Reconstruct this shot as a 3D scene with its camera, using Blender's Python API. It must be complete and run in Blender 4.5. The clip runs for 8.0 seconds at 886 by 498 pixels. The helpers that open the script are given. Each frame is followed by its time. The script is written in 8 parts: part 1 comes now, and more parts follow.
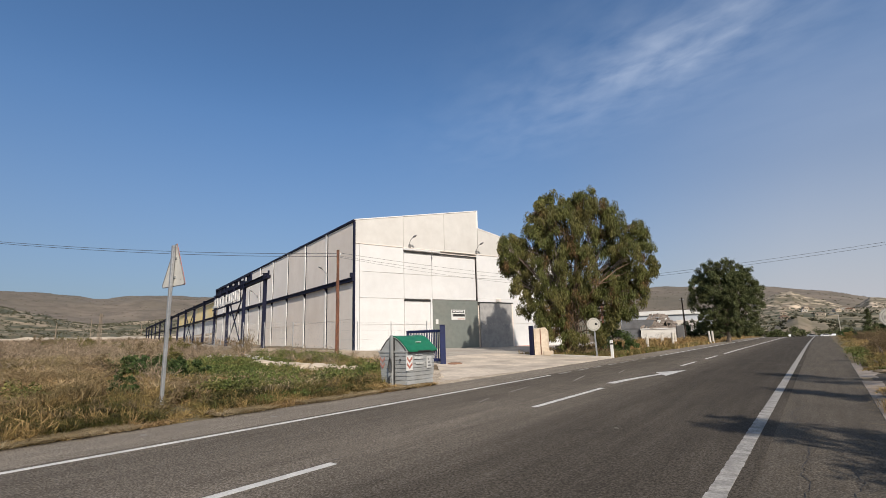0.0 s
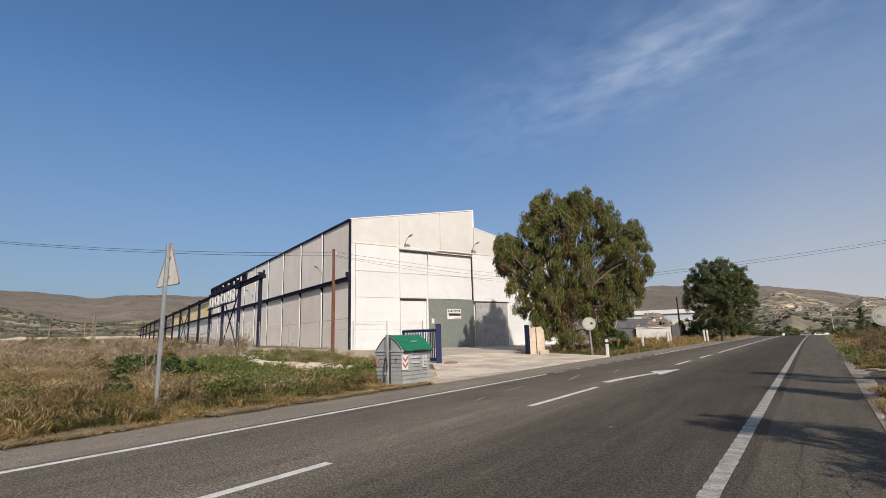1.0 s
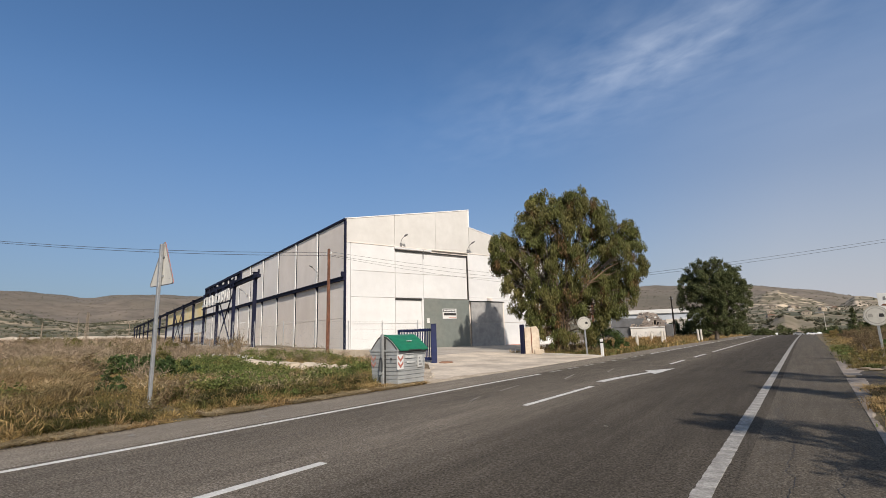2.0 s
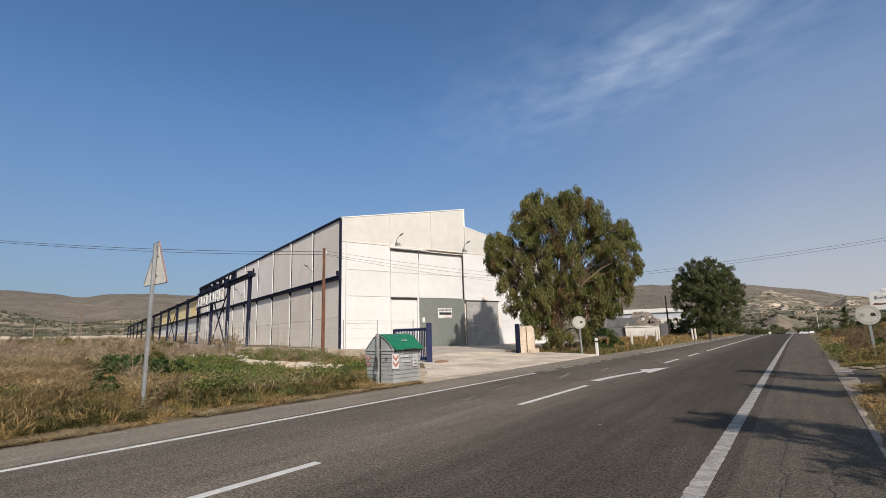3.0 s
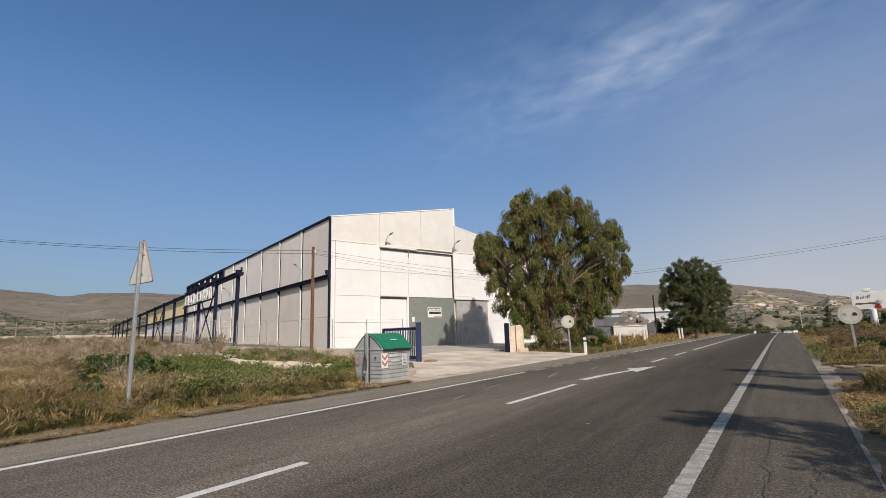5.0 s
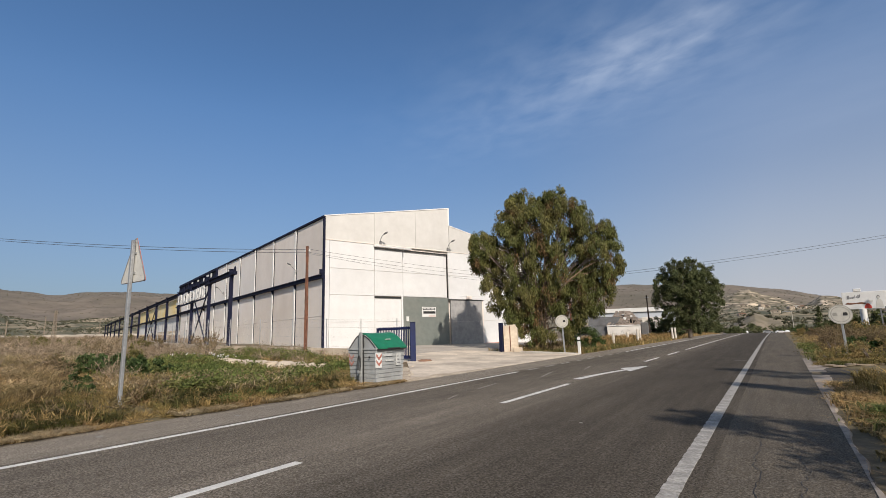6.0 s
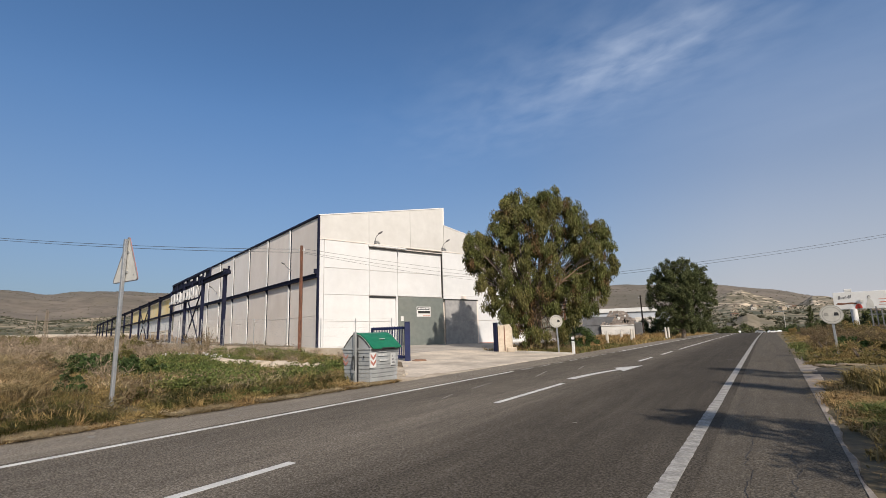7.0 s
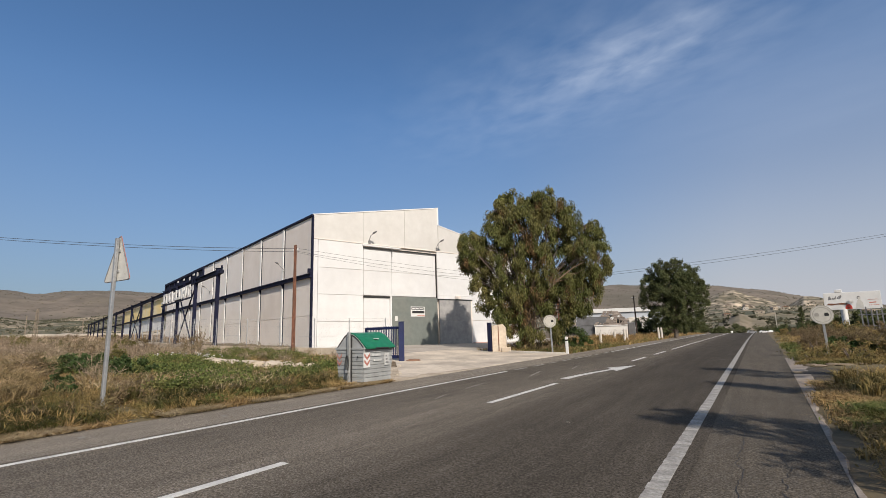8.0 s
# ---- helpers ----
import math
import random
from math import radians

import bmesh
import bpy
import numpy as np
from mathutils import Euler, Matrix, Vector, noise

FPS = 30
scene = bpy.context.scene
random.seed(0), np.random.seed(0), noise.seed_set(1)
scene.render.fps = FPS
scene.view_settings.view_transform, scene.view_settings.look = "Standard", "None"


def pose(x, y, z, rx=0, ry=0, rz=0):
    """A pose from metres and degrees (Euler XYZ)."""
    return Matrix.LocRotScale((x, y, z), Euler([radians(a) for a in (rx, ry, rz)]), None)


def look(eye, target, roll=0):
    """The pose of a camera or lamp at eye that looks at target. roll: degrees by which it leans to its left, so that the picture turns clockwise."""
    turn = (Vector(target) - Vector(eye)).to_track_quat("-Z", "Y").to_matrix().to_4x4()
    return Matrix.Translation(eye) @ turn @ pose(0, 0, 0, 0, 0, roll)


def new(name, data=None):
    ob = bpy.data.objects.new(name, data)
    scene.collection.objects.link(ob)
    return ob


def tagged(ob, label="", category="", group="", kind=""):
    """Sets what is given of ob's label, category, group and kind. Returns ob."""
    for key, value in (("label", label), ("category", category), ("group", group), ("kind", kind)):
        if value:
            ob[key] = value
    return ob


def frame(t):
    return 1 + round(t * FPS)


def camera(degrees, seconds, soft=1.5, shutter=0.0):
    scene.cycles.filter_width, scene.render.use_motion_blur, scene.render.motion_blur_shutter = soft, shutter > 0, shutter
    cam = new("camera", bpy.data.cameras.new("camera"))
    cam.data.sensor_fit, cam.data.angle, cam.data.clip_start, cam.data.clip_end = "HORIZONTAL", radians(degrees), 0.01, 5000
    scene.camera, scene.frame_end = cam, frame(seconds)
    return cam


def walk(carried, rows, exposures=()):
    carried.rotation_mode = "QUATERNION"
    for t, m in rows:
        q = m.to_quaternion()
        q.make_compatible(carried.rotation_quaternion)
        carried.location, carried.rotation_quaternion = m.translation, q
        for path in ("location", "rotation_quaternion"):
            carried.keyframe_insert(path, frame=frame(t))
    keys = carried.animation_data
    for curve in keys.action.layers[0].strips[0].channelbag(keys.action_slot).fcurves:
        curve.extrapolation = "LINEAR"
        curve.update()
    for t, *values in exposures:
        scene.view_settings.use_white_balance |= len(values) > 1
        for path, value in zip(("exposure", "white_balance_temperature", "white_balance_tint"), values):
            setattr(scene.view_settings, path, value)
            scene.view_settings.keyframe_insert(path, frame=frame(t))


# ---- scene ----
cam = camera(85.53, 8.0, soft=0.85)
PATH = [
    (0.0, pose(0.000, 0.000, 1.600, 100.508, 1.561, 37.684)),
    (0.5, pose(0.003, 0.002, 1.600, 100.483, 1.588, 37.440)),
    (1.0, pose(0.005, 0.004, 1.600, 100.415, 1.613, 37.208)),
    (1.5, pose(0.008, 0.005, 1.600, 100.388, 1.635, 36.937)),
    (3.0, pose(0.015, 0.011, 1.600, 100.262, 1.689, 36.129)),
    (3.5, pose(0.018, 0.013, 1.600, 100.227, 1.692, 35.843)),
    (4.0, pose(0.020, 0.014, 1.600, 100.202, 1.704, 35.553)),
    (4.5, pose(0.023, 0.016, 1.600, 100.181, 1.714, 35.239)),
    (6.0, pose(0.031, 0.022, 1.600, 100.075, 1.688, 34.261)),
    (6.5, pose(0.033, 0.024, 1.600, 100.055, 1.690, 33.942)),
    (7.0, pose(0.036, 0.025, 1.600, 100.029, 1.671, 33.631)),
    (7.5, pose(0.038, 0.027, 1.600, 100.006, 1.650, 33.278)),
    (8.0, pose(0.041, 0.029, 1.600, 100.002, 1.633, 32.941)),
]
walk(cam, PATH)

# ---- light ----
SUN_EL = radians(37.5)
SUN_DIR = Vector((math.cos(SUN_EL) * 0.7965, math.cos(SUN_EL) * -0.6046, math.sin(SUN_EL))).normalized()
sun = new("sun", bpy.data.lights.new("sun", "SUN"))
sun.data.energy, sun.data.angle, sun.data.color = 4.4, radians(0.53), (1.0, 0.90, 0.785)
sun.matrix_world = look(SUN_DIR * 200, (0, 0, 0))

world = bpy.data.worlds.new("sky")
scene.world = world
world.use_nodes = True
wn, wl = world.node_tree.nodes, world.node_tree.links
for n in list(wn):
    wn.remove(n)
w_out, w_bg, w_sky = wn.new("ShaderNodeOutputWorld"), wn.new("ShaderNodeBackground"), wn.new("ShaderNodeTexSky")
w_sky.sky_type, w_sky.sun_disc = "NISHITA", False
w_sky.sun_elevation, w_sky.sun_rotation = SUN_EL, math.atan2(SUN_DIR.x, SUN_DIR.y)
w_sky.altitude, w_sky.air_density, w_sky.dust_density, w_sky.ozone_density = 20, 1.0, 1.1, 3.5
w_bg.inputs["Strength"].default_value = 0.112
# thin streaks of high cloud, laid on a flat layer far overhead
w_geo = wn.new("ShaderNodeTexCoord")
w_sep = wn.new("ShaderNodeSeparateXYZ")
wl.new(w_geo.outputs["Generated"], w_sep.inputs[0])


def wmath(op, a, b=None, clamp=False):
    n = wn.new("ShaderNodeMath")
    n.operation, n.use_clamp = op, clamp
    for i, v in enumerate((a, b)):
        if v is None:
            continue
        if isinstance(v, (int, float)):
            n.inputs[i].default_value = v
        else:
            wl.new(v, n.inputs[i])
    return n.outputs[0]


up = wmath("MAXIMUM", w_sep.outputs["Z"], 0.03)
cu, cv = wmath("DIVIDE", w_sep.outputs["X"], up), wmath("DIVIDE", w_sep.outputs["Y"], up)
# a long fibrous wisp high over the road, and a faint veil beyond it
dx, dy = wmath("SUBTRACT", cu, -0.33), wmath("SUBTRACT", cv, 1.75)
wisp_u = wmath("ADD", wmath("MULTIPLY", dx, 0.963), wmath("MULTIPLY", dy, -0.27))
wisp_v = wmath("ADD", wmath("MULTIPLY", dx, 0.27), wmath("MULTIPLY", dy, 0.963))


def w_noise(su, sv, scale, detail, bend):
    com, n = wn.new("ShaderNodeCombineXYZ"), wn.new("ShaderNodeTexNoise")
    wl.new(wmath("MULTIPLY", wisp_u, su), com.inputs[0]), wl.new(wmath("MULTIPLY", wisp_v, sv), com.inputs[1])
    wl.new(com.outputs[0], n.inputs["Vector"])
    n.inputs["Scale"].default_value, n.inputs["Detail"].default_value, n.inputs["Distortion"].default_value = scale, detail, bend
    return n.outputs["Fac"]


def w_gauss(u0, v0, ru, rv):
    a = wmath("POWER", wmath("DIVIDE", wmath("SUBTRACT", wisp_u, u0), ru), 2.0)
    b = wmath("POWER", wmath("DIVIDE", wmath("SUBTRACT", wisp_v, v0), rv), 2.0)
    return wmath("POWER", 2.718, wmath("MULTIPLY", wmath("ADD", a, b), -1.0))


fibre = wmath("MULTIPLY", wmath("SUBTRACT", w_noise(2.1, 3.0, 2.4, 8, 0.25), 0.22, True), 1.5, True)
wisp = wmath("MULTIPLY", fibre, wmath("ADD", w_gauss(0.05, 0.05, 0.30, 0.20), wmath("MULTIPLY", w_gauss(-0.14, 0.05, 0.85, 0.45), 0.62)))
veil = wmath("ADD", wmath("MULTIPLY", wisp, 0.275), wmath("MULTIPLY", wmath("MULTIPLY", w_gauss(0.5, 0.9, 0.9, 0.6), w_noise(0.7, 1.3, 1.6, 7, 0.3)), 0.12), True)
# haze low in the sky, thicker down the valley
low = wmath("POWER", wmath("SUBTRACT", 1.0, wmath("MULTIPLY", wmath("MAXIMUM", w_sep.outputs["Z"], 0.0), 2.0), True), 1.6)
down = wmath("ADD", wmath("MULTIPLY", w_sep.outputs["X"], 0.6), wmath("MULTIPLY", w_sep.outputs["Y"], 0.8))
valley = wmath("MULTIPLY", wmath("SUBTRACT", down, 0.12, True), 1.5, True)
deep = wmath("POWER", wmath("SUBTRACT", 1.0, wmath("MULTIPLY", wmath("MAXIMUM", w_sep.outputs["Z"], 0.0), 1.92), True), 1.45)
haze = wmath("MAXIMUM", wmath("MULTIPLY", low, 0.66), wmath("MULTIPLY", deep, wmath("MULTIPLY", valley, 1.0)), True)
w_tint = wn.new("ShaderNodeMixRGB")
w_tint.blend_type = "MULTIPLY"
w_tint.inputs["Fac"].default_value = 1.0
# clear air is deep blue away from the sun and milky about it
w_near, w_tone = wn.new("ShaderNodeVectorMath"), wn.new("ShaderNodeMixRGB")
w_near.operation = "DOT_PRODUCT"
wl.new(w_geo.outputs["Generated"], w_near.inputs[0])
w_near.inputs[1].default_value = SUN_DIR
w_tone.inputs["Color1"].default_value, w_tone.inputs["Color2"].default_value = (0.79, 1.0, 1.14, 1), (1.10, 0.97, 0.76, 1)
wl.new(wmath("POWER", wmath("MAXIMUM", w_near.outputs["Value"], 0.0), 0.8, True), w_tone.inputs["Fac"])
wl.new(w_tone.outputs[0], w_tint.inputs["Color2"])
wl.new(w_sky.outputs[0], w_tint.inputs["Color1"])
w_haze = wn.new("ShaderNodeMixRGB")
wl.new(haze, w_haze.inputs["Fac"])
w_air = wn.new("ShaderNodeMixRGB")
w_air.inputs["Color1"].default_value, w_air.inputs["Color2"].default_value = (2.85, 3.08, 3.88, 1), (4.75, 4.75, 5.2, 1)
wl.new(valley, w_air.inputs["Fac"]), wl.new(w_air.outputs[0], w_haze.inputs["Color2"])
# the sky pales less towards the horizon than clear air would
dim = wmath("ADD", 0.64, wmath("MULTIPLY", wmath("MULTIPLY", w_sep.outputs["Z"], 2.4, True), 0.36))
w_dim = wn.new("ShaderNodeVectorMath")
w_dim.operation = "SCALE"
wl.new(w_tint.outputs[0], w_dim.inputs[0]), wl.new(dim, w_dim.inputs["Scale"])
wl.new(w_dim.outputs[0], w_haze.inputs["Color1"])
w_mix = wn.new("ShaderNodeMixRGB")
w_mix.inputs["Color2"].default_value = (9.0, 9.6, 10.6, 1)
wl.new(veil, w_mix.inputs["Fac"]), wl.new(w_haze.outputs[0], w_mix.inputs["Color1"])
wl.new(w_mix.outputs[0], w_bg.inputs["Color"]), wl.new(w_bg.outputs[0], w_out.inputs["Surface"])
scene.view_settings.exposure = 0.0


# ---- materials ----
def material(name, c1, c2, scale=3.0, rough=0.8, c3=None, scale2=0.4, amount3=0.5, bump=0.0, bump_scale=40.0, metal=0.0,
             island=0.0, piece=0.0, stretch=(1, 1, 1), spec=0.5, translucent=0.0, ramp=(0.32, 0.68), bands=(), speck=0.0, streak=0.0, along=()):
    """A surface of two colours mixed by fine noise, a third by broad patches, with fine relief; island and piece vary the value."""
    m = bpy.data.materials.new(name)
    m.use_nodes = True
    nt = m.node_tree
    nn, ll = nt.nodes, nt.links
    bsdf = nn["Principled BSDF"]
    tc, mp = nn.new("ShaderNodeTexCoord"), nn.new("ShaderNodeMapping")
    ll.new(tc.outputs["Object"], mp.inputs["Vector"])
    mp.inputs["Scale"].default_value = stretch
    n1 = nn.new("ShaderNodeTexNoise")
    n1.inputs["Scale"].default_value, n1.inputs["Detail"].default_value, n1.inputs["Roughness"].default_value = scale, 6, 0.65
    ll.new(mp.outputs[0], n1.inputs["Vector"])
    r1 = nn.new("ShaderNodeValToRGB")
    r1.color_ramp.elements[0].position, r1.color_ramp.elements[1].position = ramp
    r1.color_ramp.elements[0].color, r1.color_ramp.elements[1].color = (*c1, 1), (*c2, 1)
    ll.new(n1.outputs["Fac"], r1.inputs[0])
    col = r1.outputs[0]
    if c3:
        n2, r2, mx = nn.new("ShaderNodeTexNoise"), nn.new("ShaderNodeValToRGB"), nn.new("ShaderNodeMixRGB")
        n2.inputs["Scale"].default_value, n2.inputs["Detail"].default_value = scale2, 5
        ll.new(mp.outputs[0], n2.inputs["Vector"])
        r2.color_ramp.elements[0].position, r2.color_ramp.elements[1].position = 0.42, 0.66
        r2.color_ramp.elements[0].color, r2.color_ramp.elements[1].color = (0, 0, 0, 1), (amount3, amount3, amount3, 1)
        ll.new(n2.outputs["Fac"], r2.inputs[0]), ll.new(r2.outputs[0], mx.inputs["Fac"])
        ll.new(col, mx.inputs["Color1"])
        mx.inputs["Color2"].default_value = (*c3, 1)
        col = mx.outputs[0]
    if speck:
        # pale stones of the aggregate
        vs, rs_, ms_ = nn.new("ShaderNodeTexVoronoi"), nn.new("ShaderNodeValToRGB"), nn.new("ShaderNodeMixRGB")
        vs.inputs["Scale"].default_value = 62
        ll.new(tc.outputs["Object"], vs.inputs["Vector"])
        sp = nn.new("ShaderNodeSeparateXYZ")
        ll.new(vs.outputs["Color"], sp.inputs[0]), ll.new(sp.outputs["X"], rs_.inputs[0])
        rs_.color_ramp.elements[0].position, rs_.color_ramp.elements[1].position = 0.55, 1.0
        rs_.color_ramp.elements[0].color, rs_.color_ramp.elements[1].color = (0, 0, 0, 1), (speck, speck, speck, 1)
        ll.new(rs_.outputs[0], ms_.inputs["Fac"]), ll.new(col, ms_.inputs["Color1"])
        ms_.inputs["Color2"].default_value = (0.50, 0.45, 0.39, 1)
        col = ms_.outputs[0]
    if streak:
        # dark and pale streaks drawn out along the lanes, and blotches of old tar
        mps, ns, rs2, mm = nn.new("ShaderNodeMapping"), nn.new("ShaderNodeTexNoise"), nn.new("ShaderNodeValToRGB"), nn.new("ShaderNodeMixRGB")
        mps.inputs["Scale"].default_value = (3.2, 0.16, 1.0)
        ll.new(tc.outputs["Object"], mps.inputs["Vector"]), ll.new(mps.outputs[0], ns.inputs["Vector"])
        ns.inputs["Scale"].default_value, ns.inputs["Detail"].default_value, ns.inputs["Roughness"].default_value = 1.0, 8, 0.7
        lo_, hi_ = (1 - streak) / 2, (1 + streak) / 2
        rs2.color_ramp.elements[0].position, rs2.color_ramp.elements[1].position = 0.3, 0.7
        rs2.color_ramp.elements[0].color, rs2.color_ramp.elements[1].color = (lo_, lo_, lo_, 1), (hi_, hi_, hi_, 1)
        mm.blend_type = "MULTIPLY"
        mm.inputs["Fac"].default_value = 1.0
        dbl = nn.new("ShaderNodeVectorMath")
        dbl.operation = "SCALE"
        dbl.inputs["Scale"].default_value = 2.0
        ll.new(ns.outputs["Fac"], rs2.inputs[0]), ll.new(rs2.outputs[0], dbl.inputs[0])
        ll.new(col, mm.inputs["Color1"]), ll.new(dbl.outputs[0], mm.inputs["Color2"])
        col = mm.outputs[0]
    # wear along the lanes: value by distance across the road, and a darker value farther down the road
    for stops, axis in ((bands, "X"), (along, "Y")):
        if not stops:
            continue
        sx, mr, rb, mb = nn.new("ShaderNodeSeparateXYZ"), nn.new("ShaderNodeMapRange"), nn.new("ShaderNodeValToRGB"), nn.new("ShaderNodeMixRGB")
        ll.new(tc.outputs["Object"], sx.inputs[0]), ll.new(sx.outputs[axis], mr.inputs["Value"])
        mr.inputs["From Min"].default_value, mr.inputs["From Max"].default_value = stops[0][0], stops[-1][0]
        span = stops[-1][0] - stops[0][0]
        for i, (x, value) in enumerate(stops):
            e = rb.color_ramp.elements[0] if i == 0 else rb.color_ramp.elements[-1] if i == len(stops) - 1 else rb.color_ramp.elements.new((x - stops[0][0]) / span)
            e.color = (value / 2, value / 2, value / 2, 1)
        mb.blend_type = "MULTIPLY"
        mb.inputs["Fac"].default_value = 1.0
        ll.new(mr.outputs[0], rb.inputs[0]), ll.new(col, mb.inputs["Color1"]), ll.new(rb.outputs[0], mb.inputs["Color2"])
        col = mb.outputs[0]
    for kind, amount in (("island", island), ("piece", piece)):
        if not amount:
            continue
        src = nn.new("ShaderNodeNewGeometry").outputs["Random Per Island"] if kind == "island" else nn.new("ShaderNodeObjectInfo").outputs["Random"]
        hs, mr = nn.new("ShaderNodeHueSaturation"), nn.new("ShaderNodeMapRange")
        mr.inputs["To Min"].default_value, mr.inputs["To Max"].default_value = 1 - amount, 1 + amount
        ll.new(src, mr.inputs["Value"]), ll.new(mr.outputs[0], hs.inputs["Value"]), ll.new(col, hs.inputs["Color"])
        col = hs.outputs[0]
    ll.new(col, bsdf.inputs["Base Color"])
    bsdf.inputs["Roughness"].default_value, bsdf.inputs["Metallic"].default_value = rough, metal
    bsdf.inputs["Specular IOR Level"].default_value = spec
    if bump:
        nb, bp = nn.new("ShaderNodeTexNoise"), nn.new("ShaderNodeBump")
        nb.inputs["Scale"].default_value, nb.inputs["Detail"].default_value = bump_scale, 4
        ll.new(mp.outputs[0], nb.inputs["Vector"]), ll.new(nb.outputs["Fac"], bp.inputs["Height"])
        bp.inputs["Strength"].default_value, bp.inputs["Distance"].default_value = bump, 0.02
        ll.new(bp.outputs[0], bsdf.inputs["Normal"])
    if translucent:
        tr, ms = nn.new("ShaderNodeBsdfTranslucent"), nn.new("ShaderNodeMixShader")
        ll.new(col, tr.inputs["Color"])
        ms.inputs["Fac"].default_value = translucent
        ll.new(bsdf.outputs[0], ms.inputs[1]), ll.new(tr.outputs[0], ms.inputs[2])
        ll.new(ms.outputs[0], nn["Material Output"].inputs["Surface"])
    return m


M = {}
M["asphalt"] = material("asphalt", (0.090, 0.077, 0.060), (0.347, 0.296, 0.238), 34, 0.85, (0.127, 0.108, 0.086), 0.5, 0.5, 0.7, 55, stretch=(1, 0.9, 1), spec=0.07, ramp=(0.40, 0.64), speck=0.55, streak=0.22,
                      bands=((-9.0, 1.26), (-7.8, 1.16), (-6.9, 1.28), (-5.9, 1.48), (-5.42, 1.58), (-5.38, 1.48), (-4.6, 1.18), (-3.8, 0.81), (-2.8, 0.75), (-1.9, 0.68), (-0.75, 0.74)), along=((-60, 2.0), (8, 2.0), (22, 1.66), (320, 1.66)))
M["dark_asphalt"] = material("dark_asphalt", (0.029, 0.025, 0.022), (0.088, 0.077, 0.065), 26, 0.85, (0.132, 0.110, 0.084), 0.9, 0.5, 0.8, 45, spec=0.2)
M["old_asphalt"] = material("old_asphalt", (0.106, 0.091, 0.073), (0.336, 0.292, 0.237), 34, 0.85, (0.138, 0.120, 0.099), 0.6, 0.5, 0.8, 45, spec=0.07, speck=0.4, ramp=(0.40, 0.64), streak=0.16)
M["shoulder_asphalt"] = material("shoulder_asphalt", (0.048, 0.041, 0.033), (0.167, 0.143, 0.112), 40, 0.8, (0.068, 0.060, 0.050), 0.6, 0.5, 0.9, 40, spec=0.07, speck=0.18, ramp=(0.40, 0.64), streak=0.22)
M["rib_paint"] = material("rib_paint", (0.24, 0.225, 0.205), (0.50, 0.48, 0.45), 26, 0.7, (0.18, 0.168, 0.15), 5.0, 0.7, 0.3, 60)
M["paint_white"] = material("paint_white", (0.50, 0.49, 0.46), (0.74, 0.73, 0.70), 30, 0.6, (0.30, 0.29, 0.28), 2.5, 0.5, 0.3, 60)
M["worn_paint"] = material("worn_paint", (0.16, 0.148, 0.133), (0.44, 0.425, 0.395), 18, 0.7, (0.17, 0.16, 0.145), 2.0, 0.6, 0.3, 60)
M["concrete"] = material("concrete", (0.51, 0.435, 0.35), (0.70, 0.61, 0.50), 4, 0.9, (0.30, 0.255, 0.21), 0.45, 0.75, 0.25, 50, piece=0.07)
M["yard"] = material("yard", (0.34, 0.305, 0.265), (0.46, 0.415, 0.365), 6, 0.9, (0.24, 0.215, 0.19), 0.4, 0.6, 0.25, 50, piece=0.05)
M["kerb"] = material("kerb", (0.20, 0.17, 0.14), (0.40, 0.345, 0.295), 9, 0.9, (0.15, 0.12, 0.10), 1.5, 0.7, 0.5, 40, piece=0.1)
M["soil"] = material("soil", (0.095, 0.068, 0.040), (0.225, 0.165, 0.10), 2.6, 0.95, (0.09, 0.085, 0.038), 0.13, 0.7, 0.6, 14)
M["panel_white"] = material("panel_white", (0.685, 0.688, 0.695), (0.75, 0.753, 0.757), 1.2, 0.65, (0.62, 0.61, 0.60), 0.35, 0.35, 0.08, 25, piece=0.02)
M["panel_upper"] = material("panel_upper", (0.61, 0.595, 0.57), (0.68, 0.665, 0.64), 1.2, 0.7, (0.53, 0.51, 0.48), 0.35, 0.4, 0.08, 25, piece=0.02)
# side wall tone lifted and warmed above the gable's, in place of missing sunlight
M["panel_lifted"] = material("panel_lifted", (0.84, 0.765, 0.70), (0.885, 0.815, 0.75), 1.5, 0.8, (0.75, 0.675, 0.61), 0.35, 0.55, 0.12, 25, piece=0.04)
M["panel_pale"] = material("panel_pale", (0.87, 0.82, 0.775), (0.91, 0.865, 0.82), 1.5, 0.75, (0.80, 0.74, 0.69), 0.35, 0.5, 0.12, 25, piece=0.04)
M["column_white"] = material("column_white", (0.84, 0.83, 0.81), (0.90, 0.89, 0.87), 1.5, 0.6, (0.72, 0.70, 0.67), 0.8, 0.4)
M["navy"] = material("navy", (0.005, 0.007, 0.026), (0.009, 0.012, 0.042), 4, 0.7, (0.012, 0.011, 0.016), 0.8, 0.4, 0.05, 30, spec=0.25)
M["gate_blue"] = material("gate_blue", (0.007, 0.013, 0.062), (0.012, 0.022, 0.10), 5, 0.5, (0.02, 0.025, 0.05), 1.0, 0.4)
M["door_grey"] = material("door_grey", (0.165, 0.185, 0.17), (0.20, 0.22, 0.205), 2, 0.45, (0.26, 0.25, 0.22), 0.5, 0.3, 0.05, 20)
M["door_steel"] = material("door_steel", (0.30, 0.295, 0.295), (0.39, 0.38, 0.375), 2.5, 0.5, (0.43, 0.42, 0.41), 0.9, 0.6, 0.06, 20, ramp=(0.42, 0.6))
M["dark"] = material("dark", (0.018, 0.018, 0.02), (0.035, 0.034, 0.034), 5, 0.7)
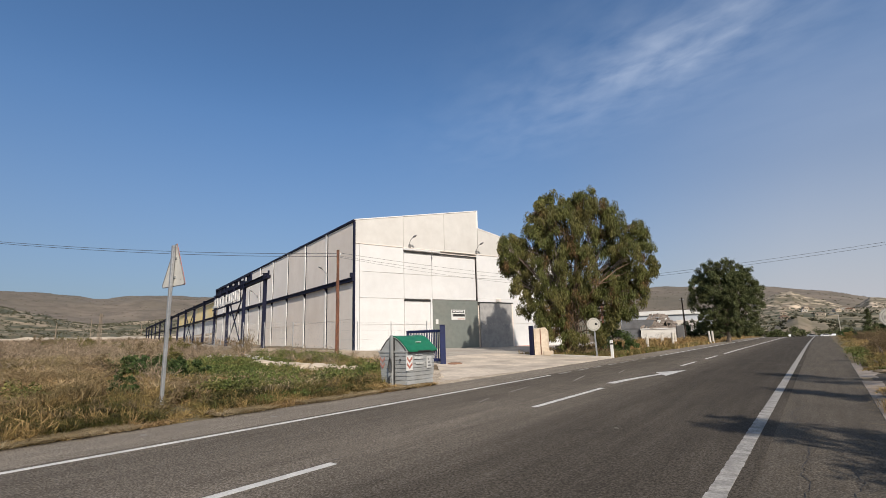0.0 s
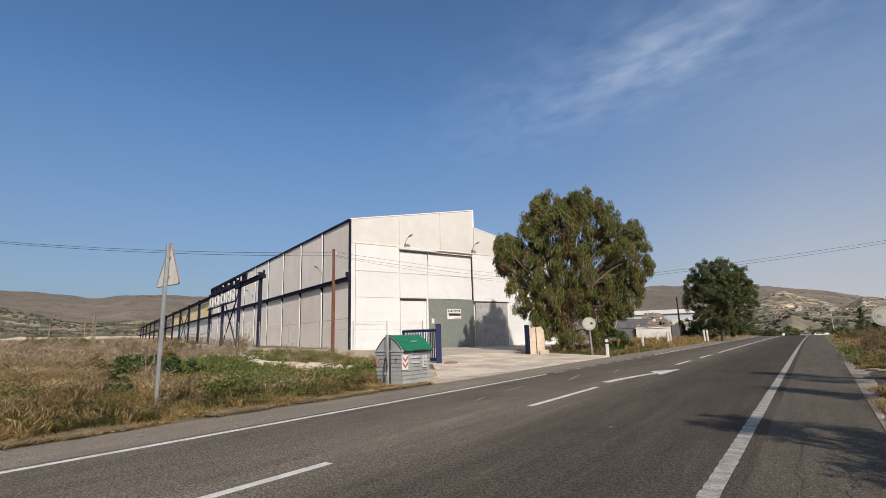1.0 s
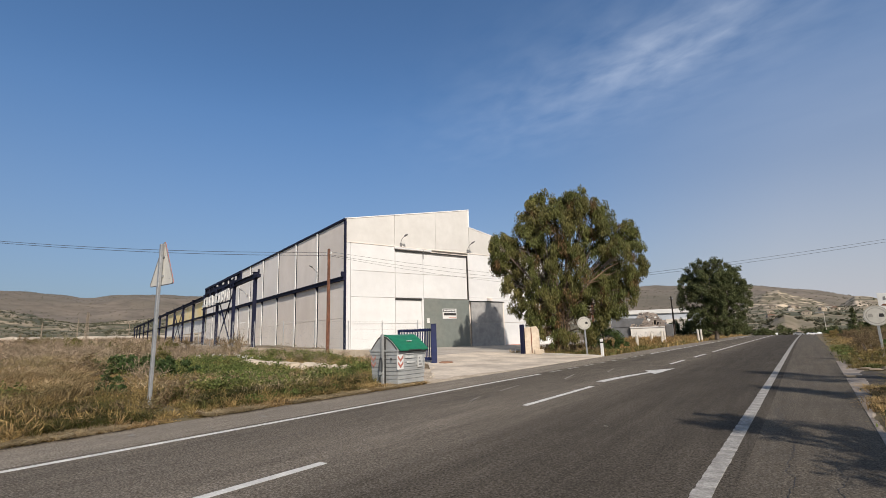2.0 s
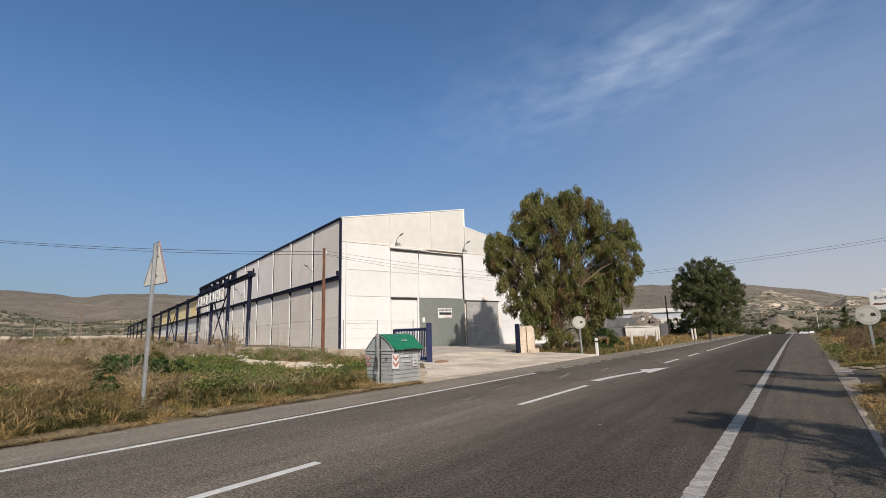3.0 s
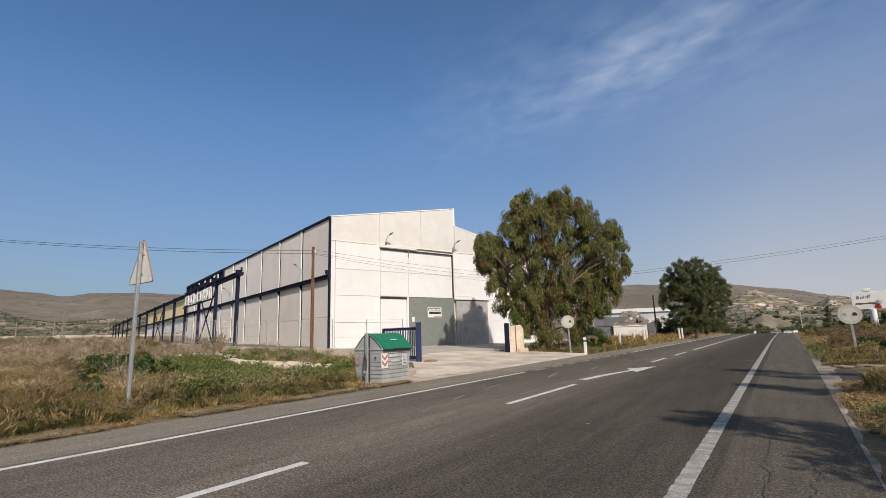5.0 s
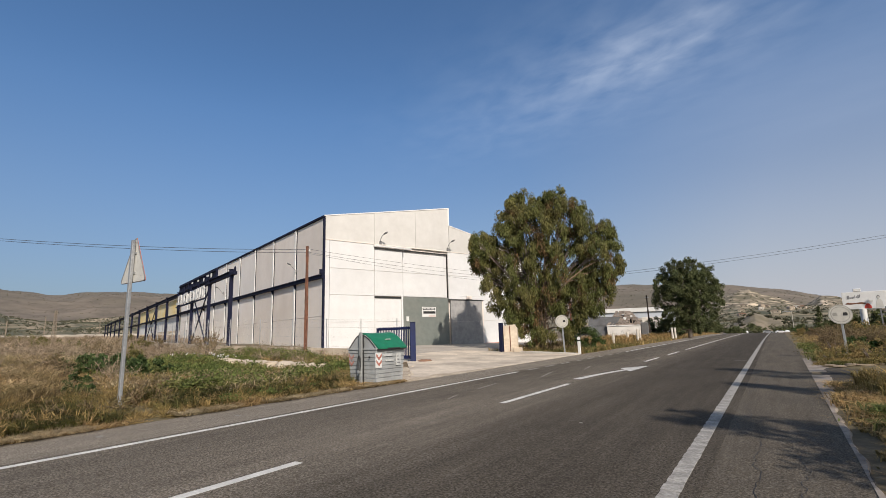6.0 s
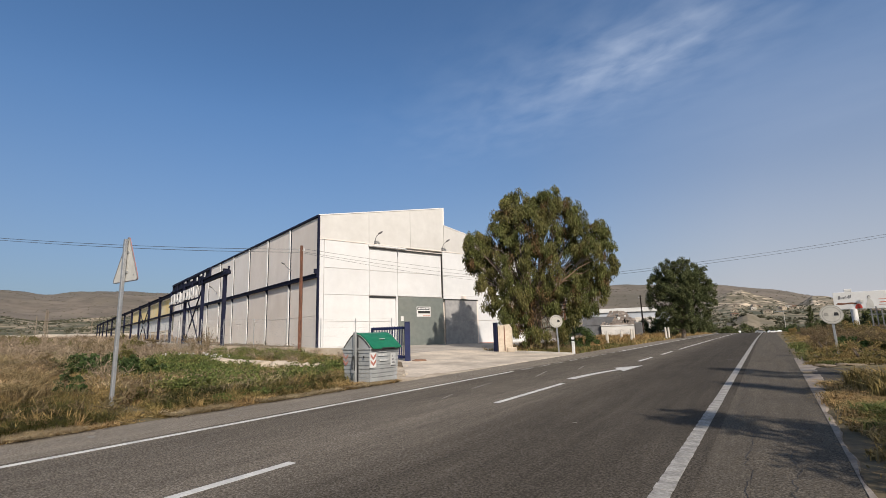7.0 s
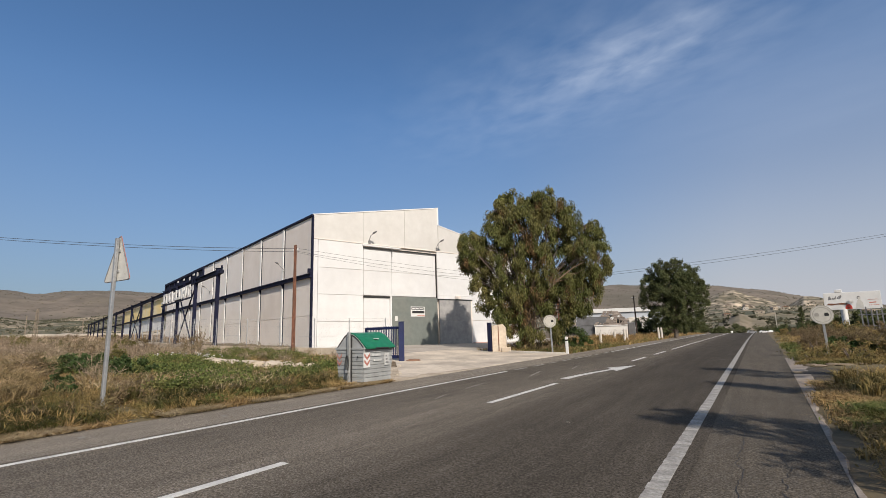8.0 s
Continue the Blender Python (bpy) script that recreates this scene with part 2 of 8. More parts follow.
M["galvanised"] = material("galvanised", (0.36, 0.37, 0.38), (0.50, 0.51, 0.52), 12, 0.45, (0.29, 0.29, 0.3), 2.0, 0.5, 0.05, 40, metal=0.55)
M["sign_back"] = material("sign_back", (0.55, 0.54, 0.50), (0.66, 0.65, 0.61), 8, 0.5, (0.45, 0.43, 0.39), 2.0, 0.4)
M["sign_face"] = material("sign_face", (0.50, 0.48, 0.43), (0.60, 0.575, 0.52), 8, 0.55, (0.40, 0.38, 0.33), 2.5, 0.4)
M["sign_ring"] = material("sign_ring", (0.30, 0.285, 0.255), (0.36, 0.345, 0.31), 8, 0.55)
M["red"] = material("red", (0.55, 0.045, 0.03), (0.62, 0.08, 0.05), 8, 0.5)
M["faded_red"] = material("faded_red", (0.50, 0.16, 0.11), (0.58, 0.22, 0.16), 8, 0.6)
M["bin_label"] = material("bin_label", (0.46, 0.47, 0.465), (0.62, 0.62, 0.61), 14, 0.6, (0.36, 0.37, 0.37), 5.0, 0.6)
M["bin_lever"] = material("bin_lever", (0.035, 0.036, 0.037), (0.055, 0.057, 0.058), 6, 0.7)
M["bin_grey"] = material("bin_grey", (0.33, 0.345, 0.35), (0.42, 0.435, 0.44), 4, 0.6, (0.24, 0.245, 0.24), 1.4, 0.55, 0.06, 30)
M["bin_post"] = material("bin_post", (0.26, 0.272, 0.276), (0.33, 0.343, 0.347), 4, 0.65, (0.15, 0.155, 0.15), 1.4, 0.55, 0.06, 30)
M["bin_green"] = material("bin_green", (0.008, 0.135, 0.068), (0.014, 0.185, 0.095), 4, 0.5, (0.03, 0.15, 0.09), 1.2, 0.4, 0.05, 30)
M["rust"] = material("rust", (0.075, 0.035, 0.026), (0.30, 0.125, 0.070), 14, 0.85, (0.07, 0.04, 0.03), 2.2, 0.7, 0.3, 30, stretch=(1, 1, 0.3))
M["wood_pole"] = material("wood_pole", (0.06, 0.045, 0.035), (0.12, 0.09, 0.07), 8, 0.9, stretch=(1, 1, 0.15))
M["beige_stone"] = material("beige_stone", (0.62, 0.51, 0.39), (0.74, 0.65, 0.53), 5, 0.9, (0.42, 0.32, 0.23), 1.1, 0.6, 0.4, 25)
M["low_wall"] = material("low_wall", (0.45, 0.38, 0.295), (0.58, 0.50, 0.40), 4, 0.95, (0.28, 0.23, 0.18), 0.5, 0.6, 0.4, 25, piece=0.06)
M["soil_stone"] = material("soil_stone", (0.20, 0.155, 0.105), (0.33, 0.265, 0.19), 7, 0.95, (0.14, 0.11, 0.07), 1.3, 0.5, 0.6, 25, piece=0.15)
M["rubble"] = material("rubble", (0.44, 0.37, 0.285), (0.60, 0.52, 0.42), 7, 0.95, (0.33, 0.27, 0.2), 1.3, 0.5, 0.6, 25, piece=0.12)
M["yellow"] = material("yellow", (0.95, 0.70, 0.26), (0.96, 0.78, 0.38), 2, 0.6, (0.92, 0.85, 0.66), 0.35, 0.8)
M["sheet_white"] = material("sheet_white", (0.68, 0.68, 0.67), (0.76, 0.76, 0.75), 2, 0.6, (0.6, 0.59, 0.57), 0.5, 0.4)
M["roof"] = material("roof", (0.36, 0.36, 0.36), (0.44, 0.44, 0.44), 1.0, 0.6, (0.30, 0.29, 0.28), 0.2, 0.5)
M["shed_blue"] = material("shed_blue", (0.42, 0.46, 0.52), (0.50, 0.54, 0.60), 0.8, 0.6, (0.4, 0.42, 0.45), 0.2, 0.4)
M["plaster"] = material("plaster", (0.58, 0.54, 0.48), (0.70, 0.66, 0.60), 1.4, 0.9, (0.42, 0.36, 0.30), 0.6, 0.6, 0.2, 20)
M["tile_roof"] = material("tile_roof", (0.20, 0.11, 0.07), (0.34, 0.19, 0.12), 3, 0.9, (0.14, 0.09, 0.07), 0.4, 0.5)
M["whitewash"] = material("whitewash", (0.66, 0.64, 0.61), (0.76, 0.745, 0.72), 1.4, 0.85, (0.50, 0.46, 0.41), 0.7, 0.6, 0.2, 20)
M["old_tile"] = material("old_tile", (0.13, 0.10, 0.08), (0.26, 0.215, 0.18), 3, 0.9, (0.36, 0.325, 0.285), 0.9, 0.5, 0.3, 20, piece=0.3)
M["slate"] = material("slate", (0.10, 0.105, 0.115), (0.16, 0.165, 0.175), 2, 0.7, (0.09, 0.08, 0.075), 0.4, 0.5)
M["bark"] = material("bark", (0.085, 0.062, 0.047), (0.20, 0.155, 0.12), 5, 0.95, (0.33, 0.29, 0.25), 0.8, 0.5, 0.6, 14, stretch=(1, 1, 0.3))
M["withered_leaf"] = material("withered_leaf", (0.10, 0.062, 0.030), (0.20, 0.125, 0.06), 0.9, 0.8, (0.15, 0.12, 0.05), 0.5, 0.5, island=0.4, translucent=0.15, spec=0.2)
M["eucalyptus_leaf"] = material("eucalyptus_leaf", (0.066, 0.080, 0.022), (0.148, 0.154, 0.046), 0.9, 0.55, (0.20, 0.155, 0.06), 0.5, 0.5, island=0.45, translucent=0.13, spec=0.25)
M["dark_leaf"] = material("dark_leaf", (0.061, 0.077, 0.031), (0.132, 0.149, 0.062), 1.2, 0.75, (0.094, 0.089, 0.039), 0.5, 0.4, island=0.4, translucent=0.12, spec=0.25)
M["shrub_leaf"] = material("shrub_leaf", (0.03, 0.065, 0.012), (0.07, 0.12, 0.026), 1.5, 0.6, (0.10, 0.11, 0.035), 0.6, 0.5, island=0.4, translucent=0.2)
M["weed"] = material("weed", (0.073, 0.104, 0.028), (0.178, 0.213, 0.060), 1.5, 0.7, (0.259, 0.208, 0.080), 0.9, 0.65, island=0.5, translucent=0.3, spec=0.3)
M["leafy_weed"] = material("leafy_weed", (0.030, 0.060, 0.018), (0.085, 0.130, 0.040), 2.5, 0.65, (0.12, 0.13, 0.05), 0.9, 0.4, island=0.45, translucent=0.25, spec=0.3)
M["dry_grass"] = material("dry_grass", (0.285, 0.186, 0.079), (0.524, 0.362, 0.173), 0.7, 0.85, (0.194, 0.167, 0.053), 0.35, 0.6, island=0.5, translucent=0.2)
M["verge_grass"] = material("verge_grass", (0.199, 0.148, 0.050), (0.456, 0.313, 0.130), 0.8, 0.85, (0.097, 0.111, 0.026), 0.5, 0.85, island=0.5, translucent=0.2)
M["dark_grass"] = material("dark_grass", (0.050, 0.056, 0.016), (0.131, 0.125, 0.036), 1.1, 0.8, (0.213, 0.157, 0.050), 0.6, 0.5, island=0.5, translucent=0.25, spec=0.3)
M["tall_straw"] = material("tall_straw", (0.28, 0.20, 0.10), (0.56, 0.42, 0.25), 0.8, 0.85, (0.15, 0.14, 0.05), 0.6, 0.7, island=0.5, translucent=0.2)
M["bleached_straw"] = material("bleached_straw", (0.34, 0.26, 0.15), (0.58, 0.47, 0.30), 1.5, 0.85, (0.24, 0.19, 0.09), 0.8, 0.5, island=0.4, translucent=0.15)
M["olive_grass"] = material("olive_grass", (0.068, 0.073, 0.020), (0.177, 0.160, 0.048), 0.9, 0.85, (0.236, 0.178, 0.060), 0.5, 0.5, island=0.5, translucent=0.25, spec=0.3)
M["pale_stalk"] = material("pale_stalk", (0.253, 0.190, 0.127), (0.540, 0.412, 0.293), 1.0, 0.9, (0.149, 0.119, 0.076), 0.55, 0.85, island=0.45, translucent=0.15)
M["dead_shrub"] = material("dead_shrub", (0.13, 0.094, 0.052), (0.28, 0.195, 0.108), 1.0, 0.9, (0.12, 0.11, 0.04), 0.7, 0.7, island=0.4, translucent=0.15)
M["scrub_grey"] = material("scrub_grey", (0.17, 0.128, 0.09), (0.33, 0.25, 0.175), 0.7, 0.9, (0.20, 0.18, 0.10), 0.3, 0.6, island=0.4)
M["fresh_grass"] = material("fresh_grass", (0.085, 0.105, 0.030), (0.21, 0.215, 0.075), 0.9, 0.8, (0.26, 0.20, 0.10), 0.7, 0.7, island=0.5, translucent=0.3, spec=0.3)
M["orange_grass"] = material("orange_grass", (0.27, 0.165, 0.065), (0.44, 0.29, 0.13), 0.5, 0.85, (0.17, 0.155, 0.05), 0.25, 0.6, island=0.45, translucent=0.2)
M["sticker_red"] = material("sticker_red", (0.38, 0.13, 0.10), (0.46, 0.19, 0.15), 8, 0.6, (0.5, 0.42, 0.38), 3.0, 0.4)
# village tone dulled in the colour, in place of distance haze
M["village"] = material("village", (0.27, 0.215, 0.17), (0.37, 0.30, 0.245), 0.5, 0.9, (0.24, 0.18, 0.14), 0.1, 0.6)
# hill tone muted, with distance haze put into the colour
M["hill"] = material("hill", (0.130, 0.108, 0.084), (0.210, 0.172, 0.132), 0.02, 0.95, (0.110, 0.100, 0.072), 0.005, 0.7, ramp=(0.40, 0.62))
M["scrub_hill"] = material("scrub_hill", (0.070, 0.072, 0.040), (0.40, 0.32, 0.225), 0.055, 0.95, (0.11, 0.105, 0.062), 0.012, 0.7, stretch=(0.6, 0.6, 5.0), ramp=(0.46, 0.62))
M["pale_soil"] = material("pale_soil", (0.145, 0.124, 0.086), (0.62, 0.51, 0.38), 0.045, 0.95, (0.12, 0.108, 0.072), 0.022, 0.95, stretch=(0.5, 1, 3), ramp=(0.48, 0.60))
M["heap"] = material("heap", (0.12, 0.105, 0.07), (0.29, 0.235, 0.17), 0.09, 0.95, (0.13, 0.115, 0.075), 0.02, 0.7)
# muted olive, with some distance haze put into the colour
M["scrub_leaf"] = material("scrub_leaf", (0.060, 0.062, 0.036), (0.105, 0.10, 0.06), 0.3, 0.9, island=0.3)
M["gravel"] = material("gravel", (0.38, 0.31, 0.235), (0.60, 0.51, 0.40), 14, 0.95, (0.22, 0.175, 0.12), 1.2, 0.6, 0.9, 30, ramp=(0.42, 0.58))
M["far_scrub"] = material("far_scrub", (0.105, 0.096, 0.066), (0.14, 0.125, 0.088), 0.05, 0.95, island=0.2)
M["scuff"] = material("scuff", (0.16, 0.145, 0.125), (0.27, 0.25, 0.22), 25, 0.8)
M["car_white"] = material("car_white", (0.72, 0.72, 0.72), (0.78, 0.78, 0.78), 2, 0.25)
M["glass_dark"] = material("glass_dark", (0.02, 0.025, 0.03), (0.03, 0.035, 0.04), 2, 0.08)
M["wire"] = material("wire", (0.03, 0.03, 0.035), (0.05, 0.05, 0.055), 5, 0.6)
M["lamp_grey"] = material("lamp_grey", (0.16, 0.16, 0.165), (0.24, 0.24, 0.245), 6, 0.5)
M["dry_limb"] = material("dry_limb", (0.20, 0.13, 0.085), (0.32, 0.22, 0.15), 5, 0.9, (0.15, 0.10, 0.07), 0.8, 0.5)
M["bark_strip"] = material("bark_strip", (0.10, 0.06, 0.035), (0.24, 0.15, 0.09), 5, 0.9, (0.30, 0.22, 0.15), 0.8, 0.5)
M["timber"] = material("timber", (0.24, 0.19, 0.14), (0.36, 0.30, 0.23), 5, 0.9, (0.15, 0.12, 0.09), 0.8, 0.5)


# ---- builders ----
def finish(name, bm, mat, parent=None, label="", smooth=False):
    me = bpy.data.meshes.new(name)
    bm.normal_update()
    bm.to_mesh(me)
    bm.free()
    me.materials.append(mat)
    if smooth:
        me.polygons.foreach_set("use_smooth", [True] * len(me.polygons))
    ob = new(name, me)
    if parent:
        ob.parent = parent
    if label:
        ob["label"] = label
    return ob


def part(name, bm, mat, parent, label="", smooth=False):
    return finish(name, bm, mat, parent, label, smooth)


def thing(name, m, label, category, group=""):
    ob = new(name)
    ob.matrix_world = m
    ob.empty_display_size = 0.2
    return tagged(ob, label, category, group)


def np_mesh(name, verts, faces, mat, smooth=False):
    """A mesh object from an array of corners and an array of faces with the same number of corners each."""
    verts, faces = np.asarray(verts, dtype=np.float32), np.asarray(faces, dtype=np.int32)
    k = faces.shape[1]
    me = bpy.data.meshes.new(name)
    me.vertices.add(len(verts)), me.loops.add(faces.size), me.polygons.add(len(faces))
    me.vertices.foreach_set("co", verts.ravel())
    me.loops.foreach_set("vertex_index", faces.ravel())
    me.polygons.foreach_set("loop_start", np.arange(0, faces.size, k, dtype=np.int32))
    me.update(calc_edges=True)
    me.validate()
    if smooth:
        me.polygons.foreach_set("use_smooth", np.ones(len(faces), dtype=bool))
    me.materials.append(mat)
    return new(name, me)


def box(bm, lo, hi, m=None, bevel=0.0):
    """A box between two corners, in bm; bevel rounds its edges."""
    pts = [Vector((x, y, z)) for z in (lo[2], hi[2]) for y in (lo[1], hi[1]) for x in (lo[0], hi[0])]
    vs = [bm.verts.new(m @ p if m else p) for p in pts]
    fs = [bm.faces.new([vs[i] for i in f]) for f in ((0, 2, 3, 1), (4, 5, 7, 6), (0, 1, 5, 4), (1, 3, 7, 5), (3, 2, 6, 7), (2, 0, 4, 6))]
    if bevel:
        es = list({e for f in fs for e in f.edges})
        bmesh.ops.bevel(bm, geom=es, offset=bevel, segments=1, affect="EDGES", profile=0.5)
    return fs


def rod(bm, a, b, r1, r2=None, seg=10):
    """A round bar from a to b, tapering from r1 to r2."""
    a, b = Vector(a), Vector(b)
    r2 = r1 if r2 is None else r2
    q = (b - a).to_track_quat("Z", "Y")
    rings = []
    for p, r in ((a, r1), (b, r2)):
        rings.append([bm.verts.new(p + q @ Vector((r * math.cos(2 * math.pi * i / seg), r * math.sin(2 * math.pi * i / seg), 0))) for i in range(seg)])
    for i in range(seg):
        j = (i + 1) % seg
        bm.faces.new((rings[0][i], rings[0][j], rings[1][j], rings[1][i]))
    bm.faces.new(rings[0][::-1])
    bm.faces.new(rings[1])


def prism(bm, outline, lo, hi, m=None):
    """A plate from an outline in x, z, thick from y = lo to y = hi."""
    a = [bm.verts.new(m @ Vector((x, lo, z)) if m else Vector((x, lo, z))) for x, z in outline]
    b = [bm.verts.new(m @ Vector((x, hi, z)) if m else Vector((x, hi, z))) for x, z in outline]
    n = len(outline)
    bm.faces.new(a), bm.faces.new(b[::-1])
    for i in range(n):
        bm.faces.new((a[i], b[i], b[(i + 1) % n], a[(i + 1) % n]))
    bmesh.ops.recalc_face_normals(bm, faces=bm.faces)


def tube(bm, pts, radii, seg=8):
    """A bent tapering limb through points."""
    rings = []
    for i, p in enumerate(pts):
        d = (pts[min(i + 1, len(pts) - 1)] - pts[max(i - 1, 0)]).normalized()
        q = d.to_track_quat("Z", "Y")
        rings.append([bm.verts.new(p + q @ Vector((radii[i] * math.cos(2 * math.pi * k / seg), radii[i] * math.sin(2 * math.pi * k / seg), 0))) for k in range(seg)])
    for r0, r1 in zip(rings, rings[1:]):
        for k in range(seg):
            bm.faces.new((r0[k], r0[(k + 1) % seg], r1[(k + 1) % seg], r1[k]))
    bm.faces.new(rings[-1])
    bm.faces.new(rings[0][::-1])


# ---- the lie of the land ----
def rise(x, y):
    """Height of the ground: level along the road, climbing gently to the west, falling away beyond the crest of the road."""
    z = 0.035 * min(max(0.0, -x - 11.0), 24.0) + 0.020 * min(max(0.0, -x - 35.0), 130.0)
    z += 0.03 * min(max(0.0, x - 1.2), 12.0)
    if y > 115:
        z -= 0.016 * min(y - 115, 200)
    return z


def bend(y):
    """How far the road swings to the right beyond the entrance."""
    return 0.25 * (max(0.0, y - 45.0) / 55.0) ** 2


def rise_np(x, y):
    z = 0.035 * np.clip(-x - 11.0, 0, 24) + 0.020 * np.clip(-x - 35.0, 0, 130) + 0.03 * np.clip(x - 1.2, 0, 12)
    return z - 0.016 * np.clip(y - 115, 0, 200)


def spaced(lo, hi, near, fine, grow):
    """Grid lines from lo to hi, fine about near and wider apart with distance."""
    out = [near]
    for sign, end in ((1, hi), (-1, lo)):
        p, step = near, fine
        while (p - end) * sign < 0:
            p += sign * step
            step = min(max(fine, abs(p - near) * grow), 120)
            out.append(min(p, end) if sign > 0 else max(p, end))
    return np.array(sorted(set(out)))


gx, gy = spaced(-2600, 2600, -14, 0.5, 0.05), spaced(-600, 2900, 10, 0.7, 0.05)
GX, GY = np.meshgrid(gx, gy)
GZ = rise_np(GX, GY)
off_road = (np.clip((-11.0 - GX) / 1.5, 0, 1) + np.clip((GX - 1.3) / 1.5, 0, 1))
bumpy = np.sin(GX * 1.7 + np.sin(GY * 0.9) * 2) * np.sin(GY * 1.3 + np.cos(GX * 0.7) * 2) * 0.05 + np.sin(GX * 0.31) * np.sin(GY * 0.27 + 1) * 0.08
in_yard = ((GX < -10.0) & (GX > -60) & (GY > 13.0 + (-11 - GX) * 0.9) & (GY < 75))
GZ = GZ - 0.022 + off_road * (0.01 + bumpy * np.where(in_yard, 0.0, 1.0))
GZ = np.where((GX > -10.6) & (GX < 0.6) & (GY < 250), GZ - 0.08, GZ)
nxg, nyg = len(gx), len(gy)
idx = np.arange(nxg * nyg).reshape(nyg, nxg)
ground = np_mesh("ground", np.stack([GX, GY, GZ], -1).reshape(-1, 3),
                 np.stack([idx[:-1, :-1], idx[:-1, 1:], idx[1:, 1:], idx[1:, :-1]], -1).reshape(-1, 4), M["soil"], True)
tagged(ground, "dry brown earth with sparse weeds and stones", "ground", kind="structure")


def strip(name, x0, x1, y0, y1, mat, z=0.0, thick=0.2, ragged0=0.0, ragged1=0.0, step=0.5, label="", seed=0, splay=0.0):
    """A slab laid along the road between x0 and x1, with worn edges."""
    bm = bmesh.new()
    ys = list(np.arange(y0, min(y1, 40), step)) + list(np.arange(max(y0, 40), y1, 6.0)) + [y1]
    rows = []
    for y in ys:
        a = x0 + ragged0 * (noise.noise(Vector((seed, y * 1.3, 0))) + 0.6 * noise.noise(Vector((seed, y * 4.1, 5))))
        b = x1 + ragged1 * (noise.noise(Vector((seed + 9, y * 1.3, 0))) + 0.6 * noise.noise(Vector((seed + 9, y * 4.1, 5))))
        b += splay * min(max(y - 6, -6), 40)
        a, b = a + bend(y), b + bend(y)
        d = rise(0, y)
        rows.append([bm.verts.new(p) for p in ((a, y, z + d - thick), (a, y, z + d), (b, y, z + d), (b, y, z + d - thick))])
    for r, s in zip(rows, rows[1:]):
        for i in range(3):
            bm.faces.new((r[i], r[i + 1], s[i + 1], s[i]))
    bm.faces.new(rows[0][::-1]), bm.faces.new(rows[-1])
    bmesh.ops.recalc_face_normals(bm, faces=bm.faces)
    ob = finish(name, bm, mat)
    return ob


road = tagged(strip("road", -9.0, -0.75, -60, 320, M["asphalt"]), "worn grey asphalt road, darker in the newer lane", "road", kind="structure")
tagged(strip("road_shoulder", -10.80, -9.0, -60, 320, M["old_asphalt"], -0.003, 0.2, 0.05, 0.0, label="", seed=2), "pale weathered asphalt shoulder beside the field", "road", kind="structure")
tagged(strip("road_shoulder", -0.75, 0.68, -60, 320, M["shoulder_asphalt"], -0.003, 0.2, 0.0, 0.05, seed=5, splay=0.0143), "pale weathered asphalt shoulder beside a low concrete kerb", "road", kind="structure")


# ---- road markings ----
def marking(name, x0, x1, y0, y1, mat, label, z=0.004, slant=0.0):
    bm = bmesh.new()
    n = max(2, int((y1 - y0) / 2.5))
    rows = []
    for i in range(n + 1):
        y = y0 + (y1 - y0) * i / n
        rows.append([bm.verts.new((x + bend(y) + slant * (i / n), y, z + rise(0, y) - (0.006 if k in (0, 3) else 0))) for k, x in enumerate((x0 - 0.004, x0, x1, x1 + 0.004))])
    for r, s in zip(rows, rows[1:]):
        for k in range(3):
            bm.faces.new((r[k], r[k + 1], s[k + 1], s[k]))
    bmesh.ops.recalc_face_normals(bm, faces=bm.faces)
    ob = finish(name, bm, mat)
    return tagged(ob, label, "road marking", "road markings", "structure")


marking("edge_line", -8.845, -8.715, -60, 18.3, M["paint_white"], "solid white edge line along the road")
for k in range(8):
    marking("edge_line", -8.845, -8.715, 19.2 + k * 2.0, 20.4 + k * 2.0, M["worn_paint"], "broken white edge line across the yard entrance")
marking("edge_line", -8.845, -8.715, 35.5, 230, M["paint_white"], "solid white edge line along the road")
marking("edge_line", -1.100, -0.925, -60, 230, M["worn_paint"], "wide ribbed white edge line, scuffed by tyres")
for y0, y1 in ((-10.4, -5.6), (0.0, 4.45), (10.2, 14.6), (25.2, 28.6), (31.5, 35.5), (38.6, 150)):
    marking("centre_dash", -5.40, -5.26, y0, y1, M["paint_white"], "white dash of the centre line", slant=0.0)

# ribs raised across the wide edge line
bm = bmesh.new()
ribs = random.Random(6)
for k in range(120):
    y = 2.6 + k * 0.36
    x0, x1 = -1.106 + ribs.uniform(-0.006, 0.006), -0.919 + ribs.uniform(-0.006, 0.006)
    box(bm, (x0, y, 0.002), (x1, y + ribs.uniform(0.16, 0.22), 0.0075), None, 0.0025)
tagged(finish("line_ribs", bm, M["rib_paint"]), "raised white ribs across the wide edge line", "road marking", kind="stuff")

# the bent arrow that warns of the end of the passing zone
bm = bmesh.new()
shaft = []
for i in range(13):
    s = i / 12
    x, y = -5.56 + 0.25 * s + 0.36 * s * s, 16.0 + 4.3 * s
    w = 0.15 - 0.05 * s
    shaft.append((bm.verts.new((x - w, y, 0.0045)), bm.verts.new((x + w, y, 0.0045))))
for a, b in zip(shaft, shaft[1:]):
    bm.faces.new((a[0], a[1], b[1], b[0]))
tip = [bm.verts.new(p) for p in ((-5.40, 20.9, 0.0055), (-4.66, 19.4, 0.0055), (-4.56, 22.4, 0.0055))]
bm.faces.new(tip)
for f in list(bm.faces):
    if f.normal.z < 0:
        f.normal_flip()
tagged(finish("lane_arrow", bm, M["paint_white"]), "white bent merge arrow painted on the road", "road marking", "road markings", "structure")

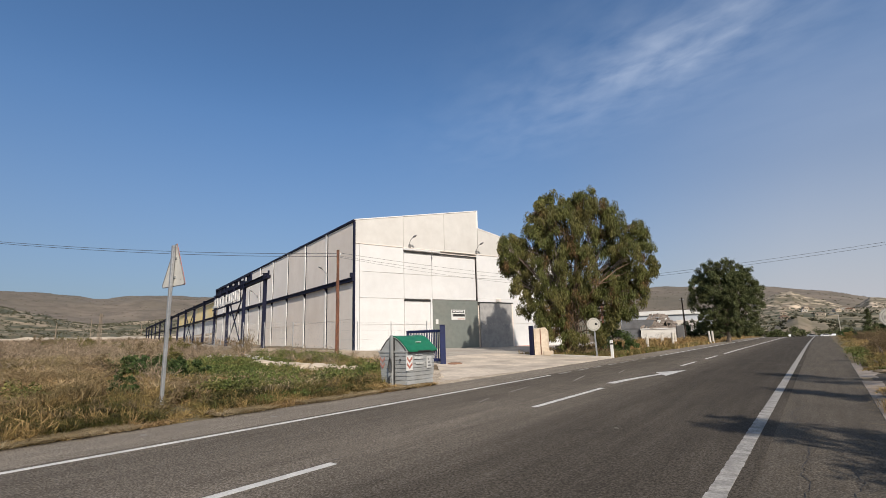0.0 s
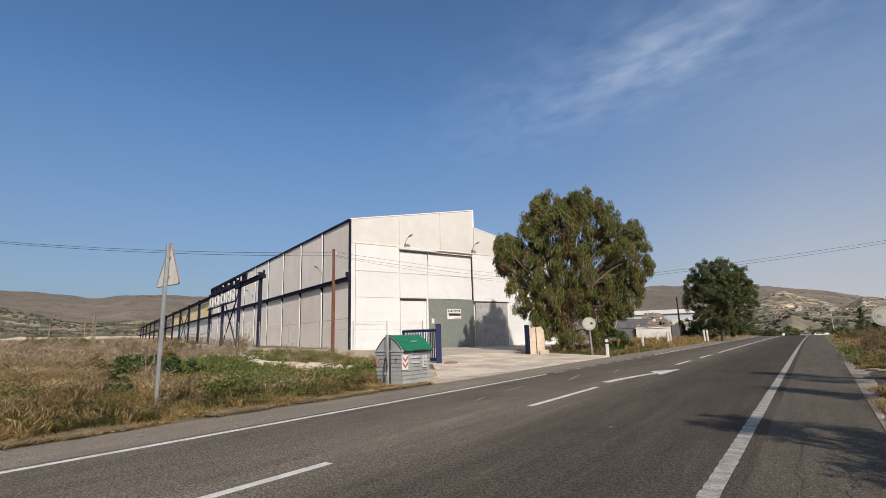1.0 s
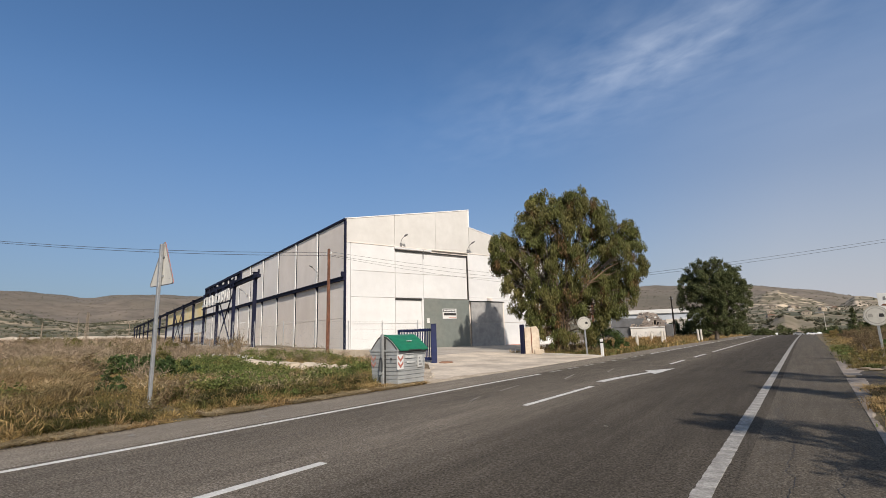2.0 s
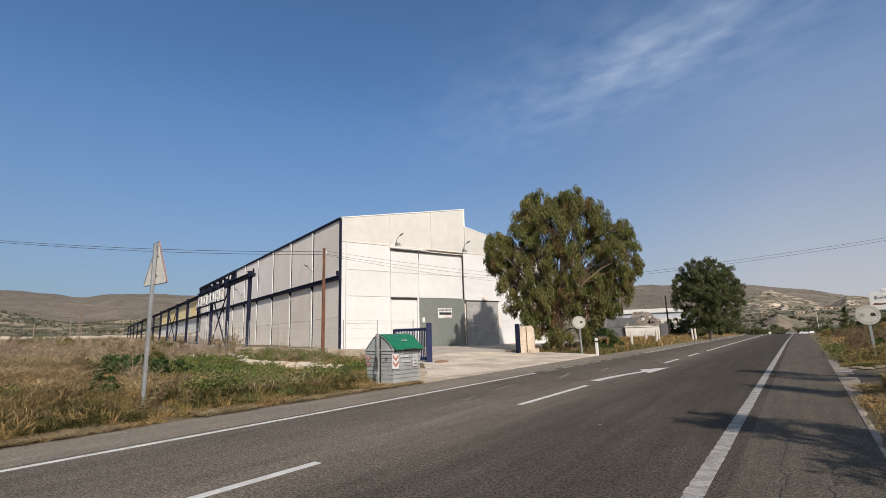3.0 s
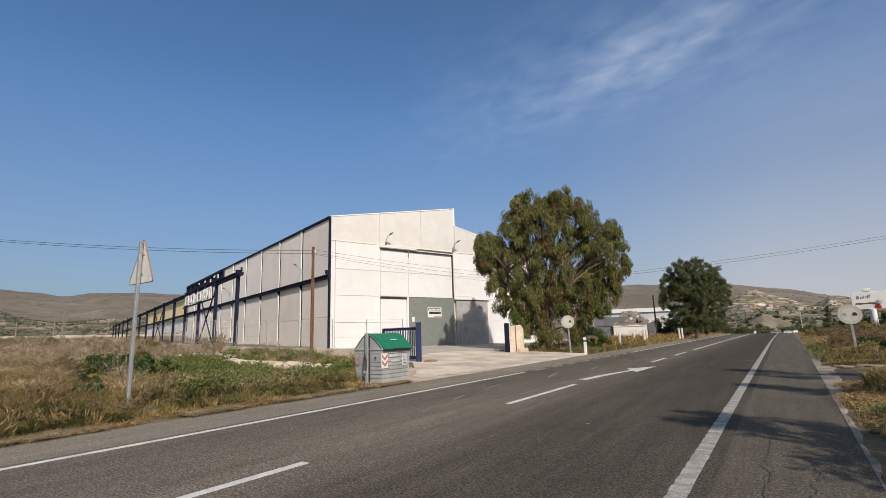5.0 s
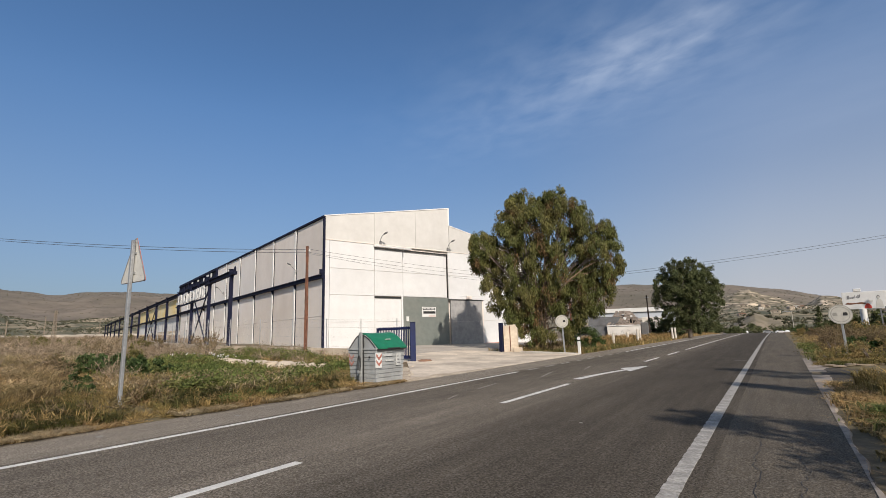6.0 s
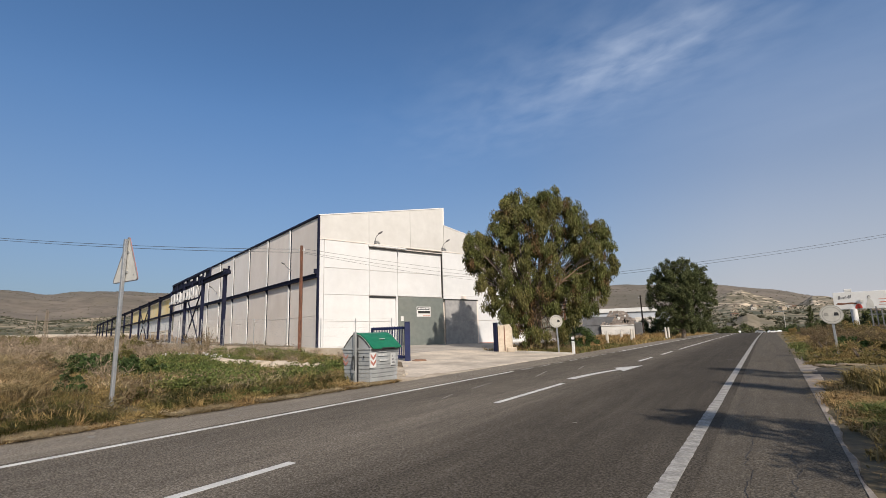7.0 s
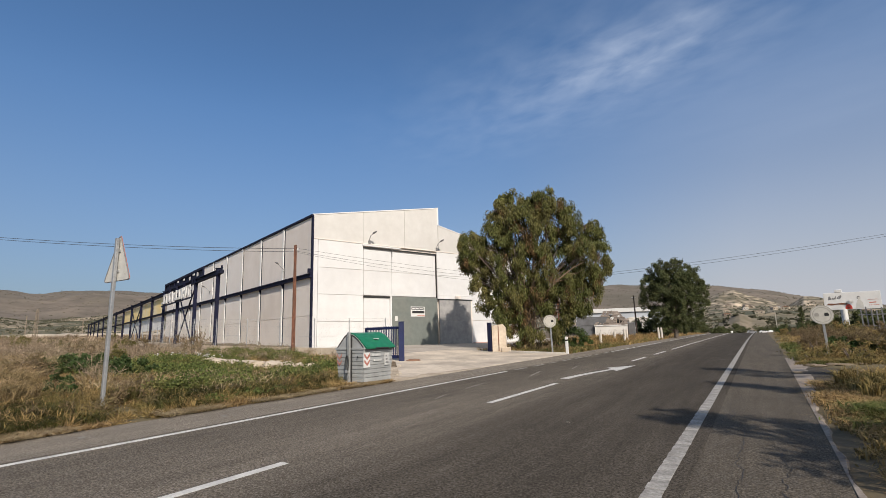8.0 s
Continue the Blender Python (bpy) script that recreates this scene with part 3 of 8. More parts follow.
# a seam and hairline cracks in the asphalt
for x0, y0, length, sway, seed in ((-5.45, -6, 26, 0.03, 1), (-0.30, 4.6, 4.5, 0.05, 2), (0.15, 5.2, 2.8, 0.06, 3), (-0.55, 9.5, 8.0, 0.06, 4), (-7.4, 3, 14, 0.08, 5)):
    bm = bmesh.new()
    last = None
    for i in range(int(length / 0.12)):
        y = y0 + i * 0.12
        x = x0 + sway * (noise.noise(Vector((seed * 7, y * 0.9, 0))) + 0.5 * noise.noise(Vector((seed * 7, y * 4, 3)))) * 3
        w = 0.003 + 0.004 * abs(noise.noise(Vector((seed, y * 3, 8))))
        pair = (bm.verts.new((x - w, y, 0.0022)), bm.verts.new((x + w, y, 0.0022)))
        if last:
            bm.faces.new((last[0], last[1], pair[1], pair[0]))
        last = pair
    tagged(finish("road_crack", bm, M["dark"]), "thin dark crack running along the asphalt", "crack", "cracks in the asphalt", "structure")

# small marks on the road: scraped paint, a dropped scrap, pale scuffs on the shoulder
rm = random.Random(14)
for x, y, w, l, turn in ((-7.3, 12.5, 0.04, 1.6, 8), (-7.0, 16.5, 0.05, 2.2, 12), (-6.6, 20.0, 0.04, 1.8, 10), (-9.6, 6.4, 0.07, 0.25, 80), (-9.9, 3.9, 0.06, 0.22, 75), (-9.7, 9.0, 0.05, 0.2, 82), (-6.9, 10.3, 0.03, 0.9, 15), (-0.75, 26.5, 0.10, 0.9, 88)):
    bm = bmesh.new()
    m = pose(x, y, 0.0035, 0, 0, turn)
    left, right = [], []
    for k in range(7):
        f = k / 6
        q = w * (0.5 + 0.5 * rm.random())
        left.append(bm.verts.new(m @ Vector((-q, l * f, 0)))), right.append(bm.verts.new(m @ Vector((q, l * f, 0))))
    for k in range(6):
        bm.faces.new((left[k], right[k], right[k + 1], left[k + 1]))
    tagged(finish("paint_scuff", bm, M["scuff"]), "faint pale scuff of paint on the asphalt", "road marking", "scuffs on the asphalt", "structure")
bm = bmesh.new()
box(bm, (-2.98, 8.56, 0.0), (-2.91, 8.60, 0.012), None, 0.005)
tagged(finish("litter", bm, M["scuff"]), "small pale scrap of litter lying on the road", "litter")
tagged(finish("flat_litter", (lambda b: (box(b, (2.1, 23.4, 0.06), (2.45, 23.55, 0.09), None, 0.01), b)[-1])(bmesh.new()), M["sheet_white"]), "pale scrap of plastic on the verge", "litter")

# ---- concrete entrance and yard ----
apron = tagged(new("entrance_apron"), "pale concrete slabs between the road and the yard gate", "pavement", kind="structure")
yard = tagged(new("yard_paving"), "darker worn concrete paving in front of the warehouse", "pavement", kind="structure")


def left_edge(x):
    """Where the paving begins on the field side."""
    return float(np.interp(-x, [10.8, 16.3, 22.5, 31, 45], [13.9, 20.6, 22.4, 28.0, 36.0]))


def slab(parent, x0, x1, ya0, ya1, yb0, yb1, mat):
    g = 0.006
    bm = bmesh.new()
    lower, upper = [], []
    for x, y in ((x0 + g, ya0 + g), (x1 - g, ya1 + g), (x1 - g, yb1 - g), (x0 + g, yb0 - g)):
        z = rise(x, 0)
        lower.append(bm.verts.new((x, y, z - 0.15)))
        upper.append(bm.verts.new((x, y, z + 0.012)))
    bm.faces.new(upper)
    for i in range(4):
        bm.faces.new((lower[i], lower[(i + 1) % 4], upper[(i + 1) % 4], upper[i]))
    bmesh.ops.recalc_face_normals(bm, faces=bm.faces)
    return part("slab", bm, mat, parent)


xs = [-10.82, -13.6, -16.4]
for xr, xl in zip(xs, xs[1:]):
    n = 5
    for k in range(n):
        f = lambda x, q: left_edge(x) + (31.9 - left_edge(x)) * q / n
        slab(apron, xl, xr, f(xl, k), f(xr, k), f(xl, k + 1), f(xr, k + 1), M["concrete"])
xs = [-16.4, -20.5, -24.6, -28.7, -32.8]
for j, (xr, xl) in enumerate(zip(xs, xs[1:])):
    n = 8
    for k in range(n):
        f = lambda x, q: left_edge(x) + (66 - left_edge(x)) * q / n
        slab(yard, xl, xr, f(xl, k), f(xr, k), f(xl, k + 1), f(xr, k + 1), M["concrete"] if j == 0 and k < 2 else M["yard"])

# pale gravel between the container and the slabs
bm = bmesh.new()
hub = bm.verts.new((-12.4, 15.0, rise(-12.4, 0) + 0.014))
rim = []
for i in range(40):
    a = 2 * math.pi * i / 40
    q = 1 + 0.28 * noise.noise(Vector((math.cos(a) * 2, math.sin(a) * 2, 3)))
    t, n = 2.9 * math.cos(a) * q, 0.95 * math.sin(a) * q
    x, y = -12.9 - 0.59 * t + 0.80 * n, 15.5 + 0.80 * t + 0.59 * n
    x = min(x, -10.72)
    rim.append(bm.verts.new((x, y, -0.008 if x > -10.9 else rise(x, 0) + 0.014 if y < left_edge(x) else rise(x, 0) + 0.0)))
for i in range(40):
    bm.faces.new((hub, rim[i], rim[(i + 1) % 40]))
bmesh.ops.recalc_face_normals(bm, faces=bm.faces)
tagged(finish("gravel_patch", bm, M["gravel"]), "pale gravel and grit beside the entrance slabs", "gravel", kind="structure")

# washed-out grit along the front of the slabs
bm = bmesh.new()
rows = []
for i in range(34):
    f = i / 33
    y = 13.4 + 6.6 * f
    w = (0.75 + 0.55 * noise.noise(Vector((y * 0.9, 2, 0))) + 0.25 * noise.noise(Vector((y * 3.7, 5, 0)))) * (1 - f) ** 0.6 * min(1, f * 6 + 0.3)
    rows.append((bm.verts.new((-10.66, y, 0.002)), bm.verts.new((-10.78, y, 0.019)), bm.verts.new((-10.83 - 0.75 * w, y + 0.3 * w, rise(-10.83 - 0.75 * w, 0) + 0.019)), bm.verts.new((-10.86 - w, y + 0.4 * w, rise(-10.86 - w, 0) + 0.0125))))
for r0, r1 in zip(rows, rows[1:]):
    for i in range(3):
        bm.faces.new((r0[i], r0[i + 1], r1[i + 1], r1[i]))
bmesh.ops.recalc_face_normals(bm, faces=bm.faces)
tagged(finish("grit_strip", bm, M["gravel"]), "thin spill of tan grit along the slabs", "gravel", kind="structure")

# dark driveway on the other side and the broken kerb
bm = bmesh.new()
rows = []
for i in range(9):
    x = 1.12 + i * 1.6
    rows.append([bm.verts.new((x, y, rise(x, 0) + z)) for y, z in ((17.2 + 0.15 * math.sin(i * 2), -0.2), (17.2 + 0.15 * math.sin(i * 2), 0.0), (22.2, 0.0), (22.2, -0.2))])
for r, s in zip(rows, rows[1:]):
    for k in range(3):
        bm.faces.new((r[k], r[k + 1], s[k + 1], s[k]))
bmesh.ops.recalc_face_normals(bm, faces=bm.faces)
tagged(finish("driveway", bm, M["dark_asphalt"]), "dark asphalt side driveway littered with earth", "driveway", kind="structure")

kerb = tagged(new("kerb"), "low broken concrete kerb flush with the shoulder", "kerb", kind="structure")
rk = random.Random(17)
y = -14.0
while y < 27.5:
    length = rk.uniform(0.5, 1.3)
    if rk.random() > (0.22 if y < 13 else 0.08):
        bm = bmesh.new()
        rows = []
        for i in range(6):
            q = y + 0.008 + (length - 0.016) * i / 5
            edge = 0.64 + 0.0143 * (q - 6)
            wide = max(0.03, float(np.interp(q, [3, 8, 10, 13, 15.5, 18, 21.5, 23, 25], [0.05, 0.06, 0.09, 0.12, 0.36, 0.58, 0.60, 0.80, 0.30])) + 0.07 * noise.noise(Vector((q * 1.1, 7, 0))) + 0.07 * noise.noise(Vector((q * 4.3, 1, 0))))
            z = 0.006 + 0.008 * noise.noise(Vector((q * 0.8, 3, 0)))
            rows.append([bm.verts.new(p) for p in ((edge, q, -0.12), (edge, q, z), (edge + wide * 0.7, q, z + 0.006), (edge + wide, q, z - 0.03), (edge + wide, q, -0.12))])
        for r0, r1 in zip(rows, rows[1:]):
            for i in range(4):
                bm.faces.new((r0[i], r0[i + 1], r1[i + 1], r1[i]))
        bm.faces.new(rows[0][::-1]), bm.faces.new(rows[-1])
        bmesh.ops.recalc_face_normals(bm, faces=bm.faces)
        part("kerb_stone", bm, M["kerb"], kerb)
    y += length

# ---- the hills ----
def hills(name, label, mat, az, tans, r0, r1, seed, rough=0.05, r_back=1.25, n_az=220, n_r=26):
    """A range of hills seen round the place: the ridge stands r1 away, and reaches the given slopes over the eye at the given bearings (degrees from +y, to the left)."""
    az, tans = az[::-1], tans[::-1]
    bearings = np.linspace(az[0], az[-1], n_az)
    vs = []
    for b in bearings:
        ridge = 1.6 + r1 * float(np.interp(b, az, tans))
        for k in range(n_r):
            s = k / (n_r - 1) * 1.25
            rr = r0 + (r1 - r0) * min(s, 1.0) + max(0, s - 1) * 4 * (r_back - 1) * r1
            up = (math.sin(min(s, 1.0) * math.pi / 2) ** 1.4) if s <= 1 else max(0.0, 1 - (s - 1) * 3.5)
            p = Vector((-math.sin(radians(b)) * rr, math.cos(radians(b)) * rr, 0))
            relief = noise.fractal(p * (6.0 / r1) + Vector((seed, 0, 0)), 0.9, 2.1, 5)
            gully = abs(noise.noise(p * (11.0 / r1) + Vector((seed, 4, 0))))
            z = ridge * up + ridge * rough * relief * up * (1.4 - min(s, 1.0)) * 4 - ridge * 0.22 * gully * up * (1.1 - min(s, 1.0))
            vs.append((p.x, p.y, z - 6 * (1 - up)))
    i = np.arange(n_az * n_r).reshape(n_az, n_r)
    ob = np_mesh(name, vs, np.stack([i[:-1, :-1], i[:-1, 1:], i[1:, 1:], i[1:, :-1]], -1).reshape(-1, 4), mat, True)
    return tagged(ob, label, "hill", kind="structure")


hills("hill_range", "long bare brown hills under dry scrub", M["hill"],
      [100, 88, 80.4, 76.5, 73, 69, 64.7, 58, 45, 30, 20, 13, 10.3, 3.8, -1.8, -5, -10, -22, -40],
      [.089, .092, .086, .082, .0765, .0855, .081, .08, .078, .08, .08, .077, .076, .068, .052, .036, .022, .014, .012], 700, 2100, 2, 0.03)
hills("scrub_hill", "low green and tan hill dotted with shrubs", M["scrub_hill"],
      [105, 92, 84, 80.5, 76, 73, 68, 64, 55], [.075, .075, .067, .060, .040, .036, .040, .036, .03], 190, 620, 7, 0.09)
hills("scrub_hill", "scrubby lower slope with pale eroded soil", M["scrub_hill"],
      [25, 13, 8, 4, 2, 0, -2, -5, -9, -20], [.024, .024, .026, .030, .032, .030, .028, .026, .02, .015], 420, 1150, 11, 0.06)
hills("eroded_hill", "pale quarried hillside of bare soil", M["pale_soil"],
      [5.2, 4.2, 3.0, 1.6, 0.4, -0.8, -1.6, -2.6], [.03, .046, .057, .061, .052, .046, .040, .030], 800, 1180, 19, 0.10, n_az=90)
hills("eroded_hill", "pale quarried hillside of bare soil", M["pale_soil"],
      [-2.9, -4.0, -5.2, -6.5, -7.4], [.030, .040, .037, .028, .02], 800, 1180, 23, 0.10, n_az=60)

hills("spoil_heap", "tan pointed heap of earth before the village", M["heap"],
      [3.9, 3.1, 2.4, 1.8, 1.4, 0.9, 0.4, -0.6, -1.4], [.001, .007, .013, .019, .0215, .018, .012, .009, .001], 400, 520, 29, 0.16, n_az=80)

# ---- warehouse ----
HALL = Matrix(((0.30115, -0.95358, 0, -31.20), (0.95358, 0.30115, 0, 28.12), (0, 0, 1, 0), (0, 0, 0, 1)))   # x along the gable, y along the side
hall = thing("warehouse", HALL, "long white and grey industrial hall with a stepped gable", "warehouse")
DEPTH, WIDE = 62.0, 27.5


def roof_z(u):
    """The gable's upper edge."""
    return 12.15 + 0.187 * u if u < 13.9 else 12.85 - 0.19 * (u - 13.9)


# core behind the panels
bm = bmesh.new()
prism(bm, [(0.05, 0.3), (13.86, 0.3), (13.86, roof_z(13.8) - 0.15), (0.05, roof_z(0) - 0.2)], 0.14, DEPTH - 0.1)
part("core_wall", bm, M["panel_lifted"], hall)
bm = bmesh.new()
prism(bm, [(13.88, 0.3), (WIDE, 0.3), (WIDE, roof_z(WIDE) - 0.15), (13.88, roof_z(13.95) - 0.15)], 0.14, DEPTH - 0.1)
part("core_wall", bm, M["panel_lifted"], hall)

# gable panels in courses
SEAMS = [0.35, 2.88, 5.23, 7.55, 10.02]
G = 0.014


def gable_panel(outline, mat, y=0.0, label=""):
    bm = bmesh.new()
    prism(bm, outline, y, y + 0.13)
    return part("panel", bm, mat, hall, label)


def rect(u0, u1, z0, z1):
    return [(u0 + G, z0 + G), (u1 - G, z0 + G), (u1 - G, z1 - G), (u0 + G, z1 - G)]


gable_panel([(0.02, 0.35), (0.42, 0.35), (0.42, 10.0), (0.02, 10.0)], M["panel_white"], 0.0)
for z0, z1 in zip(SEAMS, SEAMS[1:]):
    gable_panel(rect(0.45, 4.9, z0, z1), M["panel_white"])
    gable_panel(rect(18.35, 23.0, z0, z1), M["panel_white"])
    gable_panel(rect(23.0, WIDE, z0, z1), M["panel_white"])
gable_panel(rect(13.62, 18.35, 5.45, 7.55), M["panel_white"])
gable_panel(rect(13.62, 18.35, 7.55, 10.02), M["panel_white"])
gable_panel(rect(13.55, 18.35, 5.10, 5.45), M["panel_white"], -0.10)
for u0, u1 in ((0.02, 4.9), (4.9, 9.6), (9.6, 13.86)):
    gable_panel([(u0 + G, 10.02 + G), (u1 - G, 10.02 + G), (u1 - G, roof_z(u1 - 0.02) - 0.04), (u0 + G, roof_z(u0) - 0.04)], M["panel_upper"])
for u0, u1 in ((13.9, 18.35), (18.35, 23.0), (23.0, WIDE)):
    gable_panel([(u0 + G, 10.02 + G), (u1 - G, 10.02 + G), (u1 - G, max(10.1, roof_z(u1 - 0.02) - 0.04)), (u0 + G, roof_z(u0 + 0.02) - 0.04)], M["panel_upper"])

# upper sliding leaves, set back under the track
for u0, u1 in ((4.95, 8.05), (8.05, 13.42)):
    for z0, z1 in ((5.25, 7.55), (7.55, 9.62)):
        gable_panel(rect(u0, u1, z0, z1), M["panel_white"], 0.05)
# track strip kept dark so that it also draws the shadow below the cover
bm = bmesh.new()
box(bm, (4.9, -0.09, 9.62), (13.5, 0.02, 9.74))
part("door_track", bm, M["dark"], hall, "dark sliding track over the tall door, also standing for its under-shadow")
bm = bmesh.new()
box(bm, (4.8, -0.14, 9.80), (9.0, -0.005, 9.96), None, 0.02)
part("track_cover", bm, M["panel_white"], hall)
bm = bmesh.new()
box(bm, (13.47, -0.04, 0.4), (13.53, 0.1, 9.66))
part("door_jamb", bm, M["dark"], hall)
bm = bmesh.new()
box(bm, (0.0, -0.05, 10.0), (17.5, -0.002, 10.06))
part("ledge", bm, M["panel_lifted"], hall)
bm = bmesh.new()
rod(bm, (8.0, -0.12, 9.0), (8.0, -0.12, 9.9), 0.03)
part("hoist_hook", bm, M["lamp_grey"], hall)

# lower white leaf, grey leaf and the steel door
for z0, z1 in ((0.45, 2.88), (2.88, 5.02)):
    gable_panel(rect(4.95, 7.78, z0, z1), M["panel_white"], 0.04)
# dark strip in place of the shaded recess over the lower leaf
bm = bmesh.new()
box(bm, (4.9, -0.03, 5.04), (7.8, 0.06, 5.19))
part("lintel_track", bm, M["dark"], hall)
bm = bmesh.new()
box(bm, (7.80, -0.07, 0.4), (7.98, 0.1, 5.25), None, 0.01)
part("door_post", bm, M["panel_white"], hall)
leaf = part("sliding_door", (lambda b: (box(b, (8.0, -0.06, 0.50), (13.5, 0.04, 5.20), None, 0.01), b)[1])(bmesh.new()), M["door_grey"], hall, "flat grey-green painted steel sliding door")
bm = bmesh.new()
box(bm, (8.3, -0.10, 2.9), (8.6, -0.06, 3.35), None, 0.01)
part("meter_box", bm, M["sheet_white"], leaf, "small white meter box")
bm = bmesh.new()
box(bm, (10.15, -0.085, 3.30), (11.85, -0.062, 4.28), None, 0.008)
board = part("notice_board", bm, M["sheet_white"], leaf, "white notice board with blurred lettering")
for z0, z1, u0, u1, mt in ((3.98, 4.20, 10.22, 11.70, "dark"), (3.62, 3.86, 10.30, 11.78, "dark"), (3.36, 3.42, 10.9, 11.8, "faded_red")):
    bm = bmesh.new()
    box(bm, (u0, -0.092, z0), (u1, -0.0855, z1))
    part("lettering_bar", bm, M[mt], board)
for u0, u1 in ((10.30, 10.62), (10.70, 11.15), (11.22, 11.6)):
    bm = bmesh.new()
    box(bm, (u0, -0.0965, 4.04), (u1, -0.0925, 4.14))
    part("lettering_bar", bm, M["sheet_white"], board)

steel = part("steel_door", (lambda b: (box(b, (13.75, -0.12, 0.45), (18.1, -0.03, 2.85), None, 0.01), box(b, (13.75, -0.12, 2.87), (18.1, -0.03, 5.0), None, 0.01), b)[-1])(bmesh.new()), M["door_steel"], hall, "scuffed bare steel sliding door in two halves")
bm = bmesh.new()
box(bm, (13.6, -0.16, 5.0), (18.3, -0.01, 5.09))
part("door_track", bm, M["dark"], hall)
bm = bmesh.new()
box(bm, (18.12, -0.07, 0.4), (18.33, 0.1, 5.2), None, 0.01)
part("door_post", bm, M["panel_lifted"], hall)
bm = bmesh.new()
box(bm, (15.9, -0.22, 5.12), (16.6, -0.11, 5.5), None, 0.03)
part("motor_box", bm, M["panel_lifted"], hall)
bm = bmesh.new()
box(bm, (18.4, -0.10, 0.3), (22.0, -0.002, 0.55))
part("plinth", bm, M["faded_red"], hall, "low brick-red plinth strip")
bm = bmesh.new()
box(bm, (9.5, -0.05, 0.3), (13.4, 0.0, 0.52))
part("sill_strip", bm, M["rubble"], hall)

# coping on the gable and the roofs
bm = bmesh.new()
prism(bm, [(-0.12, roof_z(-0.1) - 0.05), (13.95, roof_z(13.89) - 0.05), (13.95, roof_z(13.89) + 0.03), (-0.12, roof_z(-0.1) + 0.03)], -0.04, 0.30)
part("coping", bm, M["column_white"], hall)
bm = bmesh.new()
box(bm, (13.80, -0.03, 12.86), (13.96, -0.002, roof_z(13.89) - 0.052))
part("edge_trim", bm, M["column_white"], hall, "white flashing down the step of the gable")
bm = bmesh.new()
prism(bm, [(13.97, roof_z(13.95) - 0.05), (WIDE + 0.1, roof_z(WIDE) - 0.05), (WIDE + 0.1, roof_z(WIDE) + 0.03), (13.97, roof_z(13.95) + 0.03)], -0.04, 0.30)
part("coping", bm, M["column_white"], hall)
for u0, u1 in ((-0.1, 13.9), (13.95, WIDE)):
    bm = bmesh.new()
    prism(bm, [(u0, roof_z(u0) - 0.12), (u1, roof_z(u1 - 0.02) - 0.12), (u1, roof_z(u1 - 0.02) - 0.04), (u0, roof_z(u0 + 0.02) - 0.04)], 0.32, DEPTH)
    part("roof_sheet", bm, M["roof"], hall)

# side wall in ten bays, with the dark columns, the crane rail and the eaves gutter
BAY = DEPTH / 10
for k in range(10):
    y0, y1 = k * BAY, (k + 1) * BAY
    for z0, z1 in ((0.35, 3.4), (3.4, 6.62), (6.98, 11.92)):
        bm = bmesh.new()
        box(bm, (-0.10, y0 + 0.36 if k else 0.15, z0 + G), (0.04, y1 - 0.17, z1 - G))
        # side panels take the lifted tone that makes up for weak sun
        part("panel", bm, M["panel_lifted" if k < 3 else "panel_pale"], hall)
    if k:
        bm = bmesh.new()
        box(bm, (-0.125, y0 - 0.15, 0.3), (0.045, y0 + 0.03, 11.95))
        part("column_flange", bm, M["navy"], hall)
        bm = bmesh.new()
        box(bm, (-0.19, y0 + 0.05, 0.3), (0.045, y0 + 0.36, 11.95))
        part("column", bm, M["column_white"], hall)
    bm = bmesh.new()
    m = Matrix.Translation((0, y1, 0))
    prism(bm, [(-0.36, 6.60), (-0.08, 6.60), (-0.08, 6.05)], -0.08, 0.08, m)
    part("rail_bracket", bm, M["navy"], hall)
bm = bmesh.new()
box(bm, (-0.16, -0.10, 0.3), (0.0, 0.13, 11.9), None, 0.01)
part("corner_column", bm, M["navy"], hall, "dark blue steel corner column")
bm = bmesh.new()
box(bm, (-0.36, -0.12, 6.62), (-0.10, DEPTH, 6.70))
box(bm, (-0.28, -0.12, 6.70), (-0.18, DEPTH, 6.90))
box(bm, (-0.36, -0.12, 6.90), (-0.10, DEPTH, 6.97))
part("crane_rail", bm, M["navy"], hall, "dark blue steel crane rail along the wall")
bm = bmesh.new()
box(bm, (-0.50, -0.14, 6.97), (-0.12, 0.0, 7.35), None, 0.02)
part("rail_buffer", bm, M["navy"], hall)
bm = bmesh.new()
box(bm, (-0.22, -0.05, 11.93), (0.0, DEPTH, 12.13), None, 0.02)
part("gutter", bm, M["navy"], hall, "dark blue eaves gutter")


# ---- wall lamps ----
def wall_lamp(m, label):
    lamp = thing("wall_lamp", m, label, "lamp", "lamps on the warehouse wall")
    bm = bmesh.new()
    box(bm, (-0.12, -0.10, -0.18), (0.12, 0.0, 0.12), None, 0.02)
    part("bracket", bm, M["lamp_grey"], lamp)
    bm = bmesh.new()
    tube(bm, [Vector(p) for p in ((0, -0.05, 0), (-0.13, -0.26, 0.2), (-0.15, -0.5, 0.46), (-0.05, -0.75, 0.65))], [0.028] * 4)
    part("arm", bm, M["lamp_grey"], lamp)
    bm = bmesh.new()
    bmesh.ops.create_uvsphere(bm, u_segments=12, v_segments=7, radius=1.0, matrix=Matrix.LocRotScale((0.02, -0.93, 0.73), Euler((radians(-20), 0, radians(15))), (0.13, 0.28, 0.08)))
    part("head", bm, M["lamp_grey"], lamp, smooth=True)
    return lamp


wall_lamp(HALL @ pose(5.55, 0, 10.25), "grey floodlight on a bent arm on the gable")
wall_lamp(HALL @ pose(13.62, 0, 10.30), "grey floodlight on a bent arm on the gable")
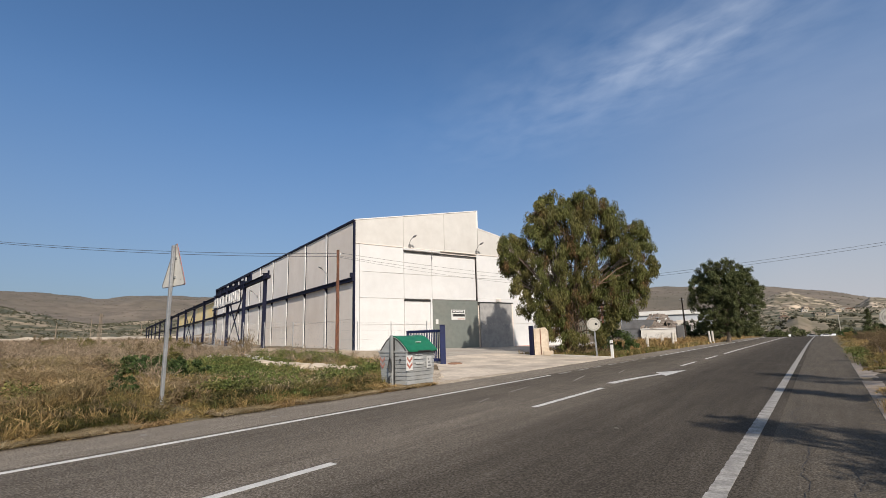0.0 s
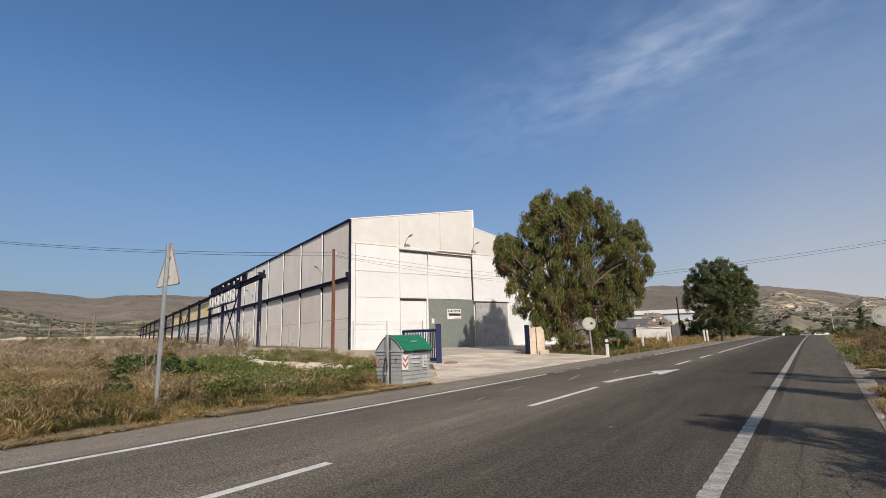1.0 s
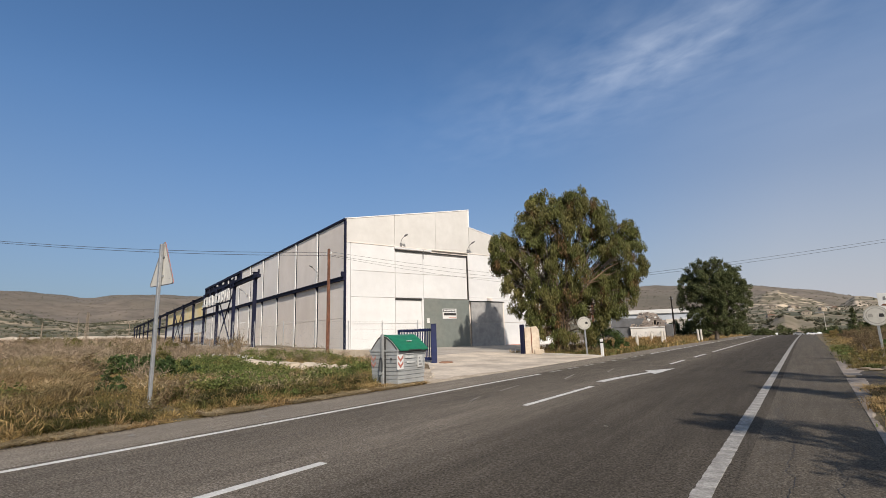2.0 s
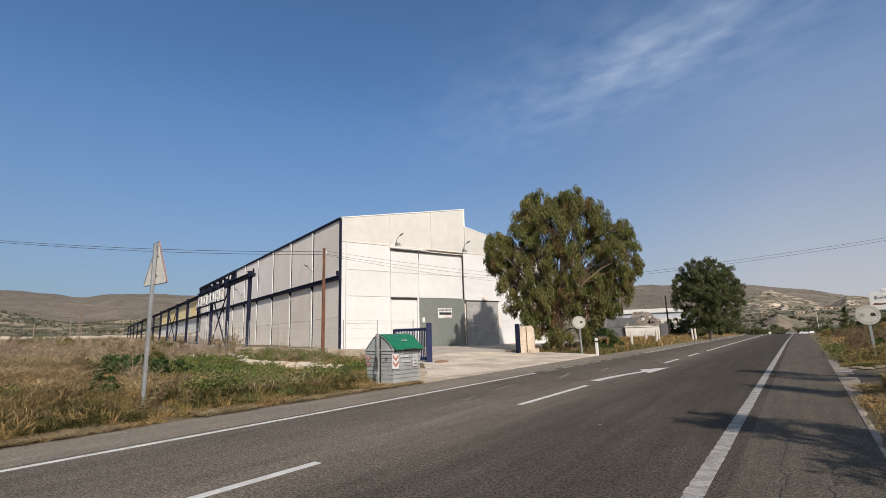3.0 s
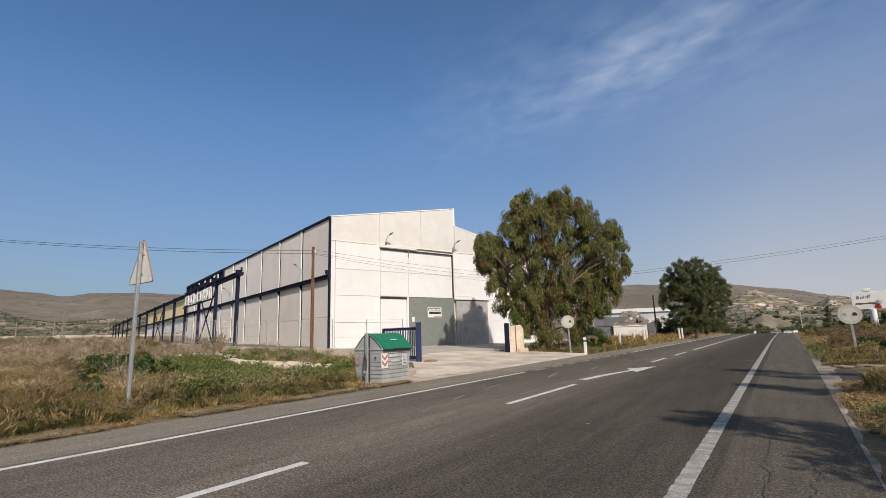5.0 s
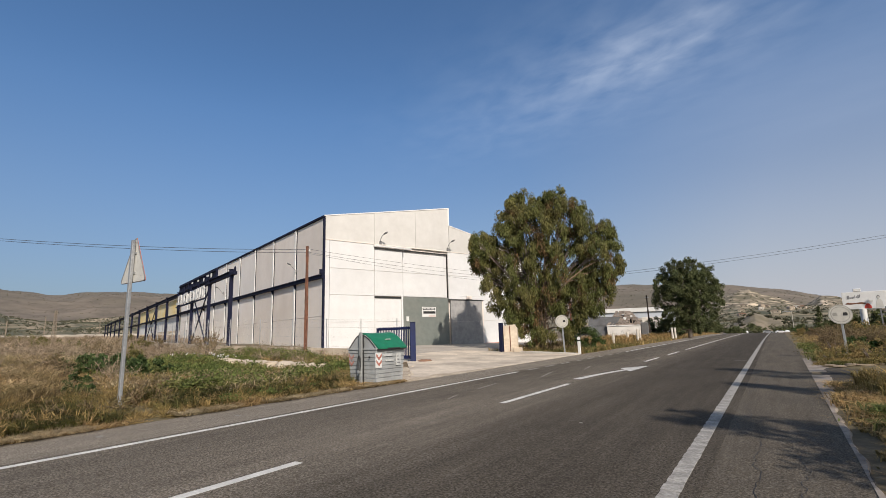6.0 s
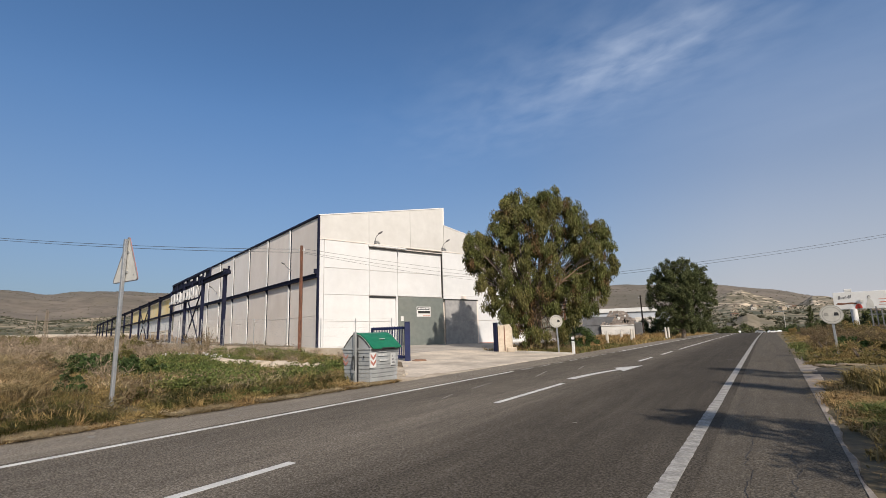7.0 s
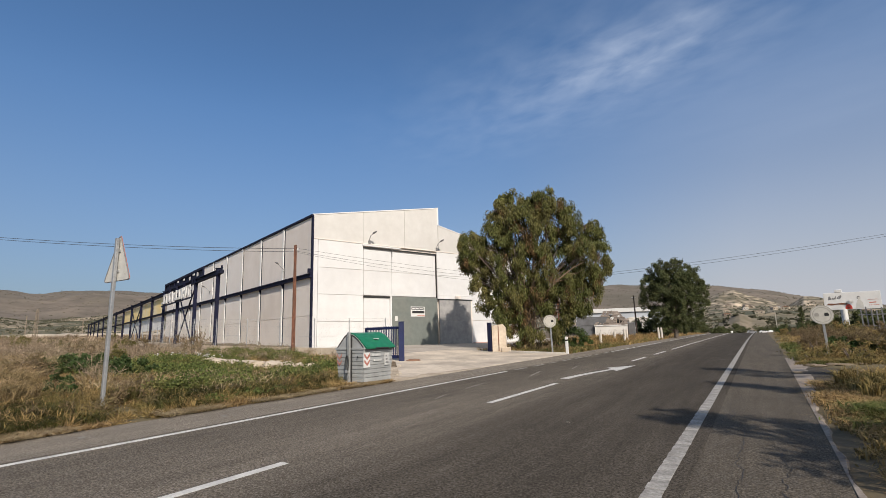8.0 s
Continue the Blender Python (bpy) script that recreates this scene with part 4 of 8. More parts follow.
wall_lamp(HALL @ pose(-0.10, 6.0, 7.95, 0, 0, -90) @ Matrix.Scale(0.85, 4), "grey floodlight on a bent arm on the side wall")
wall_lamp(HALL @ pose(-0.10, 32.4, 8.1, 0, 0, -90), "grey floodlight on a bent arm on the side wall")

# ---- outdoor crane gantry ----
gantry = thing("crane_gantry", HALL @ pose(-7.5, 0, 0), "dark blue steel gantry of posts and beams along the hall", "gantry")
POSTS = [0.1, 6.9, 13.8, 20.7, 28.0, 36.2, 44.8, 53.8, 63.8, 75.0, 86, 97, 108, 118, 127]


def post_base(y):
    w = HALL @ Vector((-7.5, y, 0))
    return rise(w.x, w.y)


for k, y in enumerate(POSTS):
    bm = bmesh.new()
    z0 = post_base(y) - 0.1
    box(bm, (-0.12, y - 0.13, z0), (0.12, y - 0.11, 6.42))
    box(bm, (-0.12, y + 0.11, z0), (0.12, y + 0.13, 6.42))
    box(bm, (-0.012, y - 0.11, z0), (0.012, y + 0.11, 6.42))
    box(bm, (-0.15, y - 0.15, 6.42), (0.15, y + 0.15, 6.90))
    box(bm, (-0.2, y - 0.2, 6.90), (0.2, y + 0.2, 6.93))
    part("post", bm, M["navy"], gantry)
    if k + 1 < len(POSTS):
        y1 = POSTS[k + 1]
        for z, h in ((6.46, 0.34), (4.45, 0.16)):
            if z < 5 and k < 2:
                continue
            bm = bmesh.new()
            box(bm, (-0.14, y + 0.16, z), (0.14, y1 - 0.16, z + 0.03))
            box(bm, (-0.02, y + 0.16, z + 0.03), (0.02, y1 - 0.16, z + h - 0.03))
            box(bm, (-0.14, y + 0.16, z + h - 0.03), (0.14, y1 - 0.16, z + h))
            part("beam", bm, M["navy"], gantry)
bm = bmesh.new()
box(bm, (-0.14, -0.9, 6.44), (0.14, 0.26, 6.70), None, 0.02)
part("beam_end", bm, M["navy"], gantry)
bm = bmesh.new()
box(bm, (-0.06, -0.85, 6.70), (0.06, -0.68, 7.05), None, 0.03)
part("buffer", bm, M["navy"], gantry)
for y0, y1, z0, z1 in ((6.9, 13.8, 1.0, 6.3), (36.2, 44.8, 1.6, 6.3)):
    for a, b in ((z0, z1), (z1, z0)):
        bm = bmesh.new()
        rod(bm, (0, y0, a), (0, y1, b), 0.06, seg=6)
        part("brace", bm, M["navy"], gantry)
# sheets hung between the farther posts
for k, (y0, y1) in enumerate(zip(POSTS[3:7], POSTS[4:8])):
    for z0, z1, mt in ((4.7, 6.35, "yellow"), (2.9, 4.35, "sheet_white")):
        bm = bmesh.new()
        box(bm, (0.16, y0 + 0.25, z0), (0.19, y1 - 0.25, z1))
        part("sheet", bm, M[mt if mt == "yellow" else "column_white"], gantry, "faded yellow sheet" if mt == "yellow" else "white sheet")
# big sign frame with broken white letters
sign = thing("gantry_sign", HALL @ pose(-7.5, 4.6, 6.82), "dark blue sign frame with broken white lettering on the gantry", "sign")
for z in (0.0, 0.62):
    bm = bmesh.new()
    box(bm, (-0.06, 0, z), (0.06, 16.0, z + 0.2))
    part("rail", bm, M["navy"], sign)
for k in range(8):
    bm = bmesh.new()
    box(bm, (-0.05, k * 2.25, 0.2), (0.05, k * 2.25 + 0.16, 0.62))
    part("upright", bm, M["navy"], sign)
    bm = bmesh.new()
    box(bm, (0.055, k * 2.0 + 0.02, 0.02), (0.075, k * 2.0 + 1.98, 0.80))
    part("backing_sheet", bm, M["navy"], sign, "dark blue sheet behind the lettering")
    bm = bmesh.new()
    rod(bm, (-0.27, k * 1.6 + 2.5, -1.5), (-0.27, k * 1.6 + 2.5 + (1.3 if k % 2 else 0.0), 0.0), 0.035, seg=6)
    part("strut", bm, M["navy"], sign)
bm = bmesh.new()
box(bm, (-0.30, 2.4, -1.62), (-0.24, 15.9, -1.48))
part("rail", bm, M["navy"], sign)
STROKES = (((0, 0, 0.3, 1), (0.7, 0, 1, 1), (0.3, 0.38, 0.7, 0.62)), ((0, 0, 0.32, 1), (0.32, 0, 1, 0.24), (0.32, 0.76, 1, 1)), ((0.34, 0, 0.66, 0.78), (0, 0.78, 1, 1)), ((0, 0, 0.32, 1), (0.32, 0, 0.95, 0.26)))
r = random.Random(5)
y = 2.75
while y < 15.0:
    w = r.uniform(0.85, 1.25)
    kind = r.randrange(4)
    bm = bmesh.new()
    low, top = -1.42 + r.uniform(0, 0.12), -0.48 + r.uniform(-0.05, 0.05)
    for f0, g0, f1, g1 in STROKES[kind]:
        box(bm, (-0.40, y + w * f0, low + (top - low) * g0), (-0.31, y + w * f1, low + (top - low) * g1))
    part("lettering_bar", bm, M["sheet_white"], sign, "white letter fragment")
    y += w + r.uniform(0.18, 0.4)
    if 8.6 < y < 9.9:
        y = 9.9
for y0, y1, z0, z1 in ((1.4, 1.75, 0.16, 0.5), (2.6, 3.2, 0.36, 0.52), (4.2, 4.45, 0.1, 0.4), (6.3, 6.9, 0.3, 0.46), (9.0, 9.5, 0.36, 0.5)):
    bm = bmesh.new()
    box(bm, (-0.12, y0, z0), (-0.07, y1, z1))
    part("lettering_bar", bm, M["sheet_white"], sign, "white letter fragment")


def scrub_on(name, label, hill_seed, az0, az1, r0, r1, n, size, mat, count=26):
    """Dark shrubs dotted over a slope, resting on whatever hill lies below them."""
    g = np.random.default_rng(hill_seed)
    deps = bpy.context.evaluated_depsgraph_get()
    deps.update()
    spots = []
    for _ in range(n):
        az, rr_ = radians(g.uniform(az0, az1)), math.sqrt(g.uniform(r0 * r0, r1 * r1))
        x, y = -math.sin(az) * rr_, math.cos(az) * rr_
        hit, place, *_ = scene.ray_cast(deps, Vector((x, y, 600)), Vector((0, 0, -1)))
        if hit:
            spots.append((x, y, place.z + size * 0.25))
    c = np.array(spots)
    s = g.uniform(0.5, 1.4, (len(c), 1)) * np.array([[size, size, size * 0.6]])
    d = np.repeat(c, count, 0) + g.normal(size=(len(c) * count, 3)) * np.repeat(s, count, 0) * 0.5
    u, w = g.normal(size=d.shape), g.normal(size=d.shape)
    u *= size * 0.32 / np.linalg.norm(u, axis=1, keepdims=True)
    w *= size * 0.32 / np.linalg.norm(w, axis=1, keepdims=True)
    v = np.stack([d + u, d + w, d - u, d - w], 1).reshape(-1, 3)
    tagged(np_mesh(name, v, np.arange(len(v)).reshape(-1, 4), mat), label, "shrubs", kind="stuff")


scrub_on("hill_scrub", "dark shrubs dotted over the low hill", 31, 60, 84, 215, 620, 2200, 1.25, M["scrub_leaf"], 13)
scrub_on("hill_scrub", "dark shrubs dotted over the valley slope", 32, -12, 16, 430, 1150, 900, 2.2, M["scrub_leaf"], 14)
scrub_on("hill_scrub", "scattered scrub on the long bare hills", 34, 56, 86, 750, 2000, 1300, 2.2, M["far_scrub"], 8)
scrub_on("hill_scrub", "scattered scrub on the hills down the valley", 35, -12, 18, 1150, 2000, 700, 2.4, M["far_scrub"], 8)
scrub_on("valley_trees", "dark olive trees scattered about the far village", 33, -9, 7, 300, 760, 200, 2.6, M["scrub_leaf"], 50)


# ---- fence and low wall along the yard ----
FENCE = [Vector((-18.1, 21.9, 0)), Vector((-22.5, 21.7, 0)), Vector((-33.2, 19.6, 0)), Vector((-38.6, 20.6, 0)), Vector((-62, 28.0, 0))]
fence = thing("wire_fence", Matrix.Identity(4), "thin grey steel posts with wire mesh around the yard", "fence")
wall = tagged(new("low_wall"), "low weathered concrete wall under the fence", "wall", kind="structure")


def along(path, step):
    out, carry = [], 0.0
    for a, b in zip(path, path[1:]):
        d, length = (b - a).normalized(), (b - a).length
        s = carry
        while s < length:
            out.append((a + d * s, d))
            s += step
        carry = s - length
    return out


spots = along(FENCE, 2.75)
for p, d in spots:
    z = rise(p.x, p.y)
    bm = bmesh.new()
    rod(bm, (p.x, p.y, z - 0.1), (p.x, p.y, z + 2.35), 0.025, seg=6)
    part("post", bm, M["galvanised"], fence)
for a, b in zip(spots, spots[1:]):
    (p, _), (q, _) = a, b
    bm = bmesh.new()
    for h in (0.62, 1.2, 1.8, 2.3):
        rod(bm, (p.x, p.y, rise(p.x, p.y) + h), (q.x, q.y, rise(q.x, q.y) + h), 0.003, seg=4)
    a0, b0 = Vector((p.x, p.y, rise(p.x, p.y))), Vector((q.x, q.y, rise(q.x, q.y)))
    if p.x > -45:
        for s in np.arange(0.0, 1.0, 0.045):
            for lean in (0.3, -0.3):
                foot, head = a0.lerp(b0, s), a0.lerp(b0, min(1, max(0, s + lean)))
                rod(bm, foot + Vector((0, 0, 0.5)), head + Vector((0, 0, 2.3)), 0.0011, seg=3)
    part("mesh_wire", bm, M["galvanised"], fence)
    d = (q - p).normalized()
    n = Vector((-d.y, d.x, 0)) * 0.1
    bm = bmesh.new()
    corners = [p - n, q - n, q + n, p + n]
    lo = [bm.verts.new((c.x, c.y, rise(c.x, c.y) - 0.2)) for c in corners]
    hi = [bm.verts.new((c.x, c.y, rise(c.x, c.y) + 0.50 + 0.03 * noise.noise(c))) for c in corners]
    bm.faces.new(hi)
    for i in range(4):
        bm.faces.new((lo[i], lo[(i + 1) % 4], hi[(i + 1) % 4], hi[i]))
    bmesh.ops.recalc_face_normals(bm, faces=bm.faces)
    part("wall_block", bm, M["low_wall"], wall)

# ---- sliding gate, posts and stone pier ----
gz = rise(-16.5, 0)
gate = thing("sliding_gate", Matrix.LocRotScale((-16.50, 21.27, gz), Euler((0, 0, radians(172))), Vector((0.90, 1.0, 1.0))), "blue steel sliding gate of upright bars, pushed open", "gate")
for lo, hi in (((0.1, -0.04, 1.72), (3.3, 0.04, 1.86)), ((0.1, -0.04, 0.12), (3.3, 0.04, 0.30)), ((3.22, -0.04, 0.12), (3.34, 0.04, 1.86)), ((0.06, -0.04, 0.12), (0.18, 0.04, 1.86))):
    bm = bmesh.new()
    box(bm, lo, hi, None, 0.01)
    part("gate_frame", bm, M["gate_blue"], gate)
for k in range(19):
    bm = bmesh.new()
    x = 0.32 + k * 0.155
    box(bm, (x, -0.02, 0.30), (x + 0.045, 0.02, 1.72))
    part("bar", bm, M["gate_blue"], gate)
for k in range(19):
    bm = bmesh.new()
    x = 0.32 + k * 0.155
    box(bm, (x, -0.015, 1.86), (x + 0.03, 0.015, 1.90))
    part("spike", bm, M["gate_blue"], gate)

post = thing("gate_post", Matrix.LocRotScale((-16.40, 21.2, gz - 0.03), Euler((0, 0, radians(36))), None), "thick square blue steel gate post", "post")
bm = bmesh.new()
box(bm, (-0.15, -0.15, 0), (0.15, 0.15, 2.12), None, 0.02)
part("shaft", bm, M["gate_blue"], post)
bm = bmesh.new()
box(bm, (-0.17, -0.17, 2.12), (0.17, 0.17, 2.15), None, 0.01)
part("cap", bm, M["gate_blue"], post)
bm = bmesh.new()
box(bm, (-0.05, 0.15, 0.3), (0.03, 0.27, 2.0), None, 0.01)
part("guide", bm, M["gate_blue"], post)
bm = bmesh.new()
bmesh.ops.create_icosphere(bm, subdivisions=3, radius=1.0, matrix=Matrix.LocRotScale((-15.9, 21.6, gz), None, (0.30, 0.5, 0.09)))
for v in bm.verts:
    v.co += noise.noise_vector(v.co * 6) * 0.05
tagged(finish("dirt_heap", bm, M["tile_roof"], smooth=True), "small heap of reddish dirt by the gate post", "heap")

pz = rise(-16.0, 0)
pier = thing("gate_pier", Matrix.LocRotScale((-15.95, 32.3, pz - 0.03), Euler((0, 0, radians(20))), None), "beige rendered stone gate pier with a stepped base", "pier")
bm = bmesh.new()
prism(bm, [(-0.50, 0), (0.50, 0), (0.50, 1.72), (0.30, 2.0), (-0.50, 1.92)], -0.22, 0.22)
part("body", bm, M["beige_stone"], pier)
bm = bmesh.new()
box(bm, (0.15, -0.32, 0), (0.78, 0.32, 0.34), None, 0.03)
part("foot", bm, M["beige_stone"], pier)
bm = bmesh.new()
box(bm, (-0.06, -0.245, 0.1), (0.0, -0.222, 1.9))
part("groove", bm, M["rust"], pier)
post2 = thing("gate_post", pose(-16.55, 31.95, pz - 0.03), "thick dark blue steel gate post beside the pier", "post")
bm = bmesh.new()
box(bm, (-0.14, -0.14, 0), (0.14, 0.14, 2.15), None, 0.02)
part("shaft", bm, M["navy"], post2)

# pale concrete kerb along the verge past the entrance
bm = bmesh.new()
a, b = Vector((-10.9, 32.0, 0)), Vector((-15.6, 32.4, 0.16))
n = Vector((0.08, 1, 0)).normalized() * 0.14
vs = []
for p in (a, b):
    for s, h in ((-1, -0.1), (-1, 0.10), (1, 0.10), (1, -0.1)):
        vs.append(bm.verts.new(p + n * s + Vector((0, 0, h))))
for i in range(4):
    bm.faces.new((vs[i], vs[(i + 1) % 4], vs[4 + (i + 1) % 4], vs[4 + i]))
bm.faces.new(vs[:4]), bm.faces.new(vs[4:][::-1])
bmesh.ops.recalc_face_normals(bm, faces=bm.faces)
tagged(finish("entrance_kerb", bm, M["plaster"]), "low whitewashed concrete kerb at the verge", "kerb", kind="structure")

# ---- recycling container ----
container = thing("waste_container", Matrix.LocRotScale((-11.06, 12.29, -0.02), Euler((0, 0, radians(-1))), Vector((0.945, 0.945, 1.0))), "large grey plastic waste container with a green lid on the verge", "container")
LONG, DEEP = 1.56, 1.38       # along y; along -x


def ring_at(z, grow):
    return [(grow, -grow, z), (grow, LONG + grow, z), (-DEEP - grow, LONG + grow, z), (-DEEP - grow, -grow, z)]


bm = bmesh.new()
levels = [(0.06, -0.08), (0.10, -0.06)] + [q for k in range(7) for q in ((0.11 + 0.135 * k, -0.06 + 0.008 * k), (0.215 + 0.135 * k, -0.055 + 0.008 * k), (0.225 + 0.135 * k, -0.078 + 0.008 * k), (0.240 + 0.135 * k, -0.078 + 0.008 * k))] + [(1.06, 0.0), (1.16, 0.0), (1.17, 0.03), (1.22, 0.03)]
rings = [[bm.verts.new(p) for p in ring_at(z, g)] for z, g in levels]
for r0, r1 in zip(rings, rings[1:]):
    for i in range(4):
        bm.faces.new((r0[i], r0[(i + 1) % 4], r1[(i + 1) % 4], r1[i]))
bm.faces.new(rings[0][::-1]), bm.faces.new(rings[-1])
bmesh.ops.recalc_face_normals(bm, faces=bm.faces)
body = part("body", bm, M["bin_grey"], container)
# arched end walls and lid: profile across the depth
PROFILE = [(0.02, 1.20), (-0.14, 1.38), (-0.33, 1.54), (-0.54, 1.66), (-0.70, 1.70), (-0.84, 1.70), (-0.98, 1.63), (-1.12, 1.50), (-1.28, 1.34), (-1.40, 1.20)]
for y in (0.02, LONG - 0.08):
    bm = bmesh.new()
    prism(bm, PROFILE, y, y + 0.06)
    ew = part("end_wall", bm, M["bin_grey"], container)
    bm = bmesh.new()
    edge = y + (-0.008 if y < 0.5 else 0.068)
    tube(bm, [Vector((x * 0.97 - 0.02, edge, z - 0.03)) for x, z in PROFILE], [0.017] * len(PROFILE), 6)
    tube(bm, [Vector((0.0, edge, 1.19)), Vector((-1.38, edge, 1.19))], [0.014, 0.014], 6)
    part("seam", bm, M["dark"], ew, "dark seam along the arched end")


def shell(points, y0, y1, thick, mat, name, label="", sag=0.0):
    bm = bmesh.new()
    ny = 7
    grid = []
    for off in (0.0, thick):
        layer = []
        for j in range(ny):
            f = j / (ny - 1)
            y = y0 + (y1 - y0) * f
            dip = sag * math.sin(math.pi * f)
            layer.append([bm.verts.new((x, y, z + off - dip * (1 if 0 < i < len(points) - 1 else 0.4))) for i, (x, z) in enumerate(points)])
        grid.append(layer)
    for q, layer in enumerate(grid):
        for j in range(ny - 1):
            for i in range(len(points) - 1):
                f = (layer[j][i], layer[j][i + 1], layer[j + 1][i + 1], layer[j + 1][i])
                bm.faces.new(f if q == 0 else f[::-1])
    for j in range(ny - 1):
        for i in (0, len(points) - 1):
            bm.faces.new((grid[0][j][i], grid[0][j + 1][i], grid[1][j + 1][i], grid[1][j][i]))
    for i in range(len(points) - 1):
        for j in (0, ny - 1):
            bm.faces.new((grid[0][j][i], grid[0][j][i + 1], grid[1][j][i + 1], grid[1][j][i]))
    bmesh.ops.recalc_face_normals(bm, faces=bm.faces)
    return part(name, bm, mat, container, label)


lid = shell([(0.10, 1.19)] + PROFILE[1:6], 0.03, LONG + 0.04, 0.045, M["bin_green"], "lid", "dented dark green plastic lid", 0.02)
shell(PROFILE[5:], 0.10, LONG + 0.02, 0.03, M["bin_grey"], "rear_lid")
bm = bmesh.new()
box(bm, (-0.30, 0.75, 1.49), (-0.16, 0.98, 1.515), pose(0, 0, 0), 0.01)
part("lid_handle", bm, M["sheet_white"], lid, "small pale lid handle")
# dark strip standing in for the shadow line under the lid's overhang
bm = bmesh.new()
box(bm, (0.02, 0.03, 1.145), (0.085, LONG + 0.02, 1.185), None, 0.01)
part("lid_seal", bm, M["dark"], lid, "dark strip that stands for the shade under the lid's front edge")
bm = bmesh.new()
box(bm, (0.085, 0.5, 1.17), (0.125, 1.2, 1.215), None, 0.01)
part("lid_grip", bm, M["dark"], lid)
# lifting post and lever on both ends
for y, s in ((0, -1), (LONG, 1)):
    bm = bmesh.new()
    box(bm, (-0.79, y + (-0.09 if s < 0 else 0.0), 0.03), (-0.63, y + (0.0 if s < 0 else 0.09), 1.76), None, 0.03)
    pp = part("lifting_post", bm, M["bin_post"], container)
    for q in (-0.83, -0.60):
        bm = bmesh.new()
        box(bm, (q, y + (-0.03 if s < 0 else -0.005), 0.05), (q + 0.02, y + (0.005 if s < 0 else 0.03), 1.66))
        part("groove", bm, M["dark"], pp, "dark gap beside the post")
    bm = bmesh.new()
    loop = [Vector((-0.71 + 0.07 * math.cos(q), y + s * 0.125, 0.70 + 0.27 * math.sin(q))) for q in np.linspace(0, 2 * math.pi, 17)]
    tube(bm, loop, [0.022] * 17, 6)
    part("lever", bm, M["bin_lever"], pp, "dark grey lifting loop")
    bm = bmesh.new()
    rod(bm, (-0.71, y + s * 0.09, 0.45), (-0.71, y + s * 0.15, 0.45), 0.06)
    part("pivot", bm, M["bin_post"], pp)
bm = bmesh.new()
rod(bm, (-0.28, -0.03, 0.92), (-0.28, -0.05, 0.92), 0.035, seg=12)
part("plug", bm, M["dark"], container)
# pale red chevrons on white stickers either side of the front corner
FRONT = Matrix(((0, -1, 0, 0), (1, 0, 0, -0.02), (0, 0, 1, 0), (0, 0, 0, 1)))
for face in range(2):
    for k in range(2):
        z = 0.62 + k * 0.20
        vee = [(0.03, z + 0.13), (0.17, z), (0.31, z + 0.13), (0.31, z + 0.22), (0.17, z + 0.09), (0.03, z + 0.22)]
        bm = bmesh.new()
        if face == 0:
            prism(bm, vee, -0.012, -0.004, FRONT)
        else:
            prism(bm, [(-1.06 - x * 0.9, zz) for x, zz in vee], -0.006, 0.0)
        part("chevron", bm, M["sticker_red"], body, "faded red chevron of the warning sticker")
bm = bmesh.new()
prism(bm, [(0.01, 0.57), (0.33, 0.57), (0.33, 1.06), (0.01, 1.06)], -0.003, 0.03, FRONT)
part("sticker", bm, M["sheet_white"], body, "white backing of the warning sticker")
for y0, y1, z0, z1 in ((0.40, 0.86, 0.93, 1.00), (0.50, 0.95, 0.76, 0.82), (1.10, 1.36, 0.60, 1.0), (0.46, 0.86, 1.06, 1.10)):
    bm = bmesh.new()
    box(bm, (-0.02, y0, z0), (0.012, y1, z1))
    part("label", bm, M["bin_label"], body, "pale sticker with unreadable print")
bm = bmesh.new()
for k in range(3):
    box(bm, (0.0135, 1.14, 0.66 + k * 0.11), (0.0165, 1.30 - 0.05 * k, 0.71 + k * 0.11))
part("print", bm, M["lamp_grey"], body)


# ---- traffic signs ----
def rounded(points, r, n=5):
    """The outline with its corners rounded."""
    out = []
    k = len(points)
    for i in range(k):
        p, a, b = Vector(points[i]), Vector(points[i - 1]), Vector(points[(i + 1) % k])
        s, e = p + (a - p).normalized() * r, p + (b - p).normalized() * r
        for j in range(n + 1):
            f = j / n
            q = s * (1 - f) ** 2 + p * 2 * f * (1 - f) + e * f ** 2
            out.append((q.x, q.y))
    return out


tri = thing("triangular_sign", Matrix.LocRotScale((-12.90, 5.45, 0.165), Euler((0, radians(0.4), 0)), Vector((0.94, 0.94, 0.94))), "triangular warning sign seen from behind on a galvanised post", "traffic sign")
bm = bmesh.new()
box(bm, (-0.05, -0.09, -0.3), (0.05, -0.01, 4.22), None, 0.012)
part("post", bm, M["galvanised"], tri)
bm = bmesh.new()
prism(bm, rounded([(-0.69, 3.10), (0.69, 3.10), (0.0, 4.32)], 0.12), 0.012, 0.026)
plate = part("plate", bm, M["sign_back"], tri, "pale weathered back of the sign plate")
bm = bmesh.new()
prism(bm, rounded([(-0.705, 3.09), (0.705, 3.09), (0.0, 4.345)], 0.13), 0.027, 0.034)
part("face", bm, M["faded_red"], plate, "red-bordered front face")
bm = bmesh.new()
rim_line = rounded([(-0.69, 3.10), (0.69, 3.10), (0.0, 4.32)], 0.12)
tube(bm, [Vector((x, 0.012, z)) for x, z in rim_line + rim_line[:1]], [0.014] * (len(rim_line) + 1), 6)
part("rim", bm, M["lamp_grey"], plate, "folded grey rim of the plate")
for z in (3.32, 3.85):
    bm = bmesh.new()
    box(bm, (-0.12, -0.012, z), (0.12, 0.011, z + 0.05))
    part("clamp", bm, M["galvanised"], tri)
bm = bmesh.new()
